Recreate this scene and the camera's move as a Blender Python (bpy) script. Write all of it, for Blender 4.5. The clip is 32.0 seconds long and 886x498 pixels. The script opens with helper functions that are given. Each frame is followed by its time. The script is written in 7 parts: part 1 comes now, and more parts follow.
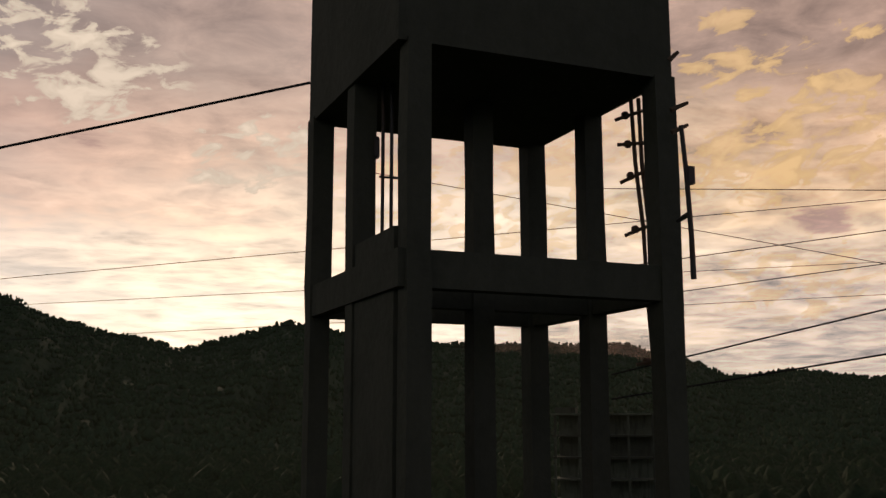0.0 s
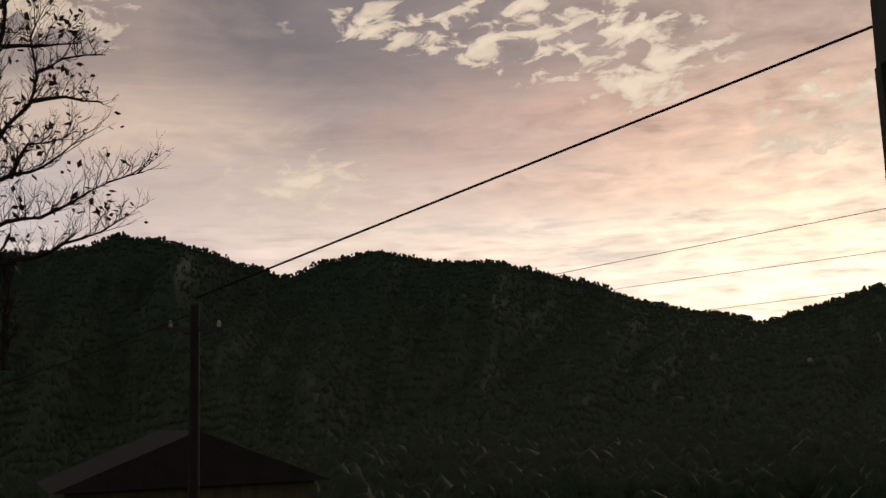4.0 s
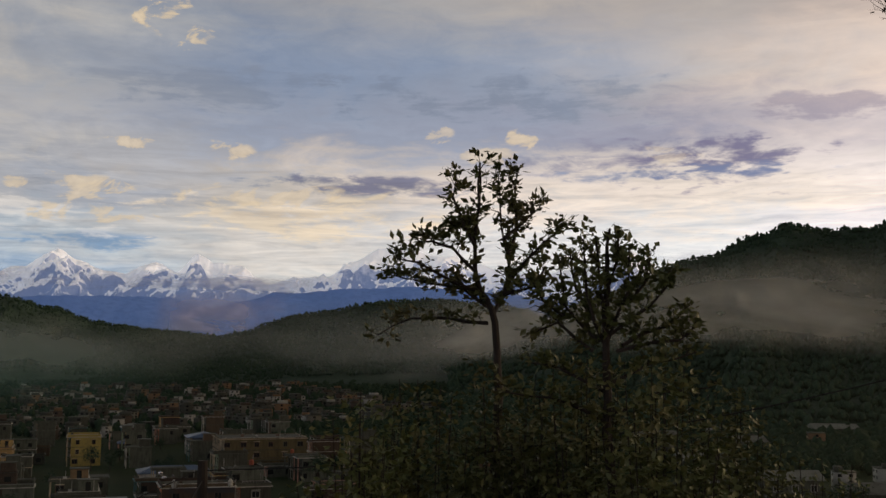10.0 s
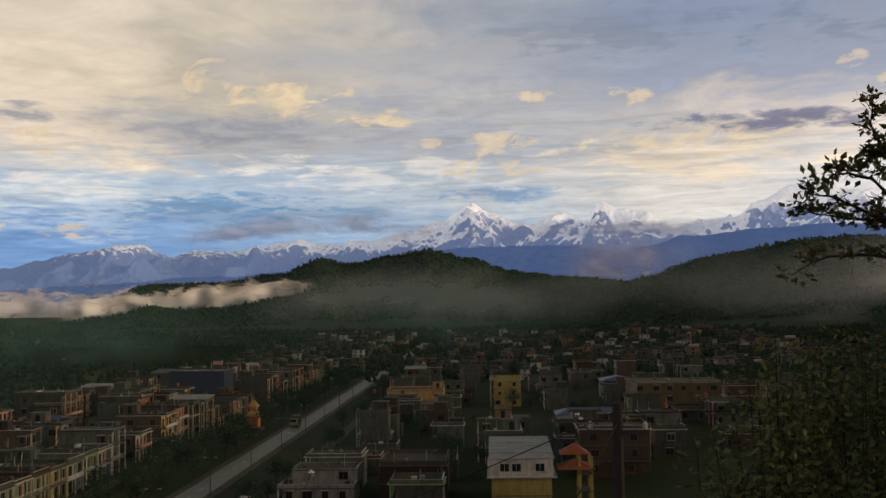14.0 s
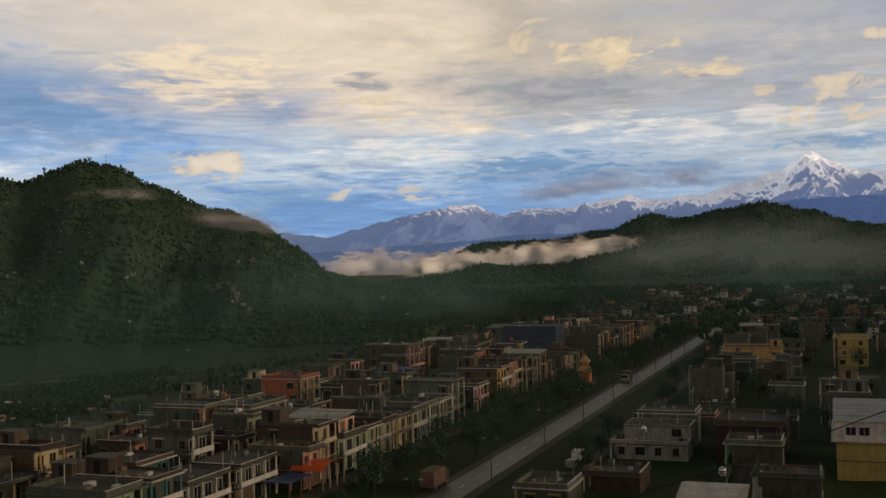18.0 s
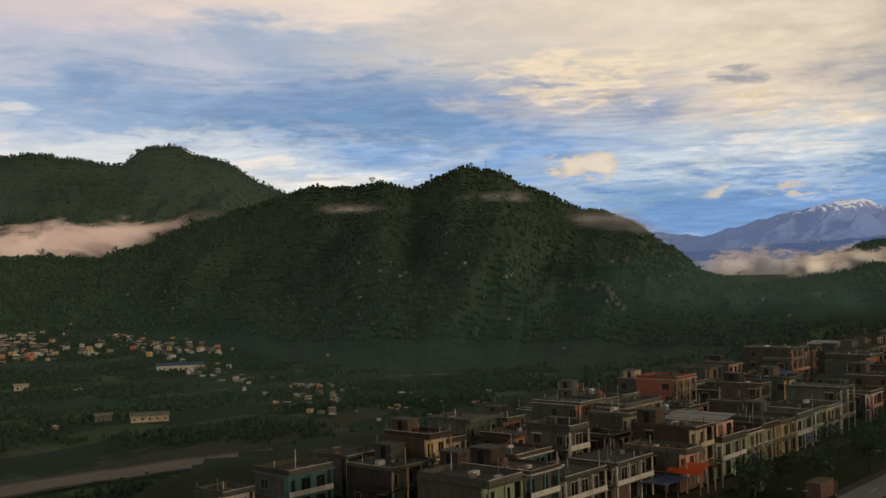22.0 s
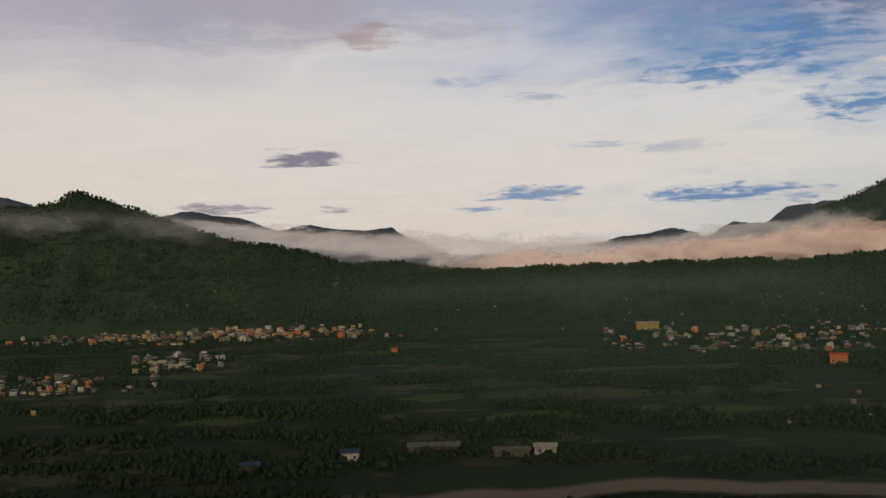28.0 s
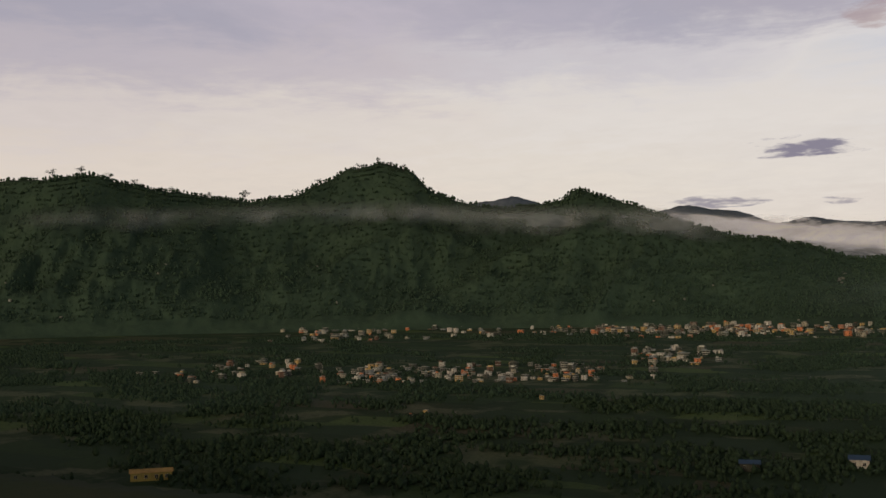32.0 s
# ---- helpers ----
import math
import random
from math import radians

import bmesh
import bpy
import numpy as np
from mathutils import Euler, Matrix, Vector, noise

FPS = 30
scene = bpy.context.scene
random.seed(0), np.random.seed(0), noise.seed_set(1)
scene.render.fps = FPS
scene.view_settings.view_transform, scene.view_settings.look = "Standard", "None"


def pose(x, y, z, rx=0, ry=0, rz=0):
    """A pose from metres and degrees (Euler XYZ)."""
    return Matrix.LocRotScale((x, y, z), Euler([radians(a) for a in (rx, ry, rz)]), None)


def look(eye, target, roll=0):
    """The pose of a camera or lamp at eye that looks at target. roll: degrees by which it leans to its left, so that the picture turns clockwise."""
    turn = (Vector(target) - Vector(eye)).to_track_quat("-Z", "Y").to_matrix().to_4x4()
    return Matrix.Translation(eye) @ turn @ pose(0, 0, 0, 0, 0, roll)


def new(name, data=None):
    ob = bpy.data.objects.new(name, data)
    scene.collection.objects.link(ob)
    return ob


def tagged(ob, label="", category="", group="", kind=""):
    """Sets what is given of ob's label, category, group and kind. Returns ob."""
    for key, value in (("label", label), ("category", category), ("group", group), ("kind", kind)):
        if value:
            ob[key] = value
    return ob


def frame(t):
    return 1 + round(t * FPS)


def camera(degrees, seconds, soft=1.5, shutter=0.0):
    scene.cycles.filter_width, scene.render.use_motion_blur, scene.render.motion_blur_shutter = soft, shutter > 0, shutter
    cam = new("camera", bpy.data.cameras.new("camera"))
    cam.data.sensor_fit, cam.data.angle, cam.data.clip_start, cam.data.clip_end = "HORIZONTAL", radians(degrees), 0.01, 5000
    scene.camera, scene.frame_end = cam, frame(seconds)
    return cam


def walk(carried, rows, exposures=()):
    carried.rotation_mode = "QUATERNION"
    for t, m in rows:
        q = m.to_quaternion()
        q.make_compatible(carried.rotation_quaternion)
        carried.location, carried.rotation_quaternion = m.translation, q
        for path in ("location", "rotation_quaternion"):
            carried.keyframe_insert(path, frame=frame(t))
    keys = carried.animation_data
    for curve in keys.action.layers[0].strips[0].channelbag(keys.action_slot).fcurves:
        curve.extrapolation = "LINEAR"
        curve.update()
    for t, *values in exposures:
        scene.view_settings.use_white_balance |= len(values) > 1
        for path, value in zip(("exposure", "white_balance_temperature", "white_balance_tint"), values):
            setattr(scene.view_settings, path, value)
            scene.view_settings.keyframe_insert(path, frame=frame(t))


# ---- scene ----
# the camera: a slow handheld turn to the left from one high spot
cam = camera(45.47, 32.0)
EYE_Z = 36.0
EXPO = [(0.0, -0.8), (3.5, -0.75), (6.0, -0.55), (8.0, -0.38), (9.0, -0.23), (10.5, -0.08), (12.0, 0.0), (25.0, 0.0), (28.0, -0.3), (30.0, -0.24), (32.0, -0.18)]
walk(cam, [
    (0.0, pose(0, 0, EYE_Z, 99.74, 0.02, -0.00)),
    (0.5, pose(0, 0, EYE_Z, 99.75, 0.15, 2.53)),
    (1.0, pose(0, 0, EYE_Z, 99.47, 0.59, 5.75)),
    (1.5, pose(0, 0, EYE_Z, 99.12, 0.86, 9.27)),
    (2.0, pose(0, 0, EYE_Z, 99.24, 0.71, 12.47)),
    (2.5, pose(0, 0, EYE_Z, 99.21, 0.66, 16.15)),
    (3.0, pose(0, 0, EYE_Z, 99.21, 0.98, 20.52)),
    (3.5, pose(0, 0, EYE_Z, 98.91, 1.39, 26.10)),
    (5.5, pose(0, 0, EYE_Z, 99.07, 1.32, 43.84)),
    (6.0, pose(0, 0, EYE_Z, 98.79, 1.28, 49.41)),
    (6.5, pose(0, 0, EYE_Z, 98.20, 1.04, 54.68)),
    (7.0, pose(0, 0, EYE_Z, 98.00, 0.51, 59.22)),
    (7.5, pose(0, 0, EYE_Z, 97.83, 0.16, 63.73)),
    (8.0, pose(0, 0, EYE_Z, 97.74, -0.06, 69.55)),
    (8.5, pose(0, 0, EYE_Z, 97.20, -0.24, 73.62)),
    (9.0, pose(0, 0, EYE_Z, 96.89, -0.58, 78.53)),
    (9.5, pose(0, 0, EYE_Z, 96.49, -0.64, 82.06)),
    (10.0, pose(0, 0, EYE_Z, 95.89, -0.47, 85.34)),
    (10.5, pose(0, 0, EYE_Z, 95.56, -0.26, 88.50)),
    (11.0, pose(0, 0, EYE_Z, 95.41, 0.14, 90.99)),
    (11.5, pose(0, 0, EYE_Z, 95.31, 0.09, 93.75)),
    (12.0, pose(0, 0, EYE_Z, 95.24, 0.17, 97.20)),
    (12.5, pose(0, 0, EYE_Z, 95.33, 0.42, 101.81)),
    (13.0, pose(0, 0, EYE_Z, 94.74, 0.44, 104.15)),
    (13.5, pose(0, 0, EYE_Z, 93.52, 0.63, 105.58)),
    (14.0, pose(0, 0, EYE_Z, 92.95, 0.78, 107.13)),
    (14.5, pose(0, 0, EYE_Z, 92.79, 1.05, 109.50)),
    (16.5, pose(0, 0, EYE_Z, 91.72, 0.72, 116.96)),
    (17.0, pose(0, 0, EYE_Z, 90.89, 0.82, 118.53)),
    (17.5, pose(0, 0, EYE_Z, 90.92, 0.94, 121.56)),
    (18.0, pose(0, 0, EYE_Z, 90.90, 1.32, 124.81)),
    (18.5, pose(0, 0, EYE_Z, 91.00, 1.28, 126.28)),
    (19.0, pose(0, 0, EYE_Z, 90.87, 1.73, 128.20)),
    (19.5, pose(0, 0, EYE_Z, 90.93, 1.07, 130.41)),
    (20.0, pose(0, 0, EYE_Z, 90.91, 1.11, 132.69)),
    (20.5, pose(0, 0, EYE_Z, 90.88, 1.44, 134.79)),
    (21.0, pose(0, 0, EYE_Z, 91.01, 1.31, 137.84)),
    (21.5, pose(0, 0, EYE_Z, 91.23, 1.28, 140.74)),
    (22.0, pose(0, 0, EYE_Z, 91.36, 1.42, 144.88)),
    (22.5, pose(0, 0, EYE_Z, 91.50, 1.72, 149.68)),
    (23.0, pose(0, 0, EYE_Z, 91.64, 1.45, 153.52)),
    (23.5, pose(0, 0, EYE_Z, 92.12, 1.02, 157.32)),
    (24.0, pose(0, 0, EYE_Z, 92.26, 0.66, 161.70)),
    (24.5, pose(0, 0, EYE_Z, 92.38, 0.63, 167.24)),
    (25.0, pose(0, 0, EYE_Z, 92.49, 0.68, 171.44)),
    (25.5, pose(0, 0, EYE_Z, 91.99, 0.81, 174.31)),
    (27.5, pose(0, 0, EYE_Z, 91.86, 1.12, 190.74)),
    (28.0, pose(0, 0, EYE_Z, 91.93, 1.47, 195.68)),
    (28.5, pose(0, 0, EYE_Z, 92.17, 1.06, 200.55)),
    (29.0, pose(0, 0, EYE_Z, 92.25, 0.48, 205.45)),
    (29.5, pose(0, 0, EYE_Z, 92.65, 0.47, 209.59)),
    (30.0, pose(0, 0, EYE_Z, 92.56, 0.44, 212.32)),
    (30.5, pose(0, 0, EYE_Z, 92.47, 0.65, 214.44)),
    (31.0, pose(0, 0, EYE_Z, 91.92, 0.69, 216.67)),
    (31.5, pose(0, 0, EYE_Z, 91.38, 0.71, 219.02)),
    (32.0, pose(0, 0, EYE_Z, 92.14, 0.87, 222.14)),
], exposures=EXPO)

# ---------------------------------------------------------------- light
rng = random.Random(7)


class Nodes:
    """Small shorthand for a node tree."""

    def __init__(self, tree):
        self.t = tree
        tree.nodes.clear()

    def add(self, kind, **sets):
        n = self.t.nodes.new(kind)
        if "operation" in sets:
            n.operation = sets["operation"]
        if "use_clamp" in sets:
            n.use_clamp = sets["use_clamp"]
        if "data_type" in sets:
            n.data_type, n.blend_type = sets["data_type"], sets["blend_type"]
        if "interpolation_type" in sets:
            n.interpolation_type = sets["interpolation_type"]
        if "distance" in sets:
            n.distance = sets["distance"]
        if "sky_type" in sets:
            n.sky_type, n.sun_disc = sets["sky_type"], False
            n.sun_elevation, n.sun_rotation = sets["sun_elevation"], sets["sun_rotation"]
        return n

    def link(self, a, b):
        self.t.links.new(a, b)

    def put(self, sock, v):
        if isinstance(v, bpy.types.NodeSocket):
            self.link(v, sock)
        else:
            sock.default_value = v

    def m(self, op, a, b=0.0, c=0.0, clamp=False):
        n = self.add("ShaderNodeMath", operation=op, use_clamp=clamp)
        for i, v in enumerate((a, b, c)):
            self.put(n.inputs[i], v)
        return n.outputs[0]

    def mix(self, f, a, b, mode="MIX"):
        n = self.add("ShaderNodeMix", data_type="RGBA", blend_type=mode)
        self.put(n.inputs[0], f)
        self.put(n.inputs[6], (*a, 1) if isinstance(a, tuple) and len(a) == 3 else a)
        self.put(n.inputs[7], (*b, 1) if isinstance(b, tuple) and len(b) == 3 else b)
        return n.outputs[2]

    def step(self, v, lo, hi):
        n = self.add("ShaderNodeMapRange", interpolation_type="SMOOTHSTEP")
        self.put(n.inputs[0], v)
        self.put(n.inputs[1], lo)
        self.put(n.inputs[2], hi)
        return n.outputs[0]

    def noise(self, vec, scale, detail=4.0, rough=0.55, dist=0.0):
        n = self.add("ShaderNodeTexNoise")
        if vec is not None:
            self.link(vec, n.inputs["Vector"])
        for k, v in (("Scale", scale), ("Detail", detail), ("Roughness", rough), ("Distortion", dist)):
            n.inputs[k].default_value = v
        return n.outputs[0]

    def xyz(self, x, y, z):
        n = self.add("ShaderNodeCombineXYZ")
        for i, v in enumerate((x, y, z)):
            self.put(n.inputs[i], v)
        return n.outputs[0]


def srgb(r, g, b):
    """Linear colour of an 8-bit display colour."""
    return tuple(((c / 255 + 0.055) / 1.055) ** 2.4 if c > 10 else c / 255 / 12.92 for c in (r, g, b))


SUN_AZ, SUN_EL = 12.0, 9.0
world = bpy.data.worlds.new("sky")
scene.world = world
world.use_nodes = True
w = Nodes(world.node_tree)
sky = w.add("ShaderNodeTexSky", sky_type="NISHITA", sun_disc=False, sun_elevation=radians(SUN_EL), sun_rotation=radians(-SUN_AZ))
way = w.add("ShaderNodeTexCoord").outputs["Generated"]
sep = w.add("ShaderNodeSeparateXYZ")
w.link(way, sep.inputs[0])
az = w.m("MULTIPLY", w.m("ARCTAN2", w.m("MULTIPLY", sep.outputs[0], -1), sep.outputs[1]), 180 / math.pi)
az = w.m("MODULO", w.m("ADD", az, 430), 360)
az = w.m("SUBTRACT", az, 70)          # bearing from -70 to 290, seam behind the viewer
el = w.m("MULTIPLY", w.m("ARCSINE", sep.outputs[2]), 180 / math.pi)
# cloud coordinates on a level layer overhead, so that clouds draw together towards the horizon
low = w.m("ADD", w.m("MAXIMUM", sep.outputs[2], 0.0), 0.1)
deck = w.xyz(w.m("DIVIDE", sep.outputs[0], low), w.m("DIVIDE", sep.outputs[1], low), 0.0)
n_big = w.noise(deck, 0.9, 4.0, 0.55, 0.3)
n_mid = w.noise(deck, 2.4, 7.0, 0.6, 0.5)
n_fine = w.noise(deck, 6.5, 8.0, 0.62, 0.4)
n_rip = w.noise(w.xyz(w.m("MULTIPLY", az, 0.11), w.m("MULTIPLY", w.m("ADD", el, w.m("MULTIPLY", az, 0.015)), 1.1), 2.0), 2.0, 6.0, 0.62, 0.9)


def off(v, k):
    return w.m("MULTIPLY", w.m("SUBTRACT", v, 0.5), k)


azw = w.m("ADD", az, w.m("ADD", off(n_big, 26.0), off(n_mid, 26.0)))
elw = w.m("ADD", el, w.m("ADD", w.m("ADD", off(n_mid, 5.0), off(n_fine, 3.2)), off(n_rip, 1.5)))


def around(hues):
    """The sky's colour round the horizon at one height, from the bearing -25 on, every 12 degrees."""
    r = w.add("ShaderNodeValToRGB")
    e = r.color_ramp.elements
    while len(e) < len(hues):
        e.new(0.5)
    for i, h in enumerate(hues):
        e[i].position, e[i].color = i / (len(hues) - 1), (*srgb(*h), 1)
    w.link(w.m("DIVIDE", w.m("ADD", azw, 25), 12 * (len(hues) - 1)), r.inputs[0])
    return r.outputs[0]


# the cloud deck at six heights, from just over the hills up to the top of what is seen
DECK_3 = [(200, 182, 176), (226, 205, 190), (246, 232, 222), (247, 235, 226), (246, 234, 226), (240, 222, 214), (228, 214, 212), (216, 210, 216), (206, 212, 222), (214, 218, 224), (216, 212, 212), (150, 176, 210),
          (120, 156, 208), (104, 148, 208), (180, 198, 216), (238, 232, 228), (214, 214, 218), (214, 214, 218), (226, 216, 214), (226, 217, 214), (228, 218, 212), (226, 215, 210), (224, 212, 206)]
DECK_6 = [(208, 186, 176), (236, 208, 188), (250, 230, 214), (248, 234, 222), (247, 231, 220), (242, 222, 210), (236, 222, 216), (232, 224, 228), (222, 222, 226), (222, 220, 224), (214, 208, 206), (180, 190, 204),
          (170, 188, 214), (190, 202, 216), (120, 158, 212), (216, 222, 230), (222, 220, 226), (222, 219, 219), (228, 220, 218), (228, 220, 218), (229, 220, 215), (228, 217, 211), (226, 214, 208)]
DECK_9 = [(226, 192, 164), (246, 216, 190), (252, 228, 206), (246, 222, 204), (244, 222, 208), (240, 216, 200), (228, 206, 198), (228, 216, 214), (228, 214, 204), (226, 212, 204), (192, 184, 180), (164, 168, 182),
          (178, 174, 175), (226, 208, 190), (124, 148, 190), (120, 146, 188), (150, 172, 206), (222, 222, 226), (226, 221, 224), (228, 221, 220), (228, 221, 220), (226, 217, 214), (218, 208, 208)]
DECK_12 = [(230, 184, 142), (248, 216, 182), (250, 226, 202), (234, 202, 184), (222, 186, 170), (216, 192, 180), (220, 198, 188), (206, 192, 190), (150, 148, 166), (150, 156, 178), (150, 158, 180), (180, 178, 182),
           (194, 182, 166), (226, 210, 190), (200, 193, 190), (160, 174, 200), (190, 188, 204), (122, 151, 196), (206, 208, 222), (224, 219, 222), (208, 203, 212), (202, 193, 202), (192, 184, 196)]
DECK_15 = [(214, 168, 134), (236, 200, 168), (214, 184, 166), (198, 164, 150), (204, 166, 152), (172, 152, 147), (226, 198, 178), (222, 200, 184), (186, 178, 177), (150, 158, 178), (132, 146, 174), (158, 162, 174),
           (202, 191, 177), (228, 212, 194), (226, 210, 196), (232, 214, 200), (206, 192, 198), (120, 138, 188), (176, 182, 206), (178, 172, 188), (174, 170, 188), (193, 185, 200), (172, 168, 186)]
DECK_20 = [(170, 138, 122), (186, 154, 138), (214, 180, 162), (178, 150, 140), (150, 132, 128), (128, 116, 118), (170, 149, 140), (160, 144, 138), (168, 158, 153), (176, 168, 164), (150, 154, 165), (176, 174, 175),
           (212, 200, 186), (224, 208, 190), (230, 212, 194), (226, 208, 196), (200, 186, 194), (112, 122, 154), (146, 150, 178), (180, 174, 192), (180, 175, 196), (186, 180, 198), (180, 174, 194)]
c = around(DECK_3)
for hues, e0, e1 in ((DECK_6, 3.2, 5.8), (DECK_9, 6.2, 8.8), (DECK_12, 9.2, 11.8), (DECK_15, 12.2, 14.8), (DECK_20, 15.5, 19.5)):
    c = w.mix(w.step(elw, e0, e1), c, around(hues))
c = w.mix(0.01, c, sky.outputs[0], "ADD")


def patch(c, spot, colour, weight):
    """One cloud or gap: bearing, height, half width, half height; its rim is torn by the cloud noise."""
    a, e, ha, he = spot
    q = w.m("ADD", w.m("POWER", w.m("DIVIDE", w.m("SUBTRACT", az, a), ha), 2.0), w.m("POWER", w.m("DIVIDE", w.m("SUBTRACT", el, e), he), 2.0))
    torn = w.m("ADD", w.m("ADD", off(n_fine, 2.8), off(n_mid, 2.8)), off(n_rip, 1.2))
    body = w.m("ADD", w.m("SUBTRACT", 0.4, w.m("MULTIPLY", q, 0.42)), torn)
    return w.mix(w.m("MULTIPLY", w.step(body, -0.12, 0.6), weight), c, colour)


SLATE, VIOLET, BLUE, WHITE, SHADE, STEEL, CREAM = (srgb(*q) for q in (
    (118, 128, 150), (118, 114, 142), (100, 142, 194), (232, 226, 222), (172, 140, 134), (100, 140, 184), (244, 222, 190)))
# long darker clouds under the deck
for spot, colour, weight in (((19.2, 14.9, 1.2, 0.5), SHADE, 0.7), ((-20, 10.7, 1.7, 0.7), SHADE, 0.9), ((70.5, 10.4, 5.0, 1.5), VIOLET, 0.9), ((66, 12.9, 4.5, 0.8), VIOLET, 0.55), ((74, 10.6, 8, 1.0), VIOLET, 0.45),
                             ((90, 9.2, 4.8, 0.5), SLATE, 0.8), ((82, 13.9, 9, 1.3), SLATE, 0.6), ((71, 9.9, 7, 0.5), STEEL, 0.3), ((94, 7.6, 3, 0.25), SLATE, 0.6), ((89, 9.3, 4.3, 0.5), VIOLET, 0.6)):
    c = patch(c, spot, colour, weight)
for spot, colour, weight in (((105, 5.9, 3.6, 0.45), STEEL, 0.7), ((119, 5.0, 6.0, 0.9), STEEL, 0.85), ((113, 4.9, 4.5, 0.8), STEEL, 0.6), ((119, 9.3, 5.5, 0.8), SLATE, 0.55), ((128.8, 9.8, 1.8, 0.6), SLATE, 0.7),
                             ((98, 14.2, 6, 1.4), SLATE, 0.5), ((133, 3.6, 3.4, 1.0), STEEL, 0.6), ((147, 8.2, 7, 2.2), STEEL, 0.5), ((158, 8.6, 8, 1.2), STEEL, 0.2), ((135.5, 9.3, 1.6, 0.4), SLATE, 0.5)):
    c = patch(c, spot, colour, weight)
# blue-grey clouds over the pale evening sky across the plain
for spot, colour, weight in (((178.3, 11.4, 5.5, 0.9), BLUE, 0.8), ((174.4, 8.8, 2.2, 1.0), BLUE, 0.9), ((179.2, 4.4, 4.4, 0.5), BLUE, 0.9), ((183, 7.0, 2.2, 0.35), BLUE, 0.8), ((176, 12.4, 4.5, 1.4), BLUE, 0.9),
                             ((181.5, 10.6, 2.8, 0.6), BLUE, 0.8), ((190.5, 4.8, 2.6, 0.4), BLUE, 0.8), ((173.5, 13.4, 3.4, 1.2), SLATE, 0.5), ((203.3, 7.0, 2.6, 0.5), VIOLET, 0.85), ((194.4, 11, 2.0, 0.35), BLUE, 0.4)):
    c = patch(c, spot, colour, weight)
for spot, colour, weight in (((190, 9.9, 1.4, 0.3), BLUE, 0.5), ((207.3, 4.35, 2.3, 0.25), VIOLET, 0.7), ((201.4, 4.2, 1.0, 0.2), VIOLET, 0.6), ((193.5, 4.0, 1.1, 0.2), BLUE, 0.7), ((187, 7.3, 2.4, 0.22), BLUE, 0.45), ((199, 13.3, 1.6, 0.7), SHADE, 0.4)):
    c = patch(c, spot, colour, weight)
# pale gaps and lit banks
for spot, colour, weight in (((181, 7.2, 4.6, 1.4), WHITE, 0.7), ((170.9, 10.5, 2.4, 0.4), WHITE, 0.8), ((167, 8.9, 1.3, 0.4), WHITE, 0.6), ((153.9, 6.2, 2.6, 0.4), WHITE, 0.9), ((151, 5.2, 4.2, 0.35), WHITE, 0.9),
                             ((109.7, 6.9, 7, 0.8), WHITE, 0.45), ((126.5, 6.3, 4, 0.7), WHITE, 0.55), ((115, 7.4, 4, 0.6), WHITE, 0.5), ((93, 7.4, 7, 1.1), CREAM, 0.5), ((137, 10.3, 4.0, 1.6), CREAM, 0.7)):
    c = patch(c, spot, colour, weight)
# fine ripples in the lit cloud and broad unevenness of the deck
sunward = w.step(az, 50.0, -10.0)
lumps = w.m("ADD", off(n_mid, 1.0), off(n_fine, 1.1))
shade = w.m("ADD", 1.0, w.m("MULTIPLY", lumps, w.m("ADD", w.m("SUBTRACT", 0.4, w.m("MULTIPLY", w.step(az, 95.0, 190.0), 0.3)), w.m("MULTIPLY", sunward, 1.1))))
ripple_zone = w.m("MULTIPLY", w.step(el, 13.0, 8.0), w.step(az, 178.0, 150.0))
shade = w.m("ADD", shade, w.m("MULTIPLY", off(n_rip, 1.0), ripple_zone))
c = w.mix(1.0, c, w.xyz(shade, w.m("POWER", shade, 0.95), w.m("POWER", shade, 0.85)), "MULTIPLY")


def shred(c, spot, colour, weight):
    """A torn bright cumulus: bearing, height, half width, half height."""
    a, e, ha, he = spot
    q = w.m("ADD", w.m("POWER", w.m("DIVIDE", w.m("SUBTRACT", az, a), ha * 1.15), 2.0), w.m("POWER", w.m("DIVIDE", w.m("SUBTRACT", el, e), he * 1.15), 2.0))
    body = w.m("ADD", w.m("MULTIPLY", w.m("SUBTRACT", 1.0, q), 0.085), n_tuft)
    lit = w.mix(w.step(body, 0.56, 0.72), tuple(v * 0.8 for v in colour), colour)
    return w.mix(w.m("MULTIPLY", w.m("MULTIPLY", w.step(body, 0.52, 0.6), w.step(q, 2.2, 1.1)), weight), c, lit)


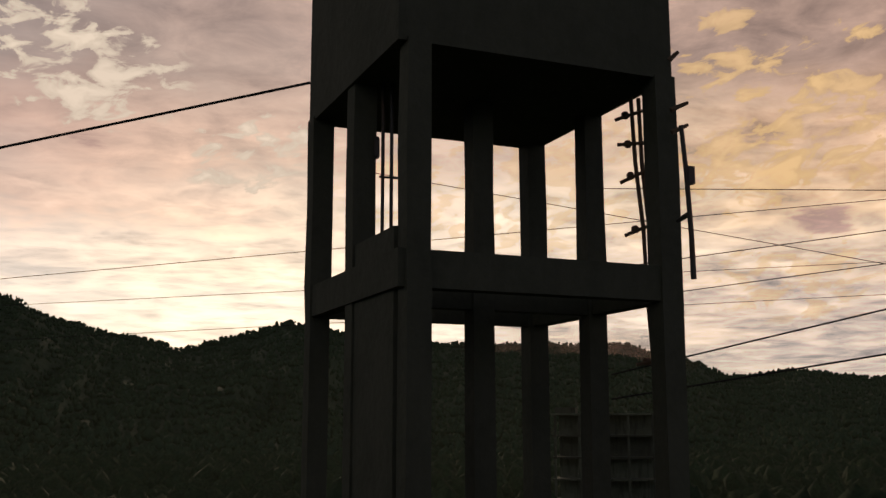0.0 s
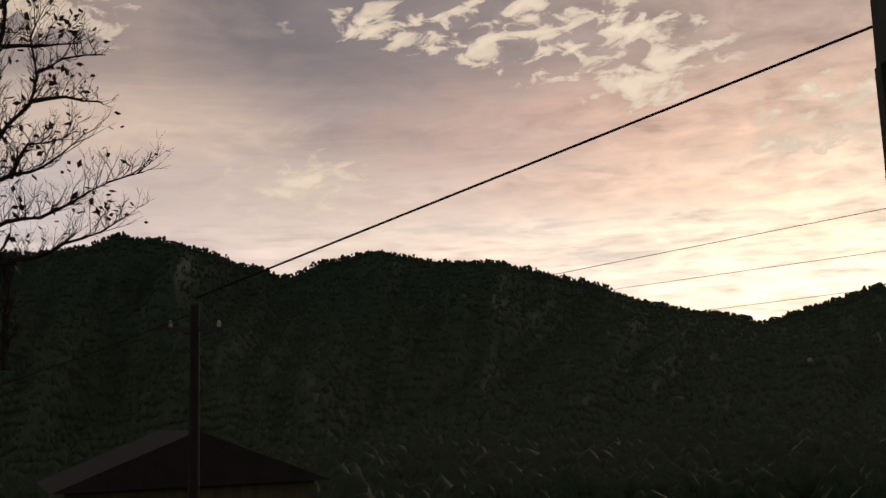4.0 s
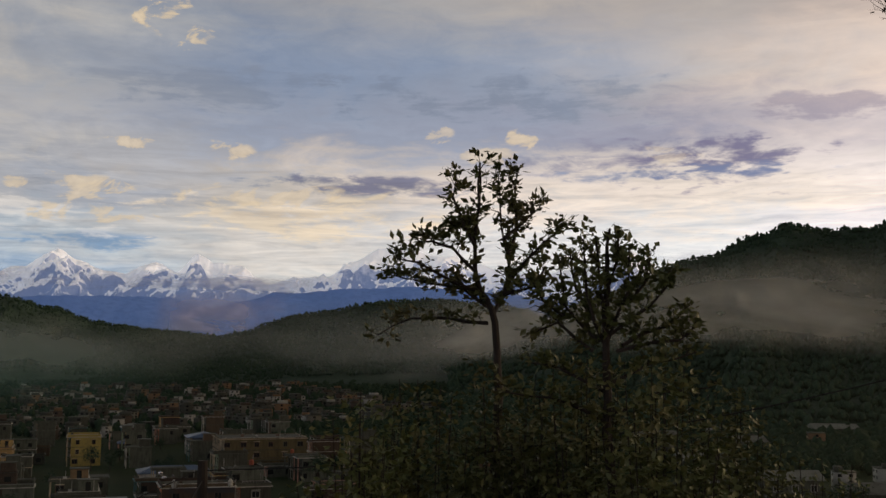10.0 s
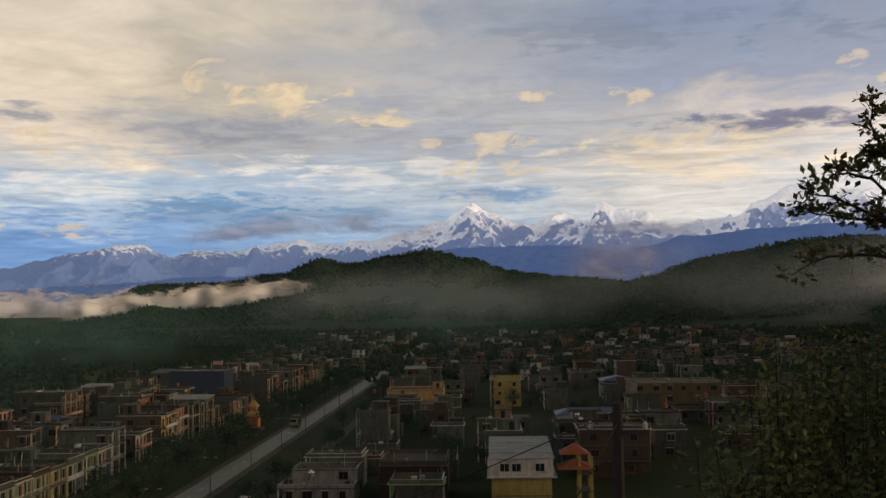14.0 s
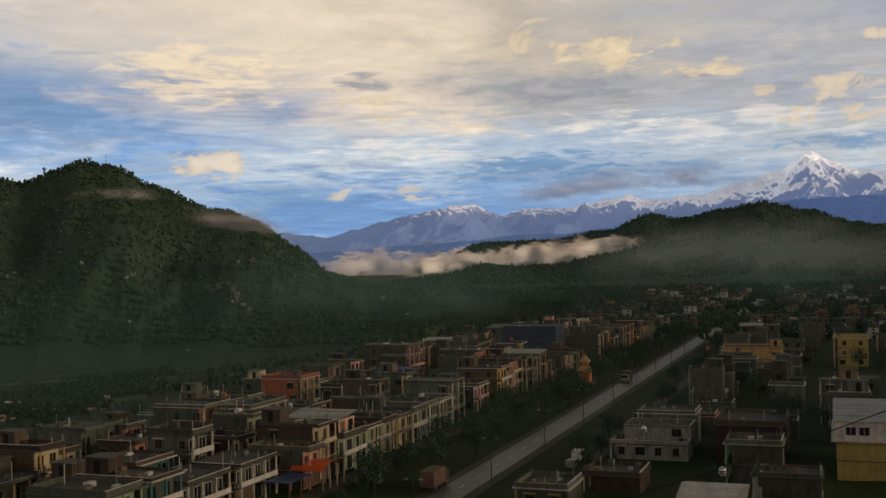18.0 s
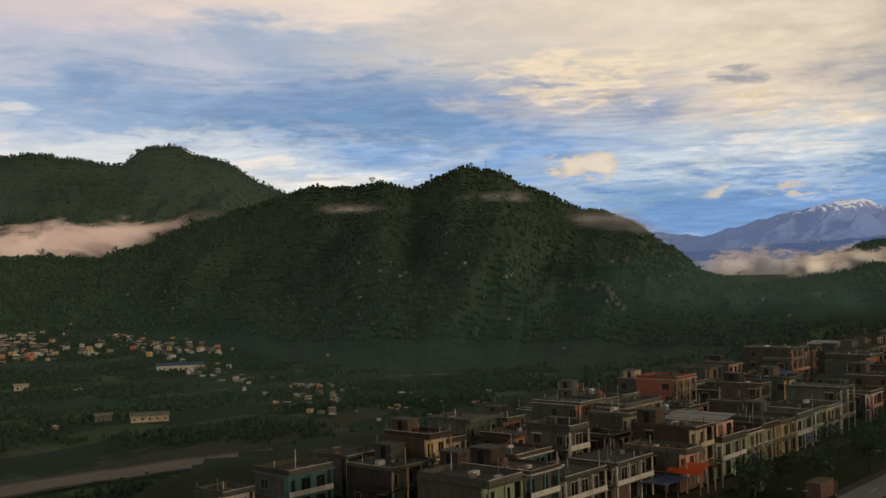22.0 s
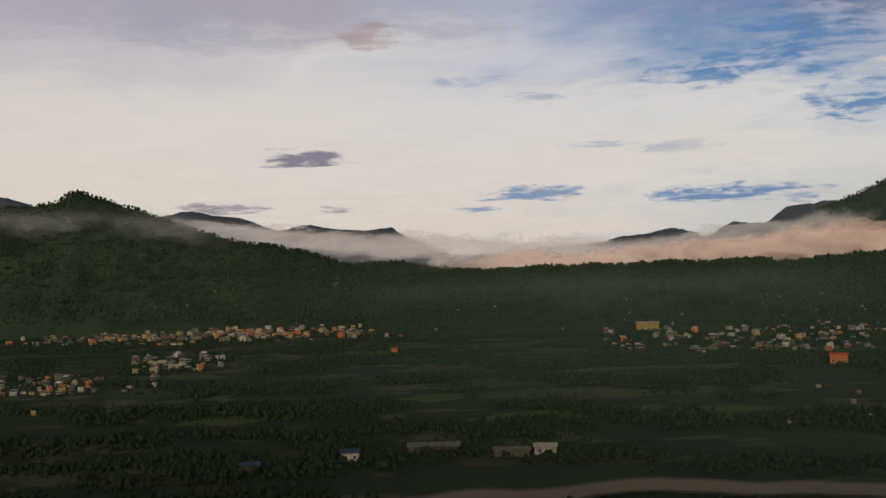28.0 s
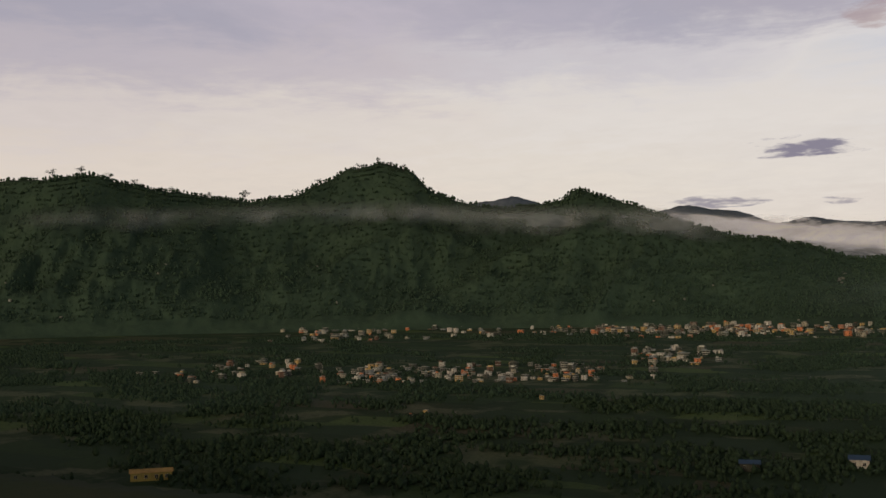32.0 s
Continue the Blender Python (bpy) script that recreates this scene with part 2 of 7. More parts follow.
n_tuft = w.noise(w.xyz(w.m("MULTIPLY", az, 0.3), w.m("MULTIPLY", w.m("ADD", el, w.m("MULTIPLY", az, 0.12)), 0.62), 1.0), 1.7, 9.0, 0.57, 0.5)
LIT, GOLD = srgb(252, 230, 206), srgb(250, 206, 150)
for spot, weight in (((19.2, 18.1, 3.5, 2.0), 1.0), ((10.2, 14.3, 2.8, 1.8), 1.0), ((25.1, 20.6, 5.2, 2.2), 1.0), ((32.7, 20.3, 2.5, 0.9), 0.9), ((37.4, 12.6, 2.2, 1.4), 0.7), ((22.9, 19.6, 1.0, 1.2), 1.0),
                     ((66, 20.4, 1.5, 1.0), 0.85), ((62.5, 21.3, 0.9, 0.8), 0.7), ((51.8, 20.9, 3.6, 1.5), 0.8), ((33.7, 20.9, 3.8, 0.8), 0.9), ((38.9, 12.7, 3.5, 0.9), 0.6), ((37.9, 10.5, 4.5, 0.9), 0.5)):
    c = shred(c, spot, LIT, weight * 0.9)
for spot, weight in (((-16.4, 18.4, 3.4, 1.4), 0.9), ((-15.9, 21.1, 1.3, 0.6), 0.8), ((-22.4, 20.1, 1.1, 0.6), 1.0), ((-20.5, 15.4, 3.0, 2.6), 0.85), ((-16.1, 13.5, 2.8, 2.0), 0.8), ((-19.3, 7.8, 3.7, 1.6), 0.6), ((-4, 13, 7, 3), 0.5)):
    c = shred(c, spot, GOLD, weight * 0.9)
for spot, weight in (((101, 18, 1.3, 0.8), 0.8), ((99, 16.5, 1.3, 0.6), 0.7), ((80.8, 12, 1.0, 0.5), 0.7), ((85.7, 12.1, 0.6, 0.4), 0.5), ((97.5, 10.9, 1.3, 0.35), 0.6), ((102.1, 11, 1.2, 0.25), 0.6), ((105.6, 8.6, 3.0, 0.5), 0.6),
                     ((105.1, 7.3, 3.4, 0.4), 0.6), ((96, 8.6, 6, 0.45), 0.5), ((115.7, 11.1, 2.6, 0.85), 0.7), ((119.7, 11.9, 1.8, 0.8), 0.6)):
    c = shred(c, spot, CREAM, weight)
for spot, weight in (((110.5, 10, 1.5, 0.4), 0.6), ((128.5, 8.6, 1.5, 0.7), 0.6), ((127.3, 3.9, 2.6, 0.35), 0.6), ((137, 5.7, 1.7, 0.7), 0.7), ((128.6, 8.8, 1.8, 0.6), 0.4), ((115.4, 11.3, 2.4, 0.5), 0.5), ((110.7, 9.9, 1.7, 0.25), 0.5), ((83, 11, 1.2, 0.4), 0.5), ((73.5, 10.8, 1.4, 0.4), 0.3)):
    c = shred(c, spot, CREAM, weight)
# sky above the view, darkened to dim the land; no cloud seen there
c = w.mix(w.step(el, 23.0, 38.0), c, srgb(38, 46, 46))
gain = w.m("ADD", 1.0, w.m("MULTIPLY", w.m("MULTIPLY", w.step(az, 95.0, 20.0), w.step(az, -70.0, -40.0)), 0.52))
c = w.mix(1.0, c, w.xyz(gain, gain, gain), "MULTIPLY")
c = w.mix(w.step(az, 40.0, 95.0), c, w.mix(1.0, c, (1.02, 1.0, 0.95), "MULTIPLY"))
c = w.mix(w.step(el, 0.0, -4.0), c, srgb(30, 32, 30))
bg = w.add("ShaderNodeBackground")
w.link(c, bg.inputs[0])
bg.inputs[1].default_value = 1.0
w.link(bg.outputs[0], w.add("ShaderNodeOutputWorld").inputs[0])

sun = new("sun", bpy.data.lights.new("sun", "SUN"))
sun.data.energy, sun.data.angle, sun.data.color = 1.15, radians(11), (1.0, 0.76, 0.5)
sa, se = radians(SUN_AZ), radians(SUN_EL)
sun.matrix_world = look((-60 * math.sin(sa), 60 * math.cos(sa), 36 + 60 * math.tan(se)), (0, 0, 36))

# ---------------------------------------------------------------- materials
def material(name, base, rough=0.85, vary=None, scale=1.0, bump=0.0, grime=0.35, metal=0.0, per_object=0.0, fine=8.0, streak=0.0):
    """A weathered surface: base colour, broad stains towards a second colour, fine grain and relief."""
    mat = bpy.data.materials.new(name)
    mat.use_nodes = True
    n = Nodes(mat.node_tree)
    pos = n.add("ShaderNodeTexCoord").outputs["Object"]
    wide = n.noise(pos, scale, 5.0, 0.6)
    grain = n.noise(pos, scale * fine, 4.0, 0.6)
    dark = vary or tuple(v * 0.5 for v in base)
    col = n.mix(n.m("MULTIPLY", n.step(wide, 0.42, 0.7), grime * 2), base, dark)
    col = n.mix(n.m("MULTIPLY", grain, 0.35), col, tuple(v * 0.55 for v in base))
    if streak:
        tall = n.add("ShaderNodeVectorMath", operation="MULTIPLY")
        n.link(pos, tall.inputs[0])
        tall.inputs[1].default_value = (1.0, 1.0, 0.14)
        runs = n.noise(tall.outputs[0], 2.2, 5.0, 0.6)
        col = n.mix(n.m("MULTIPLY", n.step(runs, 0.47, 0.66), streak), col, tuple(v * 0.35 for v in base))
    if per_object:
        info = n.add("ShaderNodeObjectInfo")
        hsv = n.add("ShaderNodeHueSaturation")
        n.link(col, hsv.inputs["Color"])
        n.put(hsv.inputs["Value"], n.m("ADD", n.m("MULTIPLY", info.outputs["Random"], per_object), 1 - per_object / 2))
        n.put(hsv.inputs["Hue"], n.m("ADD", n.m("MULTIPLY", info.outputs["Random"], per_object * 0.06), 0.5 - per_object * 0.03))
        col = hsv.outputs[0]
    p = n.add("ShaderNodeBsdfPrincipled")
    n.link(col, p.inputs["Base Color"])
    n.put(p.inputs["Roughness"], n.m("ADD", n.m("MULTIPLY", grain, 0.2), rough - 0.1))
    p.inputs["Metallic"].default_value = metal
    if bump:
        b = n.add("ShaderNodeBump")
        b.inputs["Strength"].default_value = bump
        b.inputs["Distance"].default_value = 0.4 / scale / fine
        n.link(grain, b.inputs["Height"])
        n.link(b.outputs[0], p.inputs["Normal"])
    n.link(p.outputs[0], n.add("ShaderNodeOutputMaterial").inputs[0])
    return mat


def mottled(name, colours, scale, rough=0.95, bump=0.6, dist=1.0):
    """Ground and forest: several colours in patches at two scales."""
    mat = bpy.data.materials.new(name)
    mat.use_nodes = True
    n = Nodes(mat.node_tree)
    pos = n.add("ShaderNodeTexCoord").outputs["Object"]
    a, b = n.noise(pos, scale, 4.0, 0.55), n.noise(pos, scale * 7, 5.0, 0.65)
    col = n.mix(n.step(a, 0.38, 0.62), colours[0], colours[1])
    col = n.mix(n.step(b, 0.42, 0.66), col, colours[2])
    p = n.add("ShaderNodeBsdfPrincipled")
    n.link(col, p.inputs["Base Color"])
    p.inputs["Roughness"].default_value = rough
    p.inputs["Specular IOR Level"].default_value = 0.15
    bp = n.add("ShaderNodeBump")
    bp.inputs["Strength"].default_value, bp.inputs["Distance"].default_value = bump, dist
    n.link(b, bp.inputs["Height"])
    n.link(bp.outputs[0], p.inputs["Normal"])
    n.link(p.outputs[0], n.add("ShaderNodeOutputMaterial").inputs[0])
    return mat


M = {
    "concrete": material("old_concrete", (0.085, 0.095, 0.072), 0.9, (0.04, 0.047, 0.034), 0.8, 0.5, streak=0.6),
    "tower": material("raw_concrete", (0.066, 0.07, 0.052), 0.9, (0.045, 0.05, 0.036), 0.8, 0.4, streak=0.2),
    "plaster": material("grey_plaster", (0.09, 0.1, 0.075), 0.9, (0.034, 0.04, 0.028), 0.5, 0.3, per_object=1.0, streak=0.75),
    "brick": material("bare_brick", (0.07, 0.05, 0.035), 0.95, (0.034, 0.028, 0.02), 0.6, 0.5, per_object=0.9, fine=14, streak=0.5),
    "cream": material("cream_paint", (0.48, 0.41, 0.28), 0.8, (0.14, 0.12, 0.085), 0.5, 0.2, per_object=0.2),
    "ochre": material("ochre_paint", (0.5, 0.34, 0.12), 0.8, (0.22, 0.15, 0.06), 0.5, 0.2, per_object=0.2),
    "yellow": material("yellow_paint", (0.36, 0.3, 0.075), 0.75, (0.22, 0.18, 0.06), 0.4, 0.2, streak=0.4),
    "orange": material("orange_paint", (0.55, 0.2, 0.08), 0.75, (0.2, 0.08, 0.04), 0.5, 0.2),
    "pink": material("pink_paint", (0.55, 0.32, 0.23), 0.8, (0.12, 0.085, 0.06), 0.5, 0.2, per_object=0.2),
    "teal": material("teal_paint", (0.06, 0.17, 0.17), 0.7, (0.04, 0.09, 0.09), 0.5, 0.2),
    "white": material("white_paint", (0.55, 0.55, 0.49), 0.75, (0.19, 0.2, 0.165), 0.5, 0.2, per_object=0.15, streak=0.4),
    "canopy": material("orange_tarpaulin", (0.75, 0.13, 0.03), 0.6, (0.5, 0.09, 0.03), 0.5),
    "olive": material("olive_wash", (0.12, 0.1, 0.045), 0.9, (0.06, 0.052, 0.026), 0.5, 0.2, streak=0.5),
    "offwhite": material("dull_white_wash", (0.27, 0.28, 0.235), 0.85, (0.1, 0.105, 0.085), 0.5, 0.2, streak=0.5),
    "green": material("green_paint", (0.24, 0.32, 0.2), 0.75, (0.12, 0.18, 0.1), 0.5, 0.2),
    "navy": material("navy_sheet", (0.022, 0.04, 0.07), 0.6, (0.016, 0.027, 0.045), 0.3, 0.2),
    "bluetin": material("blue_tin", (0.045, 0.09, 0.19), 0.45, (0.04, 0.08, 0.16), 0.6, 0.2, per_object=0.2),
    "tin": material("galvanised_tin", (0.2, 0.215, 0.185), 0.5, (0.06, 0.06, 0.045), 0.35, 0.2, metal=0.2, per_object=0.4),
    "rust": material("red_tile", (0.3, 0.085, 0.04), 0.8, (0.22, 0.06, 0.03), 0.9, 0.3, per_object=0.2),
    "roof": material("roof_screed", (0.065, 0.072, 0.056), 0.95, (0.03, 0.034, 0.026), 0.5, 0.3, per_object=0.5),
    "steel": material("dark_steel", (0.05, 0.05, 0.05), 0.5, (0.08, 0.04, 0.02), 2.0, 0.1, metal=0.6),
    "tank": material("black_tank", (0.03, 0.03, 0.03), 0.5, (0.06, 0.06, 0.055), 1.0),
    "chrome": material("steel_tank", (0.6, 0.6, 0.6), 0.25, (0.4, 0.4, 0.4), 1.0, metal=0.9),
    "wood": material("weathered_wood", (0.14, 0.09, 0.06), 0.8, (0.07, 0.05, 0.035), 2.0, 0.3),
    "bark": material("bark", (0.035, 0.028, 0.022), 0.95, (0.02, 0.016, 0.013), 1.5, 0.6),
    "asphalt": material("asphalt", (0.13, 0.138, 0.105), 0.55, (0.075, 0.08, 0.06), 0.14, 0.2, fine=40),
    "paint_line": material("road_paint", (0.5, 0.5, 0.47), 0.7, (0.25, 0.25, 0.23), 0.6),
    "dirt": material("packed_dirt", (0.07, 0.066, 0.045), 0.95, (0.035, 0.04, 0.024), 0.15, 0.4),
    "sand": material("river_sand", (0.14, 0.12, 0.09), 0.95, (0.08, 0.07, 0.05), 0.05, 0.4),
    "water": material("river_water", (0.26, 0.215, 0.14), 0.8, (0.2, 0.165, 0.11), 0.03),
    "glass": material("dark_glass", (0.015, 0.017, 0.02), 0.2, (0.03, 0.03, 0.03), 0.8),
    "rubber": material("rubber", (0.015, 0.015, 0.015), 0.9),
    "leaf": material("leaf", (0.105, 0.125, 0.036), 0.6, (0.13, 0.1, 0.03), 0.7, per_object=0.3),
    "leaf_dry": material("dry_leaf", (0.07, 0.055, 0.03), 0.7, (0.04, 0.03, 0.02), 0.9),
    "grove": mottled("grove_foliage", ((0.026, 0.05, 0.028), (0.036, 0.064, 0.034), (0.02, 0.038, 0.022)), 0.25, dist=0.2),
    "foliage": mottled("tree_foliage", ((0.038, 0.07, 0.044), (0.048, 0.082, 0.048), (0.03, 0.056, 0.036)), 0.25, dist=0.2),
    "forest": mottled("hill_forest", ((0.039, 0.07, 0.047), (0.048, 0.082, 0.052), (0.033, 0.06, 0.041)), 0.012, bump=0.4, dist=3.0),
    # the far hills hold the haze in their blue-grey colour
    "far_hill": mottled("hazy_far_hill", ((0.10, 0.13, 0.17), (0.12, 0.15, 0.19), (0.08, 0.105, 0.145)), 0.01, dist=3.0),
}


def hued(name, hues, rough=0.85):
    """Wall paint that differs from house to house."""
    mat = bpy.data.materials.new(name)
    mat.use_nodes = True
    n = Nodes(mat.node_tree)
    ramp = n.add("ShaderNodeValToRGB")
    ramp.color_ramp.interpolation = "CONSTANT"
    while len(ramp.color_ramp.elements) < len(hues):
        ramp.color_ramp.elements.new(0.5)
    for i, h in enumerate(hues):
        ramp.color_ramp.elements[i].position, ramp.color_ramp.elements[i].color = i / len(hues), (*h, 1)
    n.link(n.add("ShaderNodeObjectInfo").outputs["Random"], ramp.inputs[0])
    pos = n.add("ShaderNodeTexCoord").outputs["Object"]
    stain = n.noise(pos, 0.6, 6.0, 0.65)
    col = n.mix(n.m("MULTIPLY", n.step(stain, 0.4, 0.7), 0.6), ramp.outputs[0], (0.045, 0.05, 0.038))
    p = n.add("ShaderNodeBsdfPrincipled")
    n.link(col, p.inputs["Base Color"])
    p.inputs["Roughness"].default_value = rough
    n.link(p.outputs[0], n.add("ShaderNodeOutputMaterial").inputs[0])
    return mat


M["houses"] = hued("house_paint", [(0.09, 0.095, 0.08), (0.09, 0.062, 0.042), (0.22, 0.2, 0.14), (0.07, 0.073, 0.062), (0.22, 0.15, 0.07), (0.27, 0.27, 0.24),
                                   (0.11, 0.115, 0.098), (0.17, 0.11, 0.075), (0.06, 0.13, 0.14), (0.1, 0.104, 0.088), (0.12, 0.066, 0.042), (0.24, 0.22, 0.16)])


def ground_material():
    """Rough grass on the terrace, a patchwork of wet fields down on the plain."""
    mat = bpy.data.materials.new("ground_cover")
    mat.use_nodes = True
    n = Nodes(mat.node_tree)
    pos = n.add("ShaderNodeTexCoord").outputs["Object"]
    sp = n.add("ShaderNodeSeparateXYZ")
    n.link(pos, sp.inputs[0])
    turned = n.xyz(n.m("ADD", n.m("MULTIPLY", sp.outputs[0], 0.011), n.m("MULTIPLY", sp.outputs[1], 0.004)), n.m("SUBTRACT", n.m("MULTIPLY", sp.outputs[1], 0.028), n.m("MULTIPLY", sp.outputs[0], 0.010)), 0.0)
    cells = n.add("ShaderNodeTexVoronoi", distance="CHEBYCHEV")
    cells.inputs["Scale"].default_value = 1.0
    n.link(turned, cells.inputs["Vector"])
    tone = n.add("ShaderNodeSeparateColor")
    n.link(cells.outputs["Color"], tone.inputs[0])
    a, b = n.noise(pos, 0.03, 5.0, 0.6), n.noise(pos, 0.4, 5.0, 0.65)
    field = n.mix(n.step(tone.outputs[0], 0.5, 0.8), (0.036, 0.068, 0.028), (0.09, 0.14, 0.045))
    field = n.mix(n.step(tone.outputs[1], 0.8, 0.9), field, (0.085, 0.085, 0.052))
    field = n.mix(n.step(tone.outputs[2], 0.55, 0.7), field, (0.03, 0.058, 0.028))
    field = n.mix(n.m("MULTIPLY", n.step(cells.outputs["Distance"], 0.43, 0.5), 0.8), field, n.mix(n.step(a, 0.45, 0.6), (0.022, 0.045, 0.02), (0.12, 0.135, 0.08)))
    grass = n.mix(n.step(a, 0.4, 0.65), (0.03, 0.05, 0.018), (0.042, 0.054, 0.022))
    col = n.mix(n.step(sp.outputs[2], -8.0, -22.0), grass, field)
    col = n.mix(n.m("MULTIPLY", n.step(b, 0.45, 0.7), 0.7), col, (0.024, 0.045, 0.02))
    p = n.add("ShaderNodeBsdfPrincipled")
    n.link(col, p.inputs["Base Color"])
    p.inputs["Roughness"].default_value, p.inputs["Specular IOR Level"].default_value = 0.95, 0.1
    bp = n.add("ShaderNodeBump")
    bp.inputs["Strength"].default_value, bp.inputs["Distance"].default_value = 0.5, 0.3
    n.link(b, bp.inputs["Height"])
    n.link(bp.outputs[0], p.inputs["Normal"])
    n.link(p.outputs[0], n.add("ShaderNodeOutputMaterial").inputs[0])
    return mat


M["ground"] = ground_material()

# ---------------------------------------------------------------- building blocks
def finish(name, bm, mat, smooth=False):
    me = bpy.data.meshes.new(name)
    bm.to_mesh(me)
    bm.free()
    for m_ in mat if isinstance(mat, (list, tuple)) else [mat]:
        me.materials.append(m_)
    if smooth:
        me.polygons.foreach_set("use_smooth", [True] * len(me.polygons))
    return me


def part(name, bm, mat, parent, label="", at=None):
    """Links a bmesh (or a finished mesh) as one mesh object under a thing or a part."""
    ob = new(name, bm if isinstance(bm, bpy.types.Mesh) else finish(name, bm, M[mat] if isinstance(mat, str) else mat))
    ob.parent = parent
    if at is not None:
        ob.matrix_basis = at
    return tagged(ob, label)


def thing(name, label, category, m=None, group="", kind=""):
    ob = new(name)
    ob.empty_display_size = 0.3
    if m is not None:
        ob.matrix_basis = m
    return tagged(ob, label, category, group, kind)


def solid(name, bm, mat, label, category, m=None, group="", kind="", smooth=False):
    ob = new(name, bm if isinstance(bm, bpy.types.Mesh) else finish(name, bm, M[mat] if isinstance(mat, str) else mat, smooth))
    if m is not None:
        ob.matrix_basis = m
    return tagged(ob, label, category, group, kind)


def box(bm, x0, y0, z0, x1, y1, z1, slot=0):
    v = [bm.verts.new(p) for p in ((x0, y0, z0), (x1, y0, z0), (x1, y1, z0), (x0, y1, z0), (x0, y0, z1), (x1, y0, z1), (x1, y1, z1), (x0, y1, z1))]
    for f in ((0, 3, 2, 1), (4, 5, 6, 7), (0, 1, 5, 4), (1, 2, 6, 5), (2, 3, 7, 6), (3, 0, 4, 7)):
        bm.faces.new([v[i] for i in f]).material_index = slot
    return bm


def boxes(*dims):
    bm = bmesh.new()
    for d in dims:
        box(bm, *d)
    return bm


def tube(bm, pts, r0, r1, sides=6, cap=True):
    """A tapered tube along a line of points."""
    rings, n = [], len(pts)
    for i, p in enumerate(pts):
        p = Vector(p)
        d = (Vector(pts[min(i + 1, n - 1)]) - Vector(pts[max(i - 1, 0)])).normalized()
        a = d.orthogonal().normalized()
        b = d.cross(a)
        r = r0 + (r1 - r0) * i / max(n - 1, 1)
        rings.append([bm.verts.new(p + (a * math.cos(k * 2 * math.pi / sides) + b * math.sin(k * 2 * math.pi / sides)) * r) for k in range(sides)])
    for a, b in zip(rings, rings[1:]):
        # keep neighbouring rings untwisted
        s = min(range(sides), key=lambda k: (a[0].co - b[k].co).length)
        for k in range(sides):
            bm.faces.new((a[k], a[(k + 1) % sides], b[(s + k + 1) % sides], b[(s + k) % sides]))
    if cap:
        bm.faces.new(rings[-1])
        bm.faces.new(list(reversed(rings[0])))
    return bm


def lathe(profile, sides=16):
    """A turned body from (radius, height) pairs."""
    bm = bmesh.new()
    rings = [[bm.verts.new((r * math.cos(k * 2 * math.pi / sides), r * math.sin(k * 2 * math.pi / sides), z)) for k in range(sides)] for r, z in profile]
    for a, b in zip(rings, rings[1:]):
        for k in range(sides):
            bm.faces.new((a[k], a[(k + 1) % sides], b[(k + 1) % sides], b[k]))
    bm.faces.new(rings[-1])
    bm.faces.new(list(reversed(rings[0])))
    return bm


def bearing(a, d, z=0.0):
    """The place d metres away at bearing a (degrees, to the left of straight ahead at the start)."""
    return Vector((-d * math.sin(radians(a)), d * math.cos(radians(a)), z))


def above(a, e, d):
    """The place at bearing a, d metres away, e degrees above the eye."""
    return bearing(a, d, EYE_Z + d * math.tan(radians(e)))


# the town's grid: s runs along the main road away from the viewer, v to the left of it
TOWN_O, TOWN_U, TOWN_V = Vector((-141.6, -97.5, 0)), Vector((-0.968, -0.25, 0)), Vector((0.25, -0.968, 0))
TOWN_TURN = math.degrees(math.atan2(TOWN_U.y, TOWN_U.x))


def town(s, v, z=0.0):
    return TOWN_O + TOWN_U * s + TOWN_V * v + Vector((0, 0, z))


def town_pose(s, v, z=0.0, turn=0.0):
    p = town(s, v, z)
    return pose(p.x, p.y, p.z, 0, 0, TOWN_TURN + turn)


def smooth01(x):
    x = np.clip(x, 0, 1)
    return x * x * (3 - 2 * x)


def knots(pairs, a):
    """A smooth curve through (bearing, value) pairs."""
    xs, ys = np.array([p[0] for p in pairs], float), np.array([p[1] for p in pairs], float)
    i = np.clip(np.searchsorted(xs, a) - 1, 0, len(xs) - 2)
    t = np.clip((a - xs[i]) / (xs[i + 1] - xs[i]), 0, 1)
    return ys[i] + (ys[i + 1] - ys[i]) * (0.5 * t + 0.5 * smooth01(t))


def value_noise(x, y, seed=0):
    """Smooth noise from -1 to 1 on arrays."""
    xi, yi = np.floor(x).astype(np.int64), np.floor(y).astype(np.int64)
    xf, yf = smooth01(x - xi), smooth01(y - yi)

    def h(i, j):
        k = (i * 374761393 + j * 668265263 + seed * 974634777) & 0xFFFFFFFF
        k = ((k ^ (k >> 13)) * 1274126177) & 0xFFFFFFFF
        return ((k ^ (k >> 16)) & 0xFFFF) / 32767.5 - 1
    return (h(xi, yi) * (1 - xf) + h(xi + 1, yi) * xf) * (1 - yf) + (h(xi, yi + 1) * (1 - xf) + h(xi + 1, yi + 1) * xf) * yf


def fractal(x, y, octaves=5, seed=0, ridged=False, gain=0.5):
    out, amp = np.zeros_like(x, dtype=float), 1.0
    for k in range(octaves):
        v = value_noise(x * 2 ** k + 17.3 * k, y * 2 ** k - 9.1 * k, seed + k)
        out += amp * ((1 - 2 * np.abs(v)) if ridged else v)
        amp *= gain
    return out


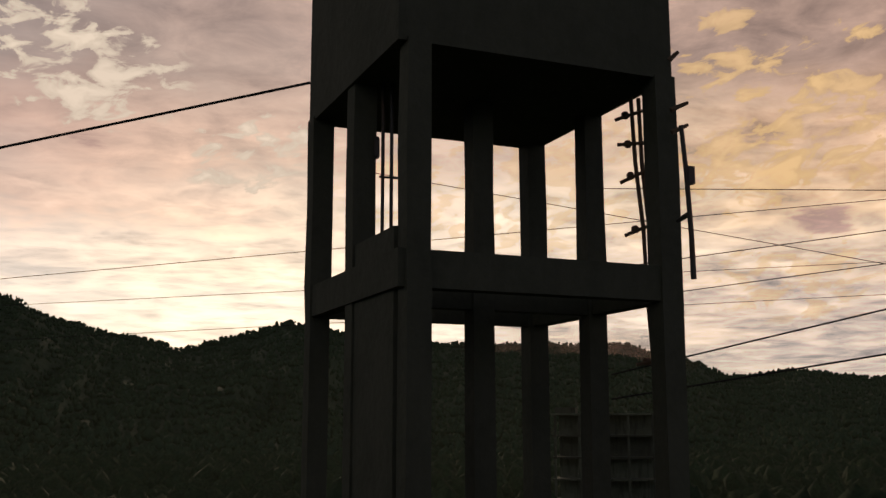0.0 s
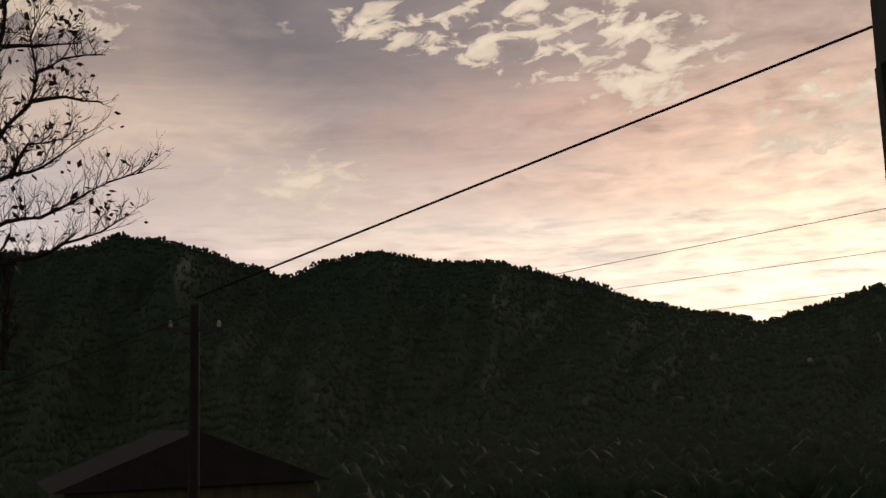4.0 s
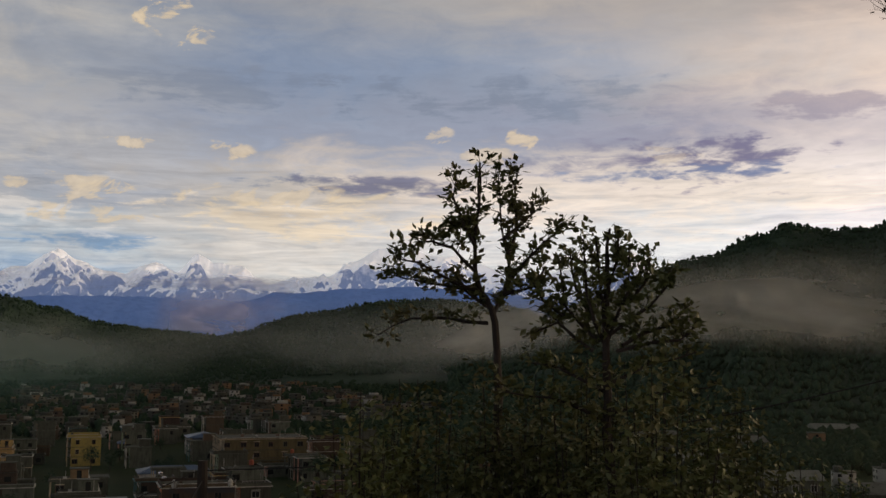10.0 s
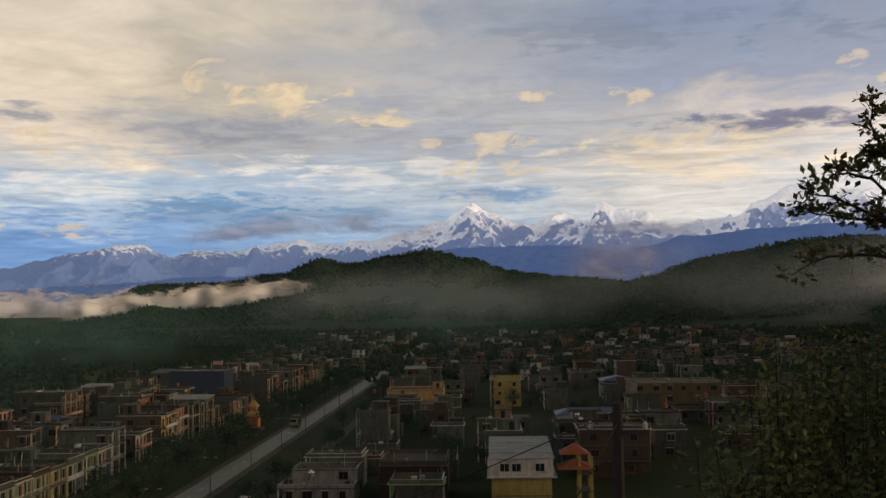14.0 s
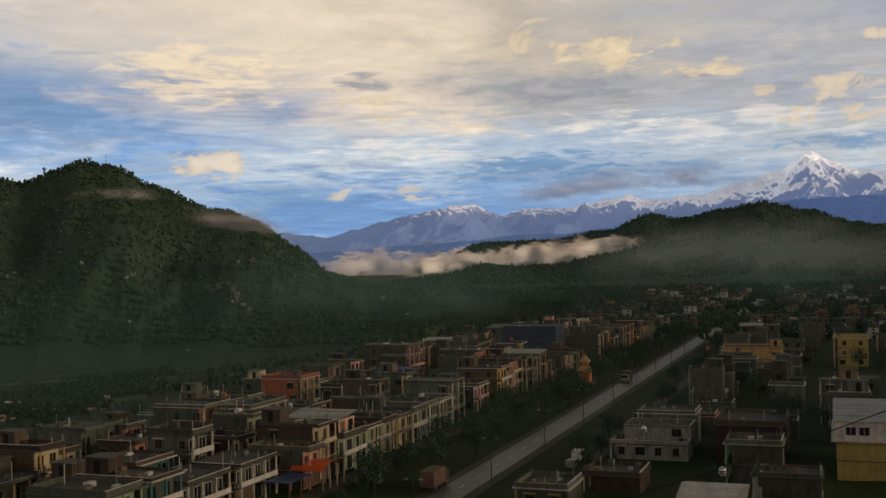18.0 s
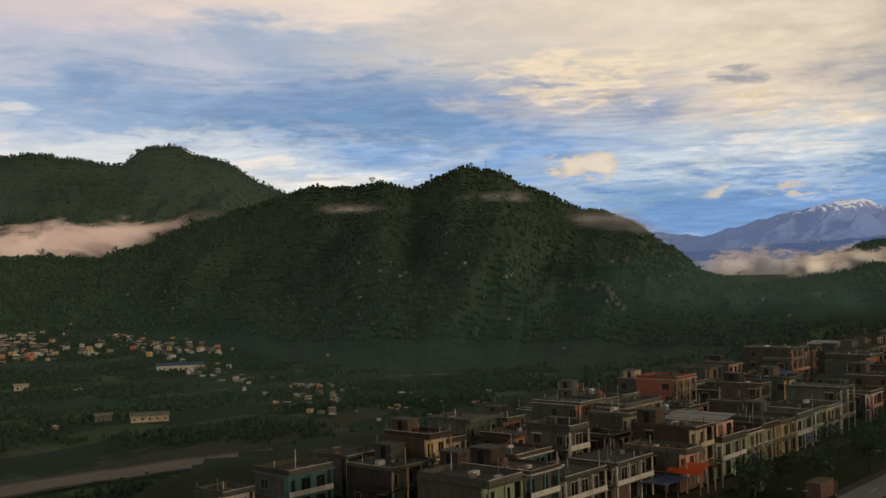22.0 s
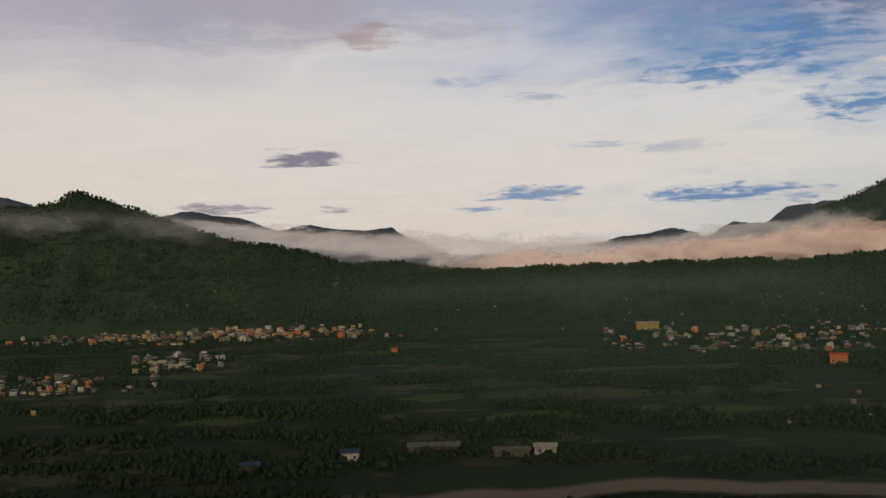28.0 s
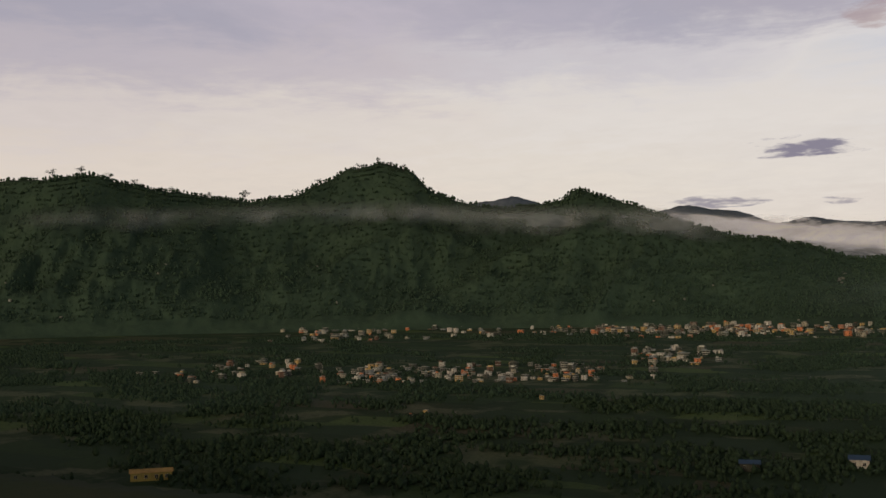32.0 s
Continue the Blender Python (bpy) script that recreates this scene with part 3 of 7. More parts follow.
def grid_mesh(name, X, Y, Z, mat, smooth=True):
    """A sheet from 2D arrays of coordinates."""
    r, c_ = X.shape
    me = bpy.data.meshes.new(name)
    co = np.stack([X, Y, Z], -1).reshape(-1, 3)
    idx = np.arange(r * c_).reshape(r, c_)
    q = np.stack([idx[:-1, :-1], idx[:-1, 1:], idx[1:, 1:], idx[1:, :-1]], -1).reshape(-1, 4)
    me.vertices.add(len(co))
    me.vertices.foreach_set("co", co.ravel())
    me.loops.add(q.size)
    me.loops.foreach_set("vertex_index", q.ravel())
    me.polygons.add(len(q))
    me.polygons.foreach_set("loop_start", np.arange(len(q)) * 4)
    me.polygons.foreach_set("use_smooth", np.full(len(q), smooth))
    me.update(calc_edges=True)
    me.materials.append(mat)
    return me


def tri_mesh(name, V, F, mat):
    """A mesh from arrays of corners and triangles."""
    me = bpy.data.meshes.new(name)
    V, F = np.asarray(V, float), np.asarray(F, np.int64)
    me.vertices.add(len(V))
    me.vertices.foreach_set("co", V.ravel())
    me.loops.add(F.size)
    me.loops.foreach_set("vertex_index", F.ravel())
    me.polygons.add(len(F))
    me.polygons.foreach_set("loop_start", np.arange(len(F)) * F.shape[1])
    me.update(calc_edges=True)
    me.materials.append(mat)
    return me

# ---------------------------------------------------------------- land
def ground_z(x, y):
    """Height of the open ground: the viewer's knoll, the town terrace and the river plain below it."""
    r = np.hypot(x, y)
    a = np.degrees(np.arctan2(-x, y)) % 360
    a = np.where(a > 300, a - 360, a)
    s = (x - TOWN_O.x) * TOWN_U.x + (y - TOWN_O.y) * TOWN_U.y
    v = (x - TOWN_O.x) * TOWN_V.x + (y - TOWN_O.y) * TOWN_V.y
    side = knots([(-60, 24), (0, 22), (35, 20), (60, 9), (90, 3), (104, 0), (300, 0)], a)
    # the terrace falls to the plain beyond its last row of houses
    edge = 96 - 26 * smooth01((-s - 20) / 60)
    drop = smooth01((v - edge) / knots([(100, 70), (140, 70), (150, 46), (300, 46)], a)) * (1 - smooth01((s - 520) / 500))
    plain = -47 + np.clip(r - 330, 0, 1400) * 0.026
    far_rise = np.clip(r - 700, 0, 3000) * 0.012
    z = (side + far_rise) * (1 - drop) + plain * drop
    knoll = 28.5 * (1 - smooth01((r - 12) / knots([(-60, 260), (30, 200), (60, 130), (90, 105), (170, 110), (300, 110)], a)))
    z = np.where(drop < 0.5, np.maximum(z, knoll + 0.0 * z), np.maximum(z, knoll - 46 * smooth01((r - 40) / 90)))
    return z + fractal(x / 60, y / 60, 3, 5) * 0.25 * smooth01((r - 250) / 200)


def ground_at(x, y):
    return float(ground_z(np.array([x]), np.array([y]))[0])


AA = np.radians(np.arange(-75, 285.1, 0.6))
RR = np.concatenate([np.linspace(0.05, 100, 26), np.geomspace(105, 4700, 130)])
A2, R2 = np.meshgrid(AA, RR)
GX, GY = -R2 * np.sin(A2), R2 * np.cos(A2)
tagged(new("ground", grid_mesh("ground", GX, GY, ground_z(GX, GY), M["ground"])), "dark rough grass ground and valley plain", "ground", kind="structure")


def hill(name, label, d, skyline, foot, mat, rough=1.0, seed=1, step=0.1, rows=44, gul=0.075, oct_=4):
    """A hill as one sheet: it climbs from its foot to a crest d metres away, whose height over each bearing is the skyline's."""
    a = np.arange(skyline[0][0], skyline[-1][0] + step / 2, step)
    t = np.concatenate([np.linspace(0, 1, rows), [1.03, 1.1, 1.25]])
    dc = d * (1 + 0.04 * fractal(a / 9, a * 0, 3, seed))
    df = np.broadcast_to(np.asarray(foot(a) if callable(foot) else foot, float), a.shape)
    el_ = knots(skyline, a)
    crest = EYE_Z - 0.0012 * d + dc * np.tan(np.radians(el_)) + fractal(a / 1.6, a * 0, oct_, seed + 3, gain=0.55) * d * 0.0012 * rough
    T, A = np.meshgrid(t, a, indexing="ij")
    R = df + (dc - df) * T
    X, Y = -R * np.sin(np.radians(A)), R * np.cos(np.radians(A))
    base = ground_z(X, Y) - 1.5
    rise = np.where(T <= 1, np.clip(T, 0, 1) ** 1.25 * (0.72 + 0.28 * np.clip(T, 0, 1)), 1 - (T - 1) * 1.3)
    top = np.broadcast_to(crest, T.shape)
    Z = base + (top - base) * rise
    gully = fractal(A / 4.5 + T * 0.7, T * 2.2 + A * 0.05, oct_ + 1, seed + 9, ridged=True) * (top - base) * gul * np.sin(np.clip(T, 0, 1) * math.pi) ** 0.8
    R = R - gully * 1.2
    X, Y = -R * np.sin(np.radians(A)), R * np.cos(np.radians(A))
    Z = Z + gully * rough * 0.8 + fractal(X / 14, Y / 14, 3, seed + 20) * 1.6 * np.clip(T * 4, 0, 1)
    ob = tagged(new(name, grid_mesh(name, X, Y, Z, mat)), label, "hill", kind="structure")
    return ob, X, Y, Z


def tree_clumps(name, label, X, Y, Z, count, size, seed, crest_share=0.12, low=6, mat="foliage", spread=0.8):
    """Forest trees on a hill: many small uneven crowns in one mesh."""
    g = np.random.default_rng(seed)
    rows, cols = X.shape
    top = 43
    rsel = np.where(g.random(count) < crest_share, top + g.integers(-2, 1, count), g.integers(low, top + 1, count))
    csel = g.integers(1, cols - 1, count)
    P = np.stack([X[rsel, csel], Y[rsel, csel], Z[rsel, csel]], -1)
    P[:, :2] += g.normal(0, size * spread, (count, 2))
    h = size * g.uniform(0.55, 1.25, count) * np.where(g.random(count) < 0.1, 1.5, 1.0)
    wdt = h * g.uniform(0.3, 0.55, count)
    ang = np.arange(5) * 2 * math.pi / 5
    ring = np.stack([np.cos(ang), np.sin(ang)], -1)
    V = np.zeros((count, 12, 3))
    V[:, 0] = P - np.array([0, 0, 1.0])
    for lv, (zz, rr) in enumerate(((0.35, 1.0), (0.72, 0.75))):
        jit = g.uniform(0.6, 1.3, (count, 5, 1))
        V[:, 1 + 5 * lv:6 + 5 * lv, :2] = P[:, None, :2] + ring[None] * (wdt * rr)[:, None, None] * jit
        V[:, 1 + 5 * lv:6 + 5 * lv, 2] = P[:, None, 2] + (h * zz)[:, None] * g.uniform(0.75, 1.2, (count, 5))
    V[:, 11] = P + np.stack([g.normal(0, 0.2, count) * wdt, g.normal(0, 0.2, count) * wdt, h], -1)
    f = []
    for k in range(5):
        k2 = (k + 1) % 5
        f += [(0, 1 + k2, 1 + k), (1 + k, 1 + k2, 6 + k2), (1 + k, 6 + k2, 6 + k), (6 + k, 6 + k2, 11)]
    F = (np.array(f)[None] + (np.arange(count) * 12)[:, None, None]).reshape(-1, 3)
    return tagged(new(name, tri_mesh(name, V.reshape(-1, 3), F, M[mat])), label, "trees", kind="stuff")


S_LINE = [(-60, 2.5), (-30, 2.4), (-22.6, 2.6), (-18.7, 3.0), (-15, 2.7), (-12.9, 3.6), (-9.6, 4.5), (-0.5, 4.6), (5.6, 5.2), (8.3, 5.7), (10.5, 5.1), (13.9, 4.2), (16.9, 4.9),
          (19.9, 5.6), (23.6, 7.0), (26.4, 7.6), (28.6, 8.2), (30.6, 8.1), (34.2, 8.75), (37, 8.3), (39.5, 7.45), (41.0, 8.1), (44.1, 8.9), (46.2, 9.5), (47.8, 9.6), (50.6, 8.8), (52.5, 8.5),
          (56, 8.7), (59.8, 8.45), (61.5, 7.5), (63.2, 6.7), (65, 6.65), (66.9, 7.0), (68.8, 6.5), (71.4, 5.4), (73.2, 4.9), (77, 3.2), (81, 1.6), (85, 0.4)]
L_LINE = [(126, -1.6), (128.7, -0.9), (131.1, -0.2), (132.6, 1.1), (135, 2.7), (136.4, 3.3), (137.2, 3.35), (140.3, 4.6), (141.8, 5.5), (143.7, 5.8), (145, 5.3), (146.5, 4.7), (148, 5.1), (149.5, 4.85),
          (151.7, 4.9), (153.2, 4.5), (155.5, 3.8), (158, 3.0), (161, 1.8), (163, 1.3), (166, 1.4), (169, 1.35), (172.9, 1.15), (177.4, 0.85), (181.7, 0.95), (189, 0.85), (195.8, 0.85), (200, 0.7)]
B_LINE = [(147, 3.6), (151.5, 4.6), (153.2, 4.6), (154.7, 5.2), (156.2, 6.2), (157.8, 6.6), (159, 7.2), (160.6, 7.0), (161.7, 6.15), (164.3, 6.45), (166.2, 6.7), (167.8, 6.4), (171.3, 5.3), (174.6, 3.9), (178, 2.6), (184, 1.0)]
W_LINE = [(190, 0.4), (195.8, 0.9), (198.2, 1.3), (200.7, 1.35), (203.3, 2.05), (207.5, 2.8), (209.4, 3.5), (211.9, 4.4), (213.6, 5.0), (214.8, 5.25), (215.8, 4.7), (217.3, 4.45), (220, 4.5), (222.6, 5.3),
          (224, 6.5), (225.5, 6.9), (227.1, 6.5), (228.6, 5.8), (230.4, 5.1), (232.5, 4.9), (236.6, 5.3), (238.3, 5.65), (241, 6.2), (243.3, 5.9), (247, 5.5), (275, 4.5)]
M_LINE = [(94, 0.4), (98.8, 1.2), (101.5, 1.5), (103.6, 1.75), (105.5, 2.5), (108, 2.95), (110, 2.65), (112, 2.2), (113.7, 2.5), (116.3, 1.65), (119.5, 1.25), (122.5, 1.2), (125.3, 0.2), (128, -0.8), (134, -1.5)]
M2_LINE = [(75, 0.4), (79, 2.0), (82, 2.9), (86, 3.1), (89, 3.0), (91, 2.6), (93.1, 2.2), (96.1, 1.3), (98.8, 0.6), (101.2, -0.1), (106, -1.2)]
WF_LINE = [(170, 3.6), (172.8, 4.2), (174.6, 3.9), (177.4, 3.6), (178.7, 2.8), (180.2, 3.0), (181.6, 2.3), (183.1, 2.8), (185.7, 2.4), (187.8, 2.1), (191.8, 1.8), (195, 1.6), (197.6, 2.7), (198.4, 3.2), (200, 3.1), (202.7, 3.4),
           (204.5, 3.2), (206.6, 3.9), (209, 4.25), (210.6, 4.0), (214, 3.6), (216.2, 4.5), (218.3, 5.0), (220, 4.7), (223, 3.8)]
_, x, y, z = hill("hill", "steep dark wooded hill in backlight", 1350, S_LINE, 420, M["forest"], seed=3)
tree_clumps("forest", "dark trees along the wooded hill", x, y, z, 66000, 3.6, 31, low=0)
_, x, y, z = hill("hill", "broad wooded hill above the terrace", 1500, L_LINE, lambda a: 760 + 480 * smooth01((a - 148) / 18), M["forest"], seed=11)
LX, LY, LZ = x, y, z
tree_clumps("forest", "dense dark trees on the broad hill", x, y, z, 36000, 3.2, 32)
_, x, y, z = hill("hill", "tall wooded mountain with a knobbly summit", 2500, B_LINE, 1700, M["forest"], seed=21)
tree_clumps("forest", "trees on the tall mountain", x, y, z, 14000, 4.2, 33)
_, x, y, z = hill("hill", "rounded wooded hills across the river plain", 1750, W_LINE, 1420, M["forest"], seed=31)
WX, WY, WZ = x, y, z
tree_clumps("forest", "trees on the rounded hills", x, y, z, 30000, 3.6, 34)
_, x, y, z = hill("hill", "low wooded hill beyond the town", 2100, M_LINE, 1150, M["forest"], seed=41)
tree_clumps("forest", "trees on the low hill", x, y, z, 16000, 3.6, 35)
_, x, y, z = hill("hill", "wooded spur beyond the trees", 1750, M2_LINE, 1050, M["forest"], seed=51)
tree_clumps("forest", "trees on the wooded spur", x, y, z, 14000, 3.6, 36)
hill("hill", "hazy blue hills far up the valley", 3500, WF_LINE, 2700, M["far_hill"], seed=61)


# snow range and its blue foothills, their haze painted in and glowing
def snow_material():
    mat = bpy.data.materials.new("glowing_snow_range")
    mat.use_nodes = True
    n = Nodes(mat.node_tree)
    pos = n.add("ShaderNodeTexCoord").outputs["Object"]
    s = n.add("ShaderNodeSeparateXYZ")
    n.link(pos, s.inputs[0])
    nz = n.noise(pos, 0.03, 12.0, 0.76)
    line = n.m("ADD", s.outputs[2], n.m("MULTIPLY", n.m("SUBTRACT", nz, 0.5), 340))
    geo = n.add("ShaderNodeSeparateXYZ")
    n.link(n.add("ShaderNodeNewGeometry").outputs["Normal"], geo.inputs[0])
    steep = n.step(geo.outputs[2], 0.32, 0.44)
    snow = n.m("MULTIPLY", n.step(line, 236, 258), n.m("ADD", n.m("MULTIPLY", steep, 0.65), n.m("MULTIPLY", n.step(line, 310, 400), 0.35), clamp=True), clamp=True)
    # blue haze is mixed into the rock colour, bluer towards the foot
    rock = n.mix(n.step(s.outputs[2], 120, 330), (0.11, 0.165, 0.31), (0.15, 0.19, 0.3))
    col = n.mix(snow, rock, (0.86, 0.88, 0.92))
    p = n.add("ShaderNodeBsdfPrincipled")
    n.link(col, p.inputs["Base Color"])
    p.inputs["Roughness"].default_value = 0.9
    p.inputs["Specular IOR Level"].default_value = 0.1
    # the range glows in place of light scattered by the haze
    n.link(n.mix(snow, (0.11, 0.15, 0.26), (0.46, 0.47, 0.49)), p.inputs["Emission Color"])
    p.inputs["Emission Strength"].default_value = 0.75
    n.link(p.outputs[0], n.add("ShaderNodeOutputMaterial").inputs[0])
    return mat


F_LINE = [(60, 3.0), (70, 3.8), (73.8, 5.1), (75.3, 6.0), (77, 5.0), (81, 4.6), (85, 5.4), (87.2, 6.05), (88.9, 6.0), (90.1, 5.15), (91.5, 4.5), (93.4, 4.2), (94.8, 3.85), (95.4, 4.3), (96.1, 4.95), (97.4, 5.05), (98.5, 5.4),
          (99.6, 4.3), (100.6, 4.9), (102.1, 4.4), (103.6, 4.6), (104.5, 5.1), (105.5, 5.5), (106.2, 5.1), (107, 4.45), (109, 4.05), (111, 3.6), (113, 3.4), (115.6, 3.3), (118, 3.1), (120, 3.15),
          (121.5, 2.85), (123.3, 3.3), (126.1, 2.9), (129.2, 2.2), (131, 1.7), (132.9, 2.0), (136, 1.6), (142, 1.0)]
hill("mountain_range", "distant snow-capped range with blue haze painted into its rock", 4300, F_LINE, 3500, snow_material(), rough=2.0, seed=71, step=0.05, rows=130, gul=0.16, oct_=6)
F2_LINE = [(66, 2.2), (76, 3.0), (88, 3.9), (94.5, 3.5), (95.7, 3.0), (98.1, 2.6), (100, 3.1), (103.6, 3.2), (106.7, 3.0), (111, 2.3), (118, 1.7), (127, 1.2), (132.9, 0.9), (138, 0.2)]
# haze over the foothills is put into their blue base and a glow
blue = mottled("glowing_hazy_foothills", ((0.06, 0.11, 0.27), (0.075, 0.13, 0.3), (0.05, 0.09, 0.22)), 0.006, dist=3.0)
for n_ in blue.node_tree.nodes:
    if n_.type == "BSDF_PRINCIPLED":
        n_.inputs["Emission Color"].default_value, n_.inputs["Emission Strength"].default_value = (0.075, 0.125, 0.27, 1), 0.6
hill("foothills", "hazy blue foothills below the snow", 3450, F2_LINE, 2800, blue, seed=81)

# ---------------------------------------------------------------- the concrete tower
TX, TY, TURN, HALF, COL = 0.675, 19.32, 22.8, 2.39, 0.41
T_BASE = ground_at(TX, TY)
tower = thing("water_tower", "unfinished concrete water tower, black against the light", "tower", pose(TX, TY, T_BASE, 0, 0, TURN))
E0 = EYE_Z - T_BASE
RING0, RING1, SOFFIT, TOP = E0 + 2.17, E0 + 2.77, E0 + 6.12, E0 + 10.6
for cx, cy, nudge in ((-1, -1, 0.16), (1, -1, 0.03), (1, 1, 0), (-1, 1, 0), (-1, 0, 0.07), (1, 0, 0), (0, 0, 0)):
    cx, cy = cx * HALF + nudge * 0.92, cy * HALF - nudge * 0.39
    bm = bmesh.new()
    zs = [-0.6, 1.5, 3.6, 5.2, RING0, RING1, E0 + 4.4, SOFFIT + 0.05]
    rings = []
    for z_ in zs:
        k = COL / 2 + rng.uniform(-0.012, 0.014)
        ox, oy = rng.uniform(-0.01, 0.01), rng.uniform(-0.01, 0.01)
        rings.append([bm.verts.new((cx + ox + sx * k, cy + oy + sy * k, z_)) for sx, sy in ((-1, -1), (1, -1), (1, 1), (-1, 1))])
    for a_, b_ in zip(rings, rings[1:]):
        for k in range(4):
            bm.faces.new((a_[k], a_[(k + 1) % 4], b_[(k + 1) % 4], b_[k]))
    bm.faces.new(rings[-1])
    bm.faces.new(list(reversed(rings[0])))
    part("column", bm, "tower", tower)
O_, I_ = HALF + 0.17, HALF - 0.14
for z0, z1 in ((RING0, RING1), (RING0 - 4.2, RING1 - 4.2)):
    for d4 in ((-O_, -O_, O_, -I_), (-O_, I_, O_, O_), (-O_, -I_, -I_, I_), (I_, -I_, O_, I_), (-I_, -0.15, I_, 0.15)):
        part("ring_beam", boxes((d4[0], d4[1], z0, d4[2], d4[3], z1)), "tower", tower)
tank_r = HALF + 0.19
bm = boxes((-tank_r, -tank_r, SOFFIT, tank_r, tank_r, SOFFIT + 0.35))
part("tank_floor", bm, "tower", tower)
for d4 in ((-tank_r, -tank_r, tank_r, -tank_r + 0.25), (-tank_r, tank_r - 0.25, tank_r, tank_r), (-tank_r, -tank_r + 0.25, -tank_r + 0.25, tank_r - 0.25), (tank_r - 0.25, -tank_r + 0.25, tank_r, tank_r - 0.25)):
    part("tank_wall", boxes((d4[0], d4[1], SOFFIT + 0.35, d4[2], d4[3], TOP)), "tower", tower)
part("tank_cover", boxes((-tank_r - 0.1, -tank_r - 0.1, TOP, tank_r + 0.1, tank_r + 0.1, TOP + 0.15)), "tower", tower)
part("infill_wall", boxes((-HALF - 0.1, -HALF + 0.2, -0.5, -HALF + 0.1, -0.2, E0 + 3.18)), "tower", tower, "blockwork infill wall between two columns")


inv = tower.matrix_basis.inverted()
for i, (rat, r_) in enumerate(((-0.0585, 0.035), (-0.050, 0.035))):
    p = inv @ Vector((rat * 18.2, 18.2, 0))
    part("riser_pipe", tube(bmesh.new(), [(p.x, p.y, E0 + 2.9), (p.x, p.y, SOFFIT + 0.1)], r_, r_, 8), "steel", tower)
for zz in (4.42, 3.28):
    a_, b_ = inv @ Vector((-0.062 * 18.2, 18.2, 0)), inv @ Vector((-0.041 * 18.2, 18.2, 0))
    part("rung", tube(bmesh.new(), [(a_.x, a_.y, E0 + zz), (b_.x, b_.y, E0 + zz - 0.03)], 0.022, 0.022, 6), "steel", tower)
p = inv @ Vector((-0.0645 * 18.2, 18.2, 0))
part("valve", lathe([(0.03, E0 + 4.75), (0.055, E0 + 4.8), (0.055, E0 + 5.1), (0.03, E0 + 5.15)], 8), "steel", tower, at=pose(p.x, p.y, 0))
p = inv @ Vector((0.238 * 17.2, 17.2, 0))
part("conduit_pole", tube(bmesh.new(), [(p.x - 0.1, p.y, E0 + 5.05), (p.x - 0.03, p.y, E0 + 4.2), (p.x + 0.02, p.y, E0 + 3.2), (p.x + 0.03, p.y, E0 + 2.45)], 0.04, 0.05, 7), "steel", tower)
part("junction_box", boxes((p.x - 0.03, p.y - 0.06, E0 + 4.05, p.x + 0.1, p.y + 0.06, E0 + 4.35)), "steel", tower)
q_ = inv @ Vector((0.2262 * 17.6, 17.6, 0))
part("bracket", tube(bmesh.new(), [(q_.x, q_.y, E0 + 3.5), (p.x, p.y, E0 + 3.55)], 0.035, 0.05, 6), "steel", tower)
for zz, l_ in ((5.45, 0.24), (5.05, 0.22), (6.35, 0.08)):
    part("bracket", tube(bmesh.new(), [(q_.x - 0.05, q_.y, E0 + zz), (q_.x + l_, q_.y - 0.1, E0 + zz + 0.14)], 0.05, 0.03, 6), "wood", tower)

# the bamboo ladder tied to the tower
ladder = thing("bamboo_ladder", "crooked bamboo ladder tied up beside the tower", "ladder", pose(0, 0, 0))
for k, (r0, r1) in enumerate(((0.1905, 0.1885), (0.1975, 0.1925))):
    pts, n_ = [], 12
    for i in range(n_):
        f_ = i / (n_ - 1)
        zz = ground_at(3.6, 18.9) + f_ * (EYE_Z + 6.1 - ground_at(3.6, 18.9))
        up = (zz - EYE_Z) / 6.1
        rat = r0 + 0.012 - 0.018 * up + 0.0012 * math.sin(i * 2.3 + k)
        pts.append((rat * 18.9, 18.9 + 0.05 * k, zz))
    part("rail", tube(bmesh.new(), pts, 0.05, 0.04, 7), "wood", ladder, "bamboo rail")
for zz, tilt in ((5.75, 0.1), (5.2, 0.02), (4.6, 0.14), (3.6, 0.12), (2.5, 0.1), (1.2, 0.05)):
    up = zz / 6.1
    xx = (0.2 - 0.018 * up) * 18.9
    part("rung", tube(bmesh.new(), [(xx - 0.28, 18.85, EYE_Z + zz - tilt), (xx + 0.3, 18.85, EYE_Z + zz + tilt)], 0.035, 0.03, 6), "wood", ladder)
    part("lashing", lathe([(0.05, -0.06), (0.075, -0.02), (0.075, 0.03), (0.05, 0.07)], 8), "wood", ladder, at=pose(xx - 0.08, 18.9, EYE_Z + zz))


# ---------------------------------------------------------------- poles and wires
def pole(a, d, top_el, r_=0.14, wood="concrete"):
    p_ = bearing(a, d)
    g = ground_at(p_.x, p_.y)
    top = EYE_Z + d * math.tan(radians(top_el))
    ob = thing("utility_pole", "tapered concrete utility pole with a crossarm", "pole", pose(p_.x, p_.y, g, 0, 0, a), "utility poles")
    h = top - g
    part("shaft", tube(bmesh.new(), [(0, 0, -0.5), (0, 0, h * 0.5), (0, 0, h)], r_ * 1.15, r_ * 0.8, 10), wood, ob)
    part("crossarm", boxes((-0.75, -0.05, h - 0.75, 0.75, 0.05, h - 0.63)), "steel", ob)
    for k in (-0.65, 0.0, 0.65):
        part("insulator", lathe([(0.03, 0), (0.06, 0.05), (0.045, 0.1), (0.06, 0.14), (0.02, 0.2)], 8), "white", ob, at=pose(k, 0, h - 0.63))
    return ob


pole(44.05, 30, 6.0, 0.16, "bark")
pole(97.9, 26, -5.4, 0.15, "bark")
pole(-34, 46, 9.0, 0.15)
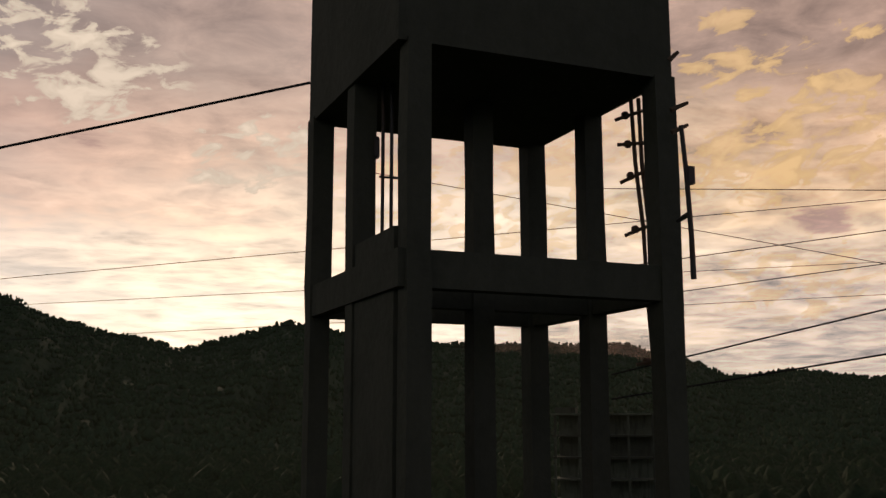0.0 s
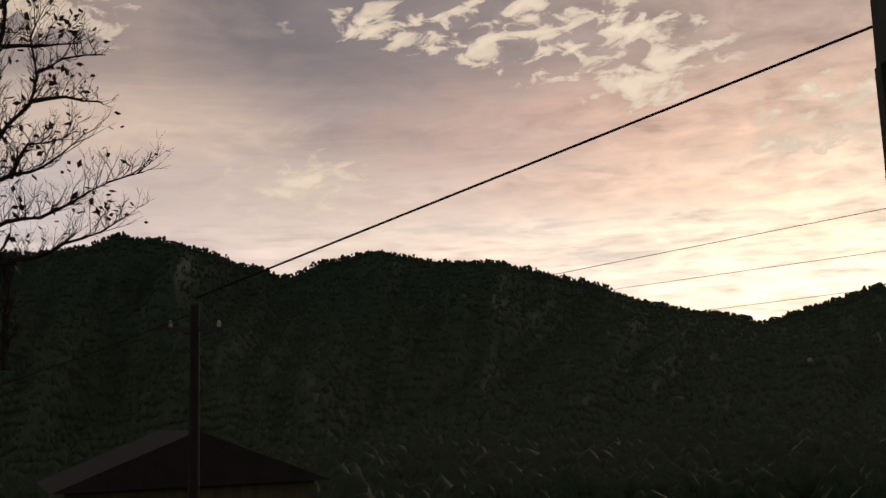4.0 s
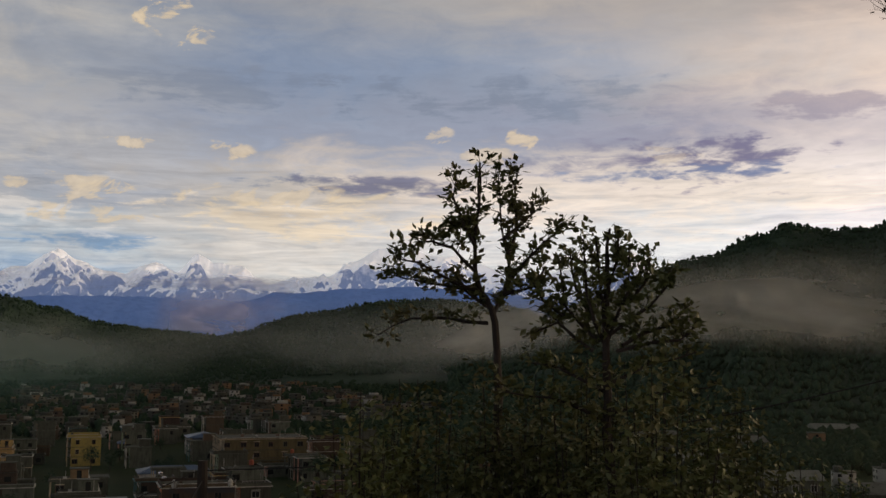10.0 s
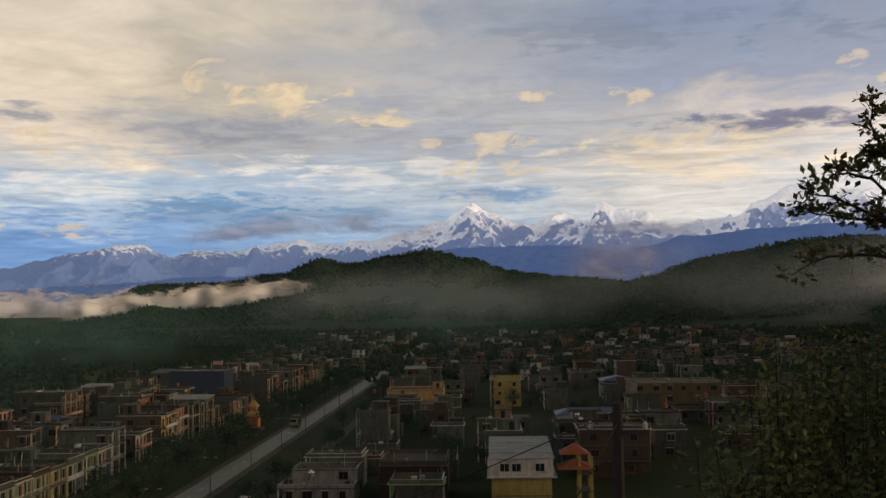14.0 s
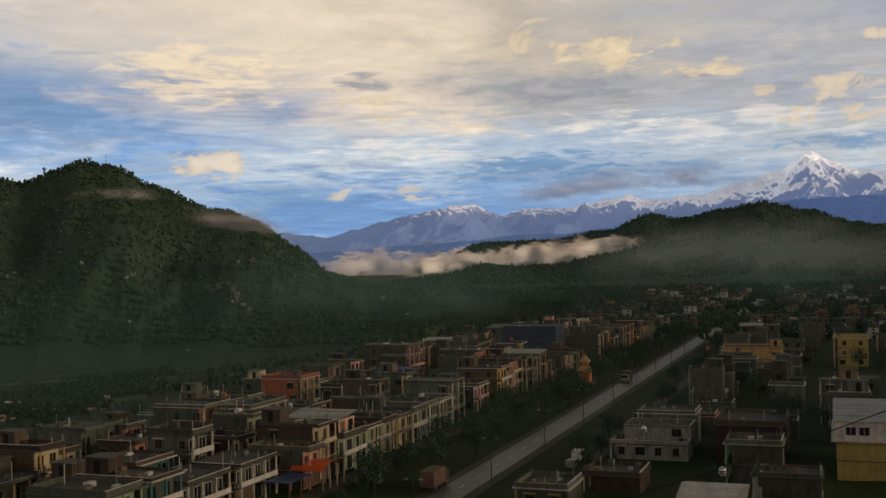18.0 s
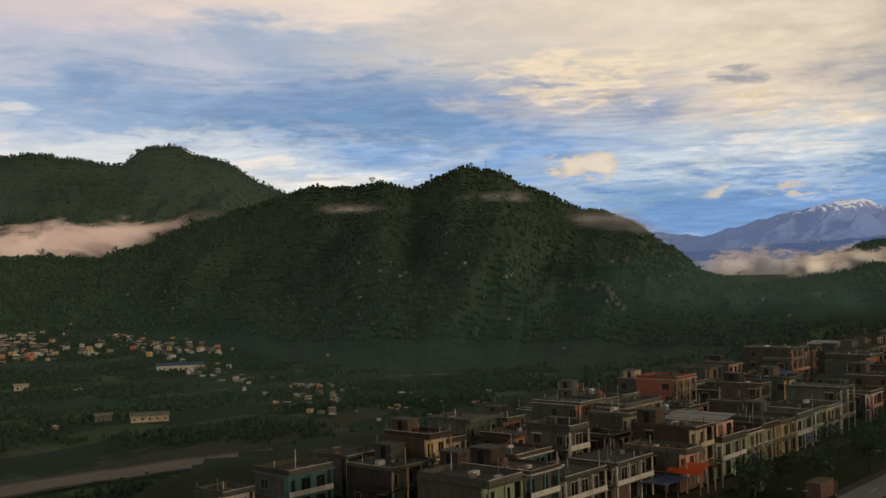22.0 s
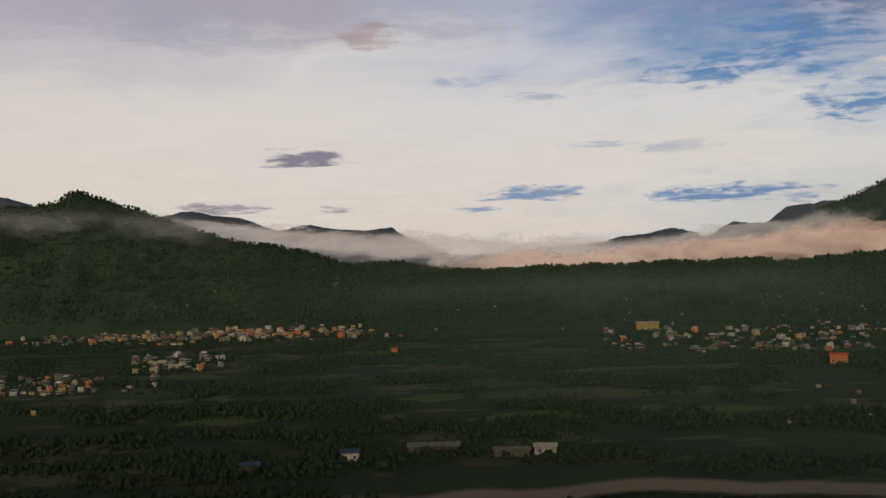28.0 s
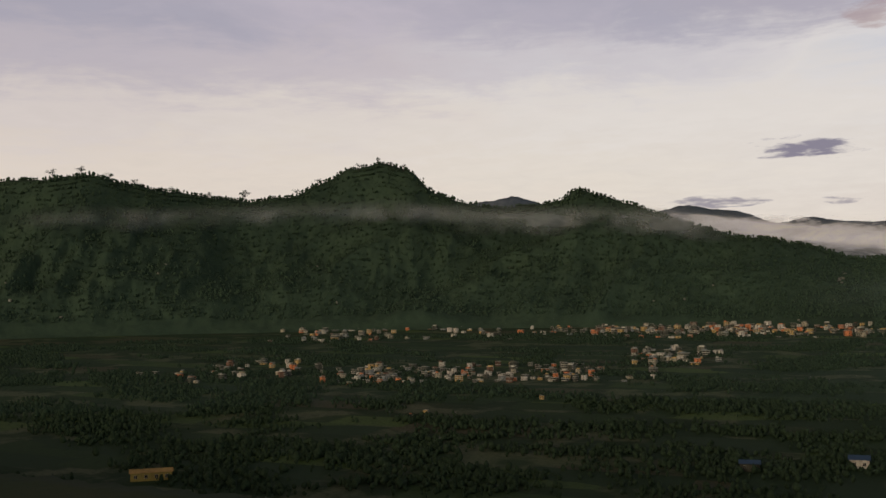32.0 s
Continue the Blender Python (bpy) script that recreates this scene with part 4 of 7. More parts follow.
pole(-38, 60, 4.0, 0.15)


def cable(a, b, sag=0.3, r_=0.02, n_=22):
    a, b = Vector(a), Vector(b)
    pts = [a.lerp(b, i / n_) - Vector((0, 0, sag * 4 * (i / n_) * (1 - i / n_))) for i in range(n_ + 1)]
    return solid("cable", tube(bmesh.new(), pts, r_, r_, 6), "rubber", "thin black overhead cable", "cable", group="overhead cables")


hook = tower.matrix_basis @ Vector((-tank_r, tank_r, E0 + 7.0))
cable(hook, above(44.05, 6.35, 30), 0.0, 0.028)
cable(above(44.05, 5.6, 30), above(97.9, -5.9, 26), 1.2, 0.015)
cable(above(97.9, -5.8, 26), above(150, -18, 24), 0.6, 0.012)
cable(above(97.9, -6.4, 26), above(104, -16, 14), 0.1, 0.014)


def sight_line(a0, e0, a1, e1, a):
    """Height at bearing a of the straight line seen through two places."""
    k = np.linalg.solve([[math.cos(radians(q)), math.sin(radians(q))] for q in (a0, a1)], [math.tan(radians(e0)), math.tan(radians(e1))])
    return math.degrees(math.atan(k[0] * math.cos(radians(a)) + k[1] * math.sin(radians(a))))


for a0, e0, a1, e1, left, d_, r_ in ((7.6, 9.52, -10, 11.0, 26, 46, 0.014), (3.9, 13.84, -10.4, 11.18, 5, 48, 0.016), (21.6, 6.28, 7.6, 7.42, 26, 52, 0.012), (16.5, 4.96, 7.6, 5.6, 24, 52, 0.012),
                                     (-13.7, 12.62, -23.2, 11.9, -8, 46, 0.018), (-13.5, 9.05, -23.1, 9.9, -8, 46, 0.02), (-13.1, 7.28, -23, 8.24, -9, 46, 0.02),
                                     (-12.9, 3.81, -22.8, 5.96, -9, 40, 0.032), (-12.9, 2.25, -22.7, 3.74, -9, 40, 0.035)):
    cable(above(left, sight_line(a0, e0, a1, e1, left), d_), above(-36, sight_line(a0, e0, a1, e1, -36), d_), 0.0, r_)
cable(tower.matrix_basis @ Vector((tank_r, -tank_r, E0 + 7.85)), above(-34, 26, 40), 0.1, 0.03)


# ---------------------------------------------------------------- trees close by
def spray(bm, p, d, length, r_, depth, g, ends, spread=0.75):
    """Grows one branch with forking twigs; the tips are kept in ends."""
    pts, q, dd = [p.copy()], p.copy(), d.normalized()
    n_ = 3 if depth else 2
    for i in range(n_):
        dd = (dd + Vector((g.uniform(-1, 1), g.uniform(-1, 1), g.uniform(-0.5, 0.8))) * 0.22).normalized()
        q = q + dd * (length / n_)
        pts.append(q.copy())
    tube(bm, pts, r_, r_ * 0.6, 5 if depth > 1 else 4, False)
    if depth == 0:
        ends.append((pts[-1], dd))
        return
    for k in range(g.choice((2, 3, 3))):
        at = pts[g.choice((1, 2, 3, 3))] if len(pts) > 3 else pts[-1]
        side = Vector((g.uniform(-1, 1), g.uniform(-1, 1), g.uniform(-0.35, 1.0)))
        nd = (dd + side * spread).normalized()
        spray(bm, at, nd, length * g.uniform(0.55, 0.85), r_ * 0.58, depth - 1, g, ends, spread)
    if depth == 1:
        ends.append((pts[-1], dd))


def leaf_shape(bm, p, d, size, g, slot=0):
    """A drooping leaf, folded along its midrib."""
    d = (d + Vector((g.uniform(-1, 1), g.uniform(-1, 1), g.uniform(-1.3, 0.3)))).normalized()
    s_ = d.cross(Vector((g.uniform(-1, 1), g.uniform(-1, 1), 1))).normalized()
    up = s_.cross(d)
    a_, tip, mid = bm.verts.new(p), bm.verts.new(p + d * size), bm.verts.new(p + d * size * 0.5 - up * size * 0.06)
    l_, r__ = bm.verts.new(p + d * size * 0.42 + s_ * size * 0.3), bm.verts.new(p + d * size * 0.42 - s_ * size * 0.3)
    for f in ((a_, l_, mid), (l_, tip, mid), (tip, r__, mid), (r__, a_, mid)):
        bm.faces.new(f).material_index = slot


def guided_tree(name, label, a, d, limbs, radii, depth, twig, leaf_mat, leaf_size, per_tip, seed, spread=0.75, leaf_reach=0.25, reach=1.0):
    """A tree from its main limbs (to the right, up from the eye), with grown branches and leaves."""
    g = random.Random(seed)
    base = bearing(a, d)
    gz = ground_at(base.x, base.y)
    ob = thing(name, label, "tree", pose(base.x, base.y, gz, 0, 0, a))
    lift = EYE_Z - gz
    wood, ends = bmesh.new(), []
    for i, (l_, (r0, r1)) in enumerate(zip(limbs, radii)):
        yy, pts = (0.0 if i == 0 else g.uniform(-0.5, 0.5)), []
        for k, (u_, h_) in enumerate(l_):
            pts.append(Vector((u_, yy * k, h_ + lift)))
        if i == 0:
            pts.insert(0, Vector((pts[0].x + 0.05, 0, -0.4)))
        fine = []
        for p0, p1 in zip(pts, pts[1:]):
            fine += [p0, p0.lerp(p1, 0.5) + Vector((g.uniform(-1, 1), g.uniform(-1, 1), g.uniform(-1, 1))) * 0.05 * (p1 - p0).length]
        fine.append(pts[-1])
        tube(wood, fine, r0, r1, 9 if i == 0 else 6, False)
        if i:
            ends.append((fine[-1], (fine[-1] - fine[-2]).normalized()))
            for k in range(1, len(fine)):
                dd = (fine[k] - fine[k - 1]).normalized()
                for _ in range(twig):
                    side = Vector((g.uniform(-1, 1), g.uniform(-1, 1), g.uniform(-0.15, 1.15)))
                    spray(wood, fine[k - 1].lerp(fine[k], g.random()), (dd * 0.6 + side).normalized(), g.uniform(0.55, 1.15) * 0.8 * reach, max(r1 * 0.95, 0.014), depth, g, ends, spread)
    part("trunk", wood, "bark", ob, "dark branching trunk")
    leaves = bmesh.new()
    for p_, dd in ends:
        for _ in range(per_tip if per_tip >= 1 else (1 if g.random() < per_tip else 0)):
            off = Vector((g.uniform(-1, 1), g.uniform(-1, 1), g.uniform(-1, 1))) * leaf_reach
            leaf_shape(leaves, p_ + off, dd, leaf_size * g.uniform(0.6, 1.25), g)
    part("crown", leaves, leaf_mat, ob)
    return ob


guided_tree("bare_tree", "tall nearly bare tree with a few dry leaves", 55, 30, [
    [(0.06, -2.28), (-0.02, 0.48), (-0.14, 2.73), (-0.18, 5.29)],
    [(-0.18, 5.21), (-0.05, 5.61), (0.22, 6.25), (0.34, 7.21), (0.21, 8.18), (0.38, 9.3), (0.53, 10.26), (0.18, 11.7), (-0.02, 12.66)],
    [(-0.21, 5.37), (-0.5, 6.41), (-0.82, 7.37), (-0.98, 8.82), (-1.07, 9.62), (-1.33, 10.74), (-1.65, 11.86)],
    [(-0.38, 5.53), (-1.06, 6.09), (-1.78, 6.54), (-2.1, 7.21), (-2.58, 7.85), (-3.22, 8.14)],
    [(-0.82, 7.5), (-1.14, 8.26), (-1.94, 8.5), (-2.74, 8.98), (-3.38, 9.62), (-3.93, 9.91)],
    [(-0.98, 9.3), (-1.62, 10.26), (-2.34, 11.06), (-2.74, 11.7)],
    [(0.22, 6.25), (0.95, 6.57), (1.59, 6.7), (2.39, 7.37)],
    [(0.34, 7.29), (1.27, 8.66), (1.46, 9.62), (1.27, 10.74), (1.59, 11.7)],
    [(1.27, 8.7), (2.23, 9.06), (3.19, 9.14)],
    [(-0.14, 4.81), (0.79, 5.26), (1.59, 5.32), (2.23, 5.61), (3.19, 6.17), (3.99, 6.38)],
    [(0.63, 4.17), (1.59, 4.41), (2.23, 4.78), (3.19, 5.13), (3.83, 5.58)],
    [(0.87, 6.54), (1.27, 7.53), (2.31, 7.85)],
    [(0.24, 8.42), (-0.34, 9.62), (-0.72, 10.58), (-0.5, 11.86)],
    [(0.53, 10.18), (1.43, 10.39), (2.63, 10.71)],
    [(-0.18, 4.41), (-0.98, 5.0), (-1.78, 4.81), (-2.29, 4.65)],
    [(-0.14, 1.76), (-0.9, 2.32), (-1.94, 2.97), (-2.82, 2.85)],
    [(1.43, 9.54), (2.07, 9.94), (3.19, 10.1)],
    [(0.87, 1.44), (0.95, 3.37), (0.66, 4.65)]],
    [(0.28, 0.2)] + [(0.15, 0.02), (0.11, 0.018), (0.09, 0.016), (0.08, 0.016), (0.06, 0.014)] + [(0.07, 0.014)] * 10 + [(0.05, 0.014), (0.11, 0.04)], 2, 5, "leaf_dry", 0.24, 0.13, 101, 0.75, 0.2, 0.74)
guided_tree("leafy_tree", "slim tree with sparse dark green leaves", 82, 26, [
    [(-0.15, -0.92), (-0.18, -0.36), (-0.25, 0.89), (-0.35, 1.24), (-0.6, 1.65), (-0.74, 2.14), (-0.76, 2.84), (-0.65, 3.81), (-0.63, 4.85)],
    [(-0.29, 1.03), (-0.07, 1.58), (0.13, 2.14), (-0.01, 2.84), (-0.13, 3.81), (-0.18, 4.71)],
    [(0.04, 1.86), (0.51, 2.39), (0.93, 2.81), (1.38, 3.22)],
    [(0.07, 2.56), (0.29, 3.25), (0.24, 4.09), (0.32, 4.78)],
    [(-0.39, 1.24), (-1.01, 1.7), (-1.85, 1.86), (-2.54, 2.0), (-3.03, 2.11)],
    [(-0.74, 2.14), (-1.29, 2.7), (-1.78, 2.84), (-2.2, 2.81)],
    [(-0.43, 0.86), (-1.43, 1.0), (-2.4, 1.0), (-3.31, 0.58)],
    [(-0.71, 2.7), (-1.01, 3.25), (-1.29, 3.95), (-1.21, 4.5)],
    [(-0.6, 1.65), (-1.29, 1.86), (-2.13, 2.31), (-2.68, 2.39)],
    [(-0.04, 1.58), (0.65, 1.72), (0.93, 2.14)],
    [(-0.07, 2.91), (0.51, 3.46), (0.93, 3.81)],
    [(-0.76, 2.84), (-0.65, 3.81), (-0.63, 4.85)],
    [(-0.76, 2.97), (-1.13, 3.32), (-1.43, 3.25)]],
    [(0.12, 0.025)] + [(0.055, 0.014)] * 12, 1, 3, "leaf", 0.21, 3, 102, 0.6, 0.12, 0.28)
guided_tree("leafy_tree", "bushy broad-leaved tree in deep green", 76, 24, [
    [(-0.26, -1.62), (-0.26, -0.08), (-0.28, 0.95), (-0.22, 2.1), (-0.15, 2.94)],
    [(-0.28, 0.31), (-0.67, 1.46), (-0.72, 2.62)],
    [(-0.22, 0.44), (0.21, 1.46), (0.26, 2.49)],
    [(-0.15, 0.56), (0.74, 1.21), (1.26, 1.95)],
    [(0.1, 0.31), (1.13, 0.76), (1.57, 1.21)],
    [(-0.41, 0.37), (-1.18, 1.21), (-1.31, 2.21)],
    [(-0.54, 0.18), (-1.31, 0.82), (-1.95, 0.56)],
    [(-1.18, 0.95), (-1.67, 1.33), (-1.89, 1.72)],
    [(-0.26, 0.95), (-0.41, 1.98), (-0.47, 2.75)],
    [(0.1, 1.21), (0.62, 1.72), (0.74, 2.23)],
    [(-0.28, -0.59), (0.74, -0.08), (1.77, 0.18)],
    [(-0.28, -0.72), (-1.31, -0.21), (-2.08, -0.08)],
    [(-0.28, -1.23), (0.87, -0.72), (2.03, -0.59)],
    [(-0.28, -1.36), (-1.44, -0.85), (-2.46, -0.72)],
    [(-0.26, 1.33), (-0.03, 2.1), (0.03, 2.87)],
    [(-0.41, 0.69), (-0.92, 1.59), (-1.05, 2.36)],
    [(-0.03, 0.18), (1.39, 0.44), (1.71, 0.76)]],
    [(0.13, 0.03)] + [(0.05, 0.015)] * 16, 1, 4, "leaf", 0.21, 3, 103, 0.6, 0.14, 0.24)


def shrub(a, d, w_, h0, h1, seed, n_):
    """A dense bush: stems and leaves between two heights over the eye."""
    g_ = random.Random(seed)
    base = bearing(a, d)
    gz = ground_at(base.x, base.y)
    ob = thing("shrub", "dense dark green bush on the slope", "shrub", pose(base.x, base.y, gz, 0, 0, a), "shrubs on the slope")
    lo, hi = max(0.3, EYE_Z + h0 - gz), EYE_Z + h1 - gz
    stems, leaves, tips = bmesh.new(), bmesh.new(), []
    for k in range(26):
        x_, y_ = g_.gauss(0, 0.45) * w_ / 2, g_.uniform(-1, 1)
        top = hi * (1 - 0.35 * min(1.0, abs(x_) / (w_ / 2)) ** 2) * g_.uniform(0.72, 1.0)
        tube(stems, [(x_ * 0.3, y_ * 0.3, -0.2), (x_ * 0.7, y_ * 0.7, top * 0.5), (x_, y_, top)], 0.04, 0.012, 4, False)
        tips.append((x_, y_, top))
    for _ in range(n_):
        x_, y_, top = g_.choice(tips)
        f_ = g_.random() ** 0.7
        z_ = lo + (top - lo) * f_
        leaf_shape(leaves, Vector((x_ * (0.4 + 0.6 * f_) + g_.gauss(0, 0.28), y_ + g_.gauss(0, 0.3), z_)), Vector((g_.uniform(-1, 1), g_.uniform(-1, 1), 0.3)), g_.uniform(0.12, 0.24), g_)
    part("trunk", stems, "bark", ob)
    part("foliage", leaves, "leaf", ob)


for i, (a, d, w_, h0, h1, n_) in enumerate(((70.5, 27, 4.0, -6, -0.2, 3600), (74, 22, 4.0, -6, 0.3, 4200), (78, 24, 4.0, -6, 0.4, 4200), (82, 25, 4.0, -6, 0.3, 4200), (86, 24, 3.8, -6, 0.2, 4200),
                                            (89.5, 22, 3.4, -6, -0.6, 3200), (93, 22, 3.0, -6, -2.6, 1200), (66, 30, 4.0, -6, -2.2, 1200))):
    shrub(a, d, w_, h0, h1, 700 + i, n_)

# ---------------------------------------------------------------- road and terrace
def strip(name, s0, s1, v0, v1, z0, mat, label, category, n_=60, kind="structure"):
    S, V_ = np.meshgrid(np.linspace(s0, s1, n_), np.linspace(v0, v1, 3), indexing="ij")
    X = TOWN_O.x + TOWN_U.x * S + TOWN_V.x * V_
    Y = TOWN_O.y + TOWN_U.y * S + TOWN_V.y * V_
    Z = ground_z(X, Y) + z0
    return tagged(new(name, grid_mesh(name, X, Y, Z, M[mat])), label, category, kind=kind)


strip("road", -110, 760, -4.2, 1.3, 0.22, "asphalt", "grey two-lane asphalt road", "road", 140)
strip("road_shoulder", -110, 760, -6.0, -4.2, 0.14, "dirt", "dusty road shoulder", "shoulder", 140)
strip("road_shoulder", -110, 760, 1.3, 3.2, 0.14, "dirt", "dusty road shoulder", "shoulder", 140)
strip("lane", -80, 420, 17.6, 21.8, 0.12, "dirt", "unpaved lane in front of the houses", "lane", 80)
strip("lane", -30, 300, -18.5, -15.5, 0.12, "dirt", "narrow dirt lane beside the road", "lane", 80)
bm = bmesh.new()
for k in range(70):
    s0 = -100 + k * 9.0
    p0 = town(s0, -1.5)
    z0 = ground_at(p0.x, p0.y) + 0.245
    vs = [bm.verts.new((town(s_, v_).x, town(s_, v_).y, z0)) for s_, v_ in ((s0, -1.54), (s0 + 3.2, -1.54), (s0 + 3.2, -1.38), (s0, -1.38))]
    bm.faces.new(vs)
solid("lane_marking", bm, "paint_line", "dashed white centre line, worn", "road marking", kind="structure")

# ---------------------------------------------------------------- houses
_win = {}


def window_meshes(w_, h_, frame_mat):
    key = (w_, h_, frame_mat)
    if key not in _win:
        t_ = 0.09
        fr = boxes((-w_ / 2 - t_, -0.07, -t_, -w_ / 2, 0.05, h_ + t_), (w_ / 2, -0.07, -t_, w_ / 2 + t_, 0.05, h_ + t_), (-w_ / 2, -0.07, h_, w_ / 2, 0.05, h_ + t_),
                   (-w_ / 2 - 0.05, -0.11, -t_, w_ / 2 + 0.05, 0.05, 0), (-0.03, -0.05, 0, 0.03, 0.03, h_))
        _win[key] = (finish("window", fr, M[frame_mat]), finish("pane", boxes((-w_ / 2, -0.02, 0, w_ / 2, 0.03, h_)), M["glass"]))
    return _win[key]


def face_pose(face, w_, d_, along, z_):
    return {"x0": pose(0, along, z_, 0, 0, -90), "x1": pose(w_, along, z_, 0, 0, 90), "y0": pose(along, 0, z_, 0, 0, 0), "y1": pose(along, d_, z_, 0, 0, 180)}[face]


HOUSE_SPOTS = []
BARE = ("plaster", "brick", "concrete", "navy", "rust", "yellow")


def house(s, v, w_, d_, floors, wall, label, trim="white", roof="flat", road="y0", full=True, top=None, stubs=True, balcony=True, near_windows=2, fh=3.1, seed=0, stair=False, z=None, no_front=False, rail=None, sides=None):
    """A street house: slabs on columns, a shaded veranda to the road, plain party walls, parapet or sheet roof."""
    g = random.Random(seed * 31 + int(s * 7) + int(v * 13))
    HOUSE_SPOTS.append((s, s + w_, v, v + d_))
    p_ = town(s + w_ / 2, v + d_ / 2)
    gz = ground_at(p_.x, p_.y) if z is None else z
    ob = thing("house", label, "house", town_pose(s, v, gz), "houses of the town")
    h = floors * fh
    set_ = 0.0 if no_front or not balcony else 1.25
    y0, y1 = (set_, d_) if road == "y0" else (0, d_ - set_)
    # dark side walls and bright front paint also carry the sunlit contrast
    body = sides or (wall if wall in BARE or no_front else g.choice(("plaster", "plaster", "brick", "concrete")))
    part("wall", boxes((0, y0, -1.0, w_, y1, h)), body, ob)
    if not no_front:
        paint = wall if wall not in BARE else g.choice(("cream", "ochre", "plaster", "pink", "plaster", "concrete", "orange", "houses", "green"))
        ya = y0 - 0.015 if road == "y0" else y1
        part("painted_front", boxes((0.0, ya, 0.0, w_, ya + 0.015, h)), paint, ob)
    for k in range(1, floors):
        part("floor_slab", boxes((-0.12, -0.12, k * fh - 0.12, w_ + 0.12, d_ + 0.12, k * fh + 0.03)), g.choice((trim, "concrete", "plaster")), ob)
    if roof == "flat":
        part("roof_slab", boxes((-0.25, -0.35, h, w_ + 0.25, d_ + 0.35, h + 0.15)), g.choice((trim, "white", "concrete", "concrete", "roof")), ob)
        t_ = 0.14
        ph = g.uniform(0.4, 0.95)
        for q in ((0, 0, w_, t_), (0, d_ - t_, w_, d_), (0, t_, t_, d_ - t_), (w_ - t_, t_, w_, d_ - t_)):
            if full or q[1] == 0 or q[0] == 0:
                part("parapet", boxes((q[0], q[1], h + 0.15, q[2], q[3], h + ph)), body, ob)
        if full:
            # mostly pale caps, added to draw the lit lines along roof edges
            part("parapet_cap", boxes((-0.08, -0.08, h + ph, w_ + 0.08, 0.2, h + ph + 0.07)), g.choice((trim, "white", "white", "tin")), ob)
            part("parapet_cap", boxes((-0.08, 0.2, h + ph, 0.2, d_, h + ph + 0.07)), g.choice((trim, "white", "concrete")), ob)
        part("roof_screed", boxes((t_, t_, h + 0.15, w_ - t_, d_ - t_, h + 0.24)), "roof", ob)
    else:
        bm_ = bmesh.new()
        o = 0.5
        hip = roof == "hip"
        rz = 1.5 if hip else 0.9
        ins = min(d_, w_) * 0.35 if hip else 0
        c4 = [(-o, -o, h), (w_ + o, -o, h), (w_ + o, d_ + o, h), (-o, d_ + o, h)]
        if hip:
            r2 = [(w_ / 2, ins, h + rz), (w_ / 2, d_ - ins, h + rz)] if d_ > w_ else [(ins, d_ / 2, h + rz), (w_ - ins, d_ / 2, h + rz)]
            vs = [bm_.verts.new(c_) for c_ in c4 + r2] + [bm_.verts.new((c_[0], c_[1], c_[2] - 0.12)) for c_ in c4]
            fs = ((0, 1, 4), (1, 2, 5, 4), (2, 3, 5), (3, 0, 4, 5)) if d_ > w_ else ((0, 1, 5, 4), (1, 2, 5), (2, 3, 4, 5), (3, 0, 4))
            for f in fs + ((6, 9, 8, 7), (0, 6, 7, 1), (1, 7, 8, 2), (2, 8, 9, 3), (3, 9, 6, 0)):
                bm_.faces.new([vs[i] for i in f])
            part("roof", bm_, top or "rust", ob)
        else:
            # overlapping tin sheets sloping down to the near side
            n_ = max(4, int(w_ / 1.6))
            for k in range(n_):
                b2 = bmesh.new()
                dz = g.uniform(0.0, 0.07)
                xa, xb = -o + k * (w_ + 2 * o) / n_, -o + (k + 1) * (w_ + 2 * o) / n_ + 0.12
                za, zb = h + 0.08 + rz * (xa + o) / (w_ + 2 * o) + dz, h + 0.08 + rz * (xb + o) / (w_ + 2 * o) + dz * 0.4
                vs = [b2.verts.new(q) for q in ((xa, -o, za), (xb, -o, zb), (xb, d_ + o, zb), (xa, d_ + o, za), (xa, -o, za - 0.04), (xb, -o, zb - 0.04), (xb, d_ + o, zb - 0.04), (xa, d_ + o, za - 0.04))]
                for f in ((0, 1, 2, 3), (7, 6, 5, 4), (0, 4, 5, 1), (1, 5, 6, 2), (2, 6, 7, 3), (3, 7, 4, 0)):
                    b2.faces.new([vs[i] for i in f])
                part("roof_sheet", b2, top or "tin", ob)
    if roof == "flat" and full:
        for cx, cy in ((0.2, 0.2), (w_ - 0.2, 0.2), (0.2, d_ - 0.2), (w_ - 0.2, d_ - 0.2), (w_ / 2, 0.2)):
            if stubs and g.random() < 0.7:
                hh = g.uniform(0.9, 1.6)
                part("column_stub", boxes((cx - 0.12, cy - 0.12, h + 0.2, cx + 0.12, cy + 0.12, h + hh)), "concrete", ob)
            elif g.random() < 0.5:
                part("roof_rod", boxes((cx - 0.045, cy - 0.045, h + 0.2, cx + 0.045, cy + 0.045, h + g.uniform(1.6, 2.8))), g.choice(("tin", "white", "steel")), ob)
        for _ in range(g.randrange(1, 4)):
            cx, cy = g.uniform(0.3, w_ - 0.3), g.uniform(0.3, d_ - 0.3)
            part("roof_rod", boxes((cx - 0.04, cy - 0.04, h + 0.2, cx + 0.04, cy + 0.04, h + g.uniform(1.4, 3.2))), g.choice(("tin", "white", "white")), ob)
        for _ in range(g.randrange(3, 7)):
            cx, cy, sz = g.uniform(1, w_ - 1), g.uniform(1.5, d_ - 1), g.uniform(0.2, 0.75)
            part("roof_box", boxes((cx - sz, cy - sz * 0.6, h + 0.24, cx + sz, cy + sz * 0.6, h + 0.24 + sz * g.uniform(0.5, 1.3))), g.choice(("concrete", "plaster", "brick", "wood", "tin", "white")), ob)
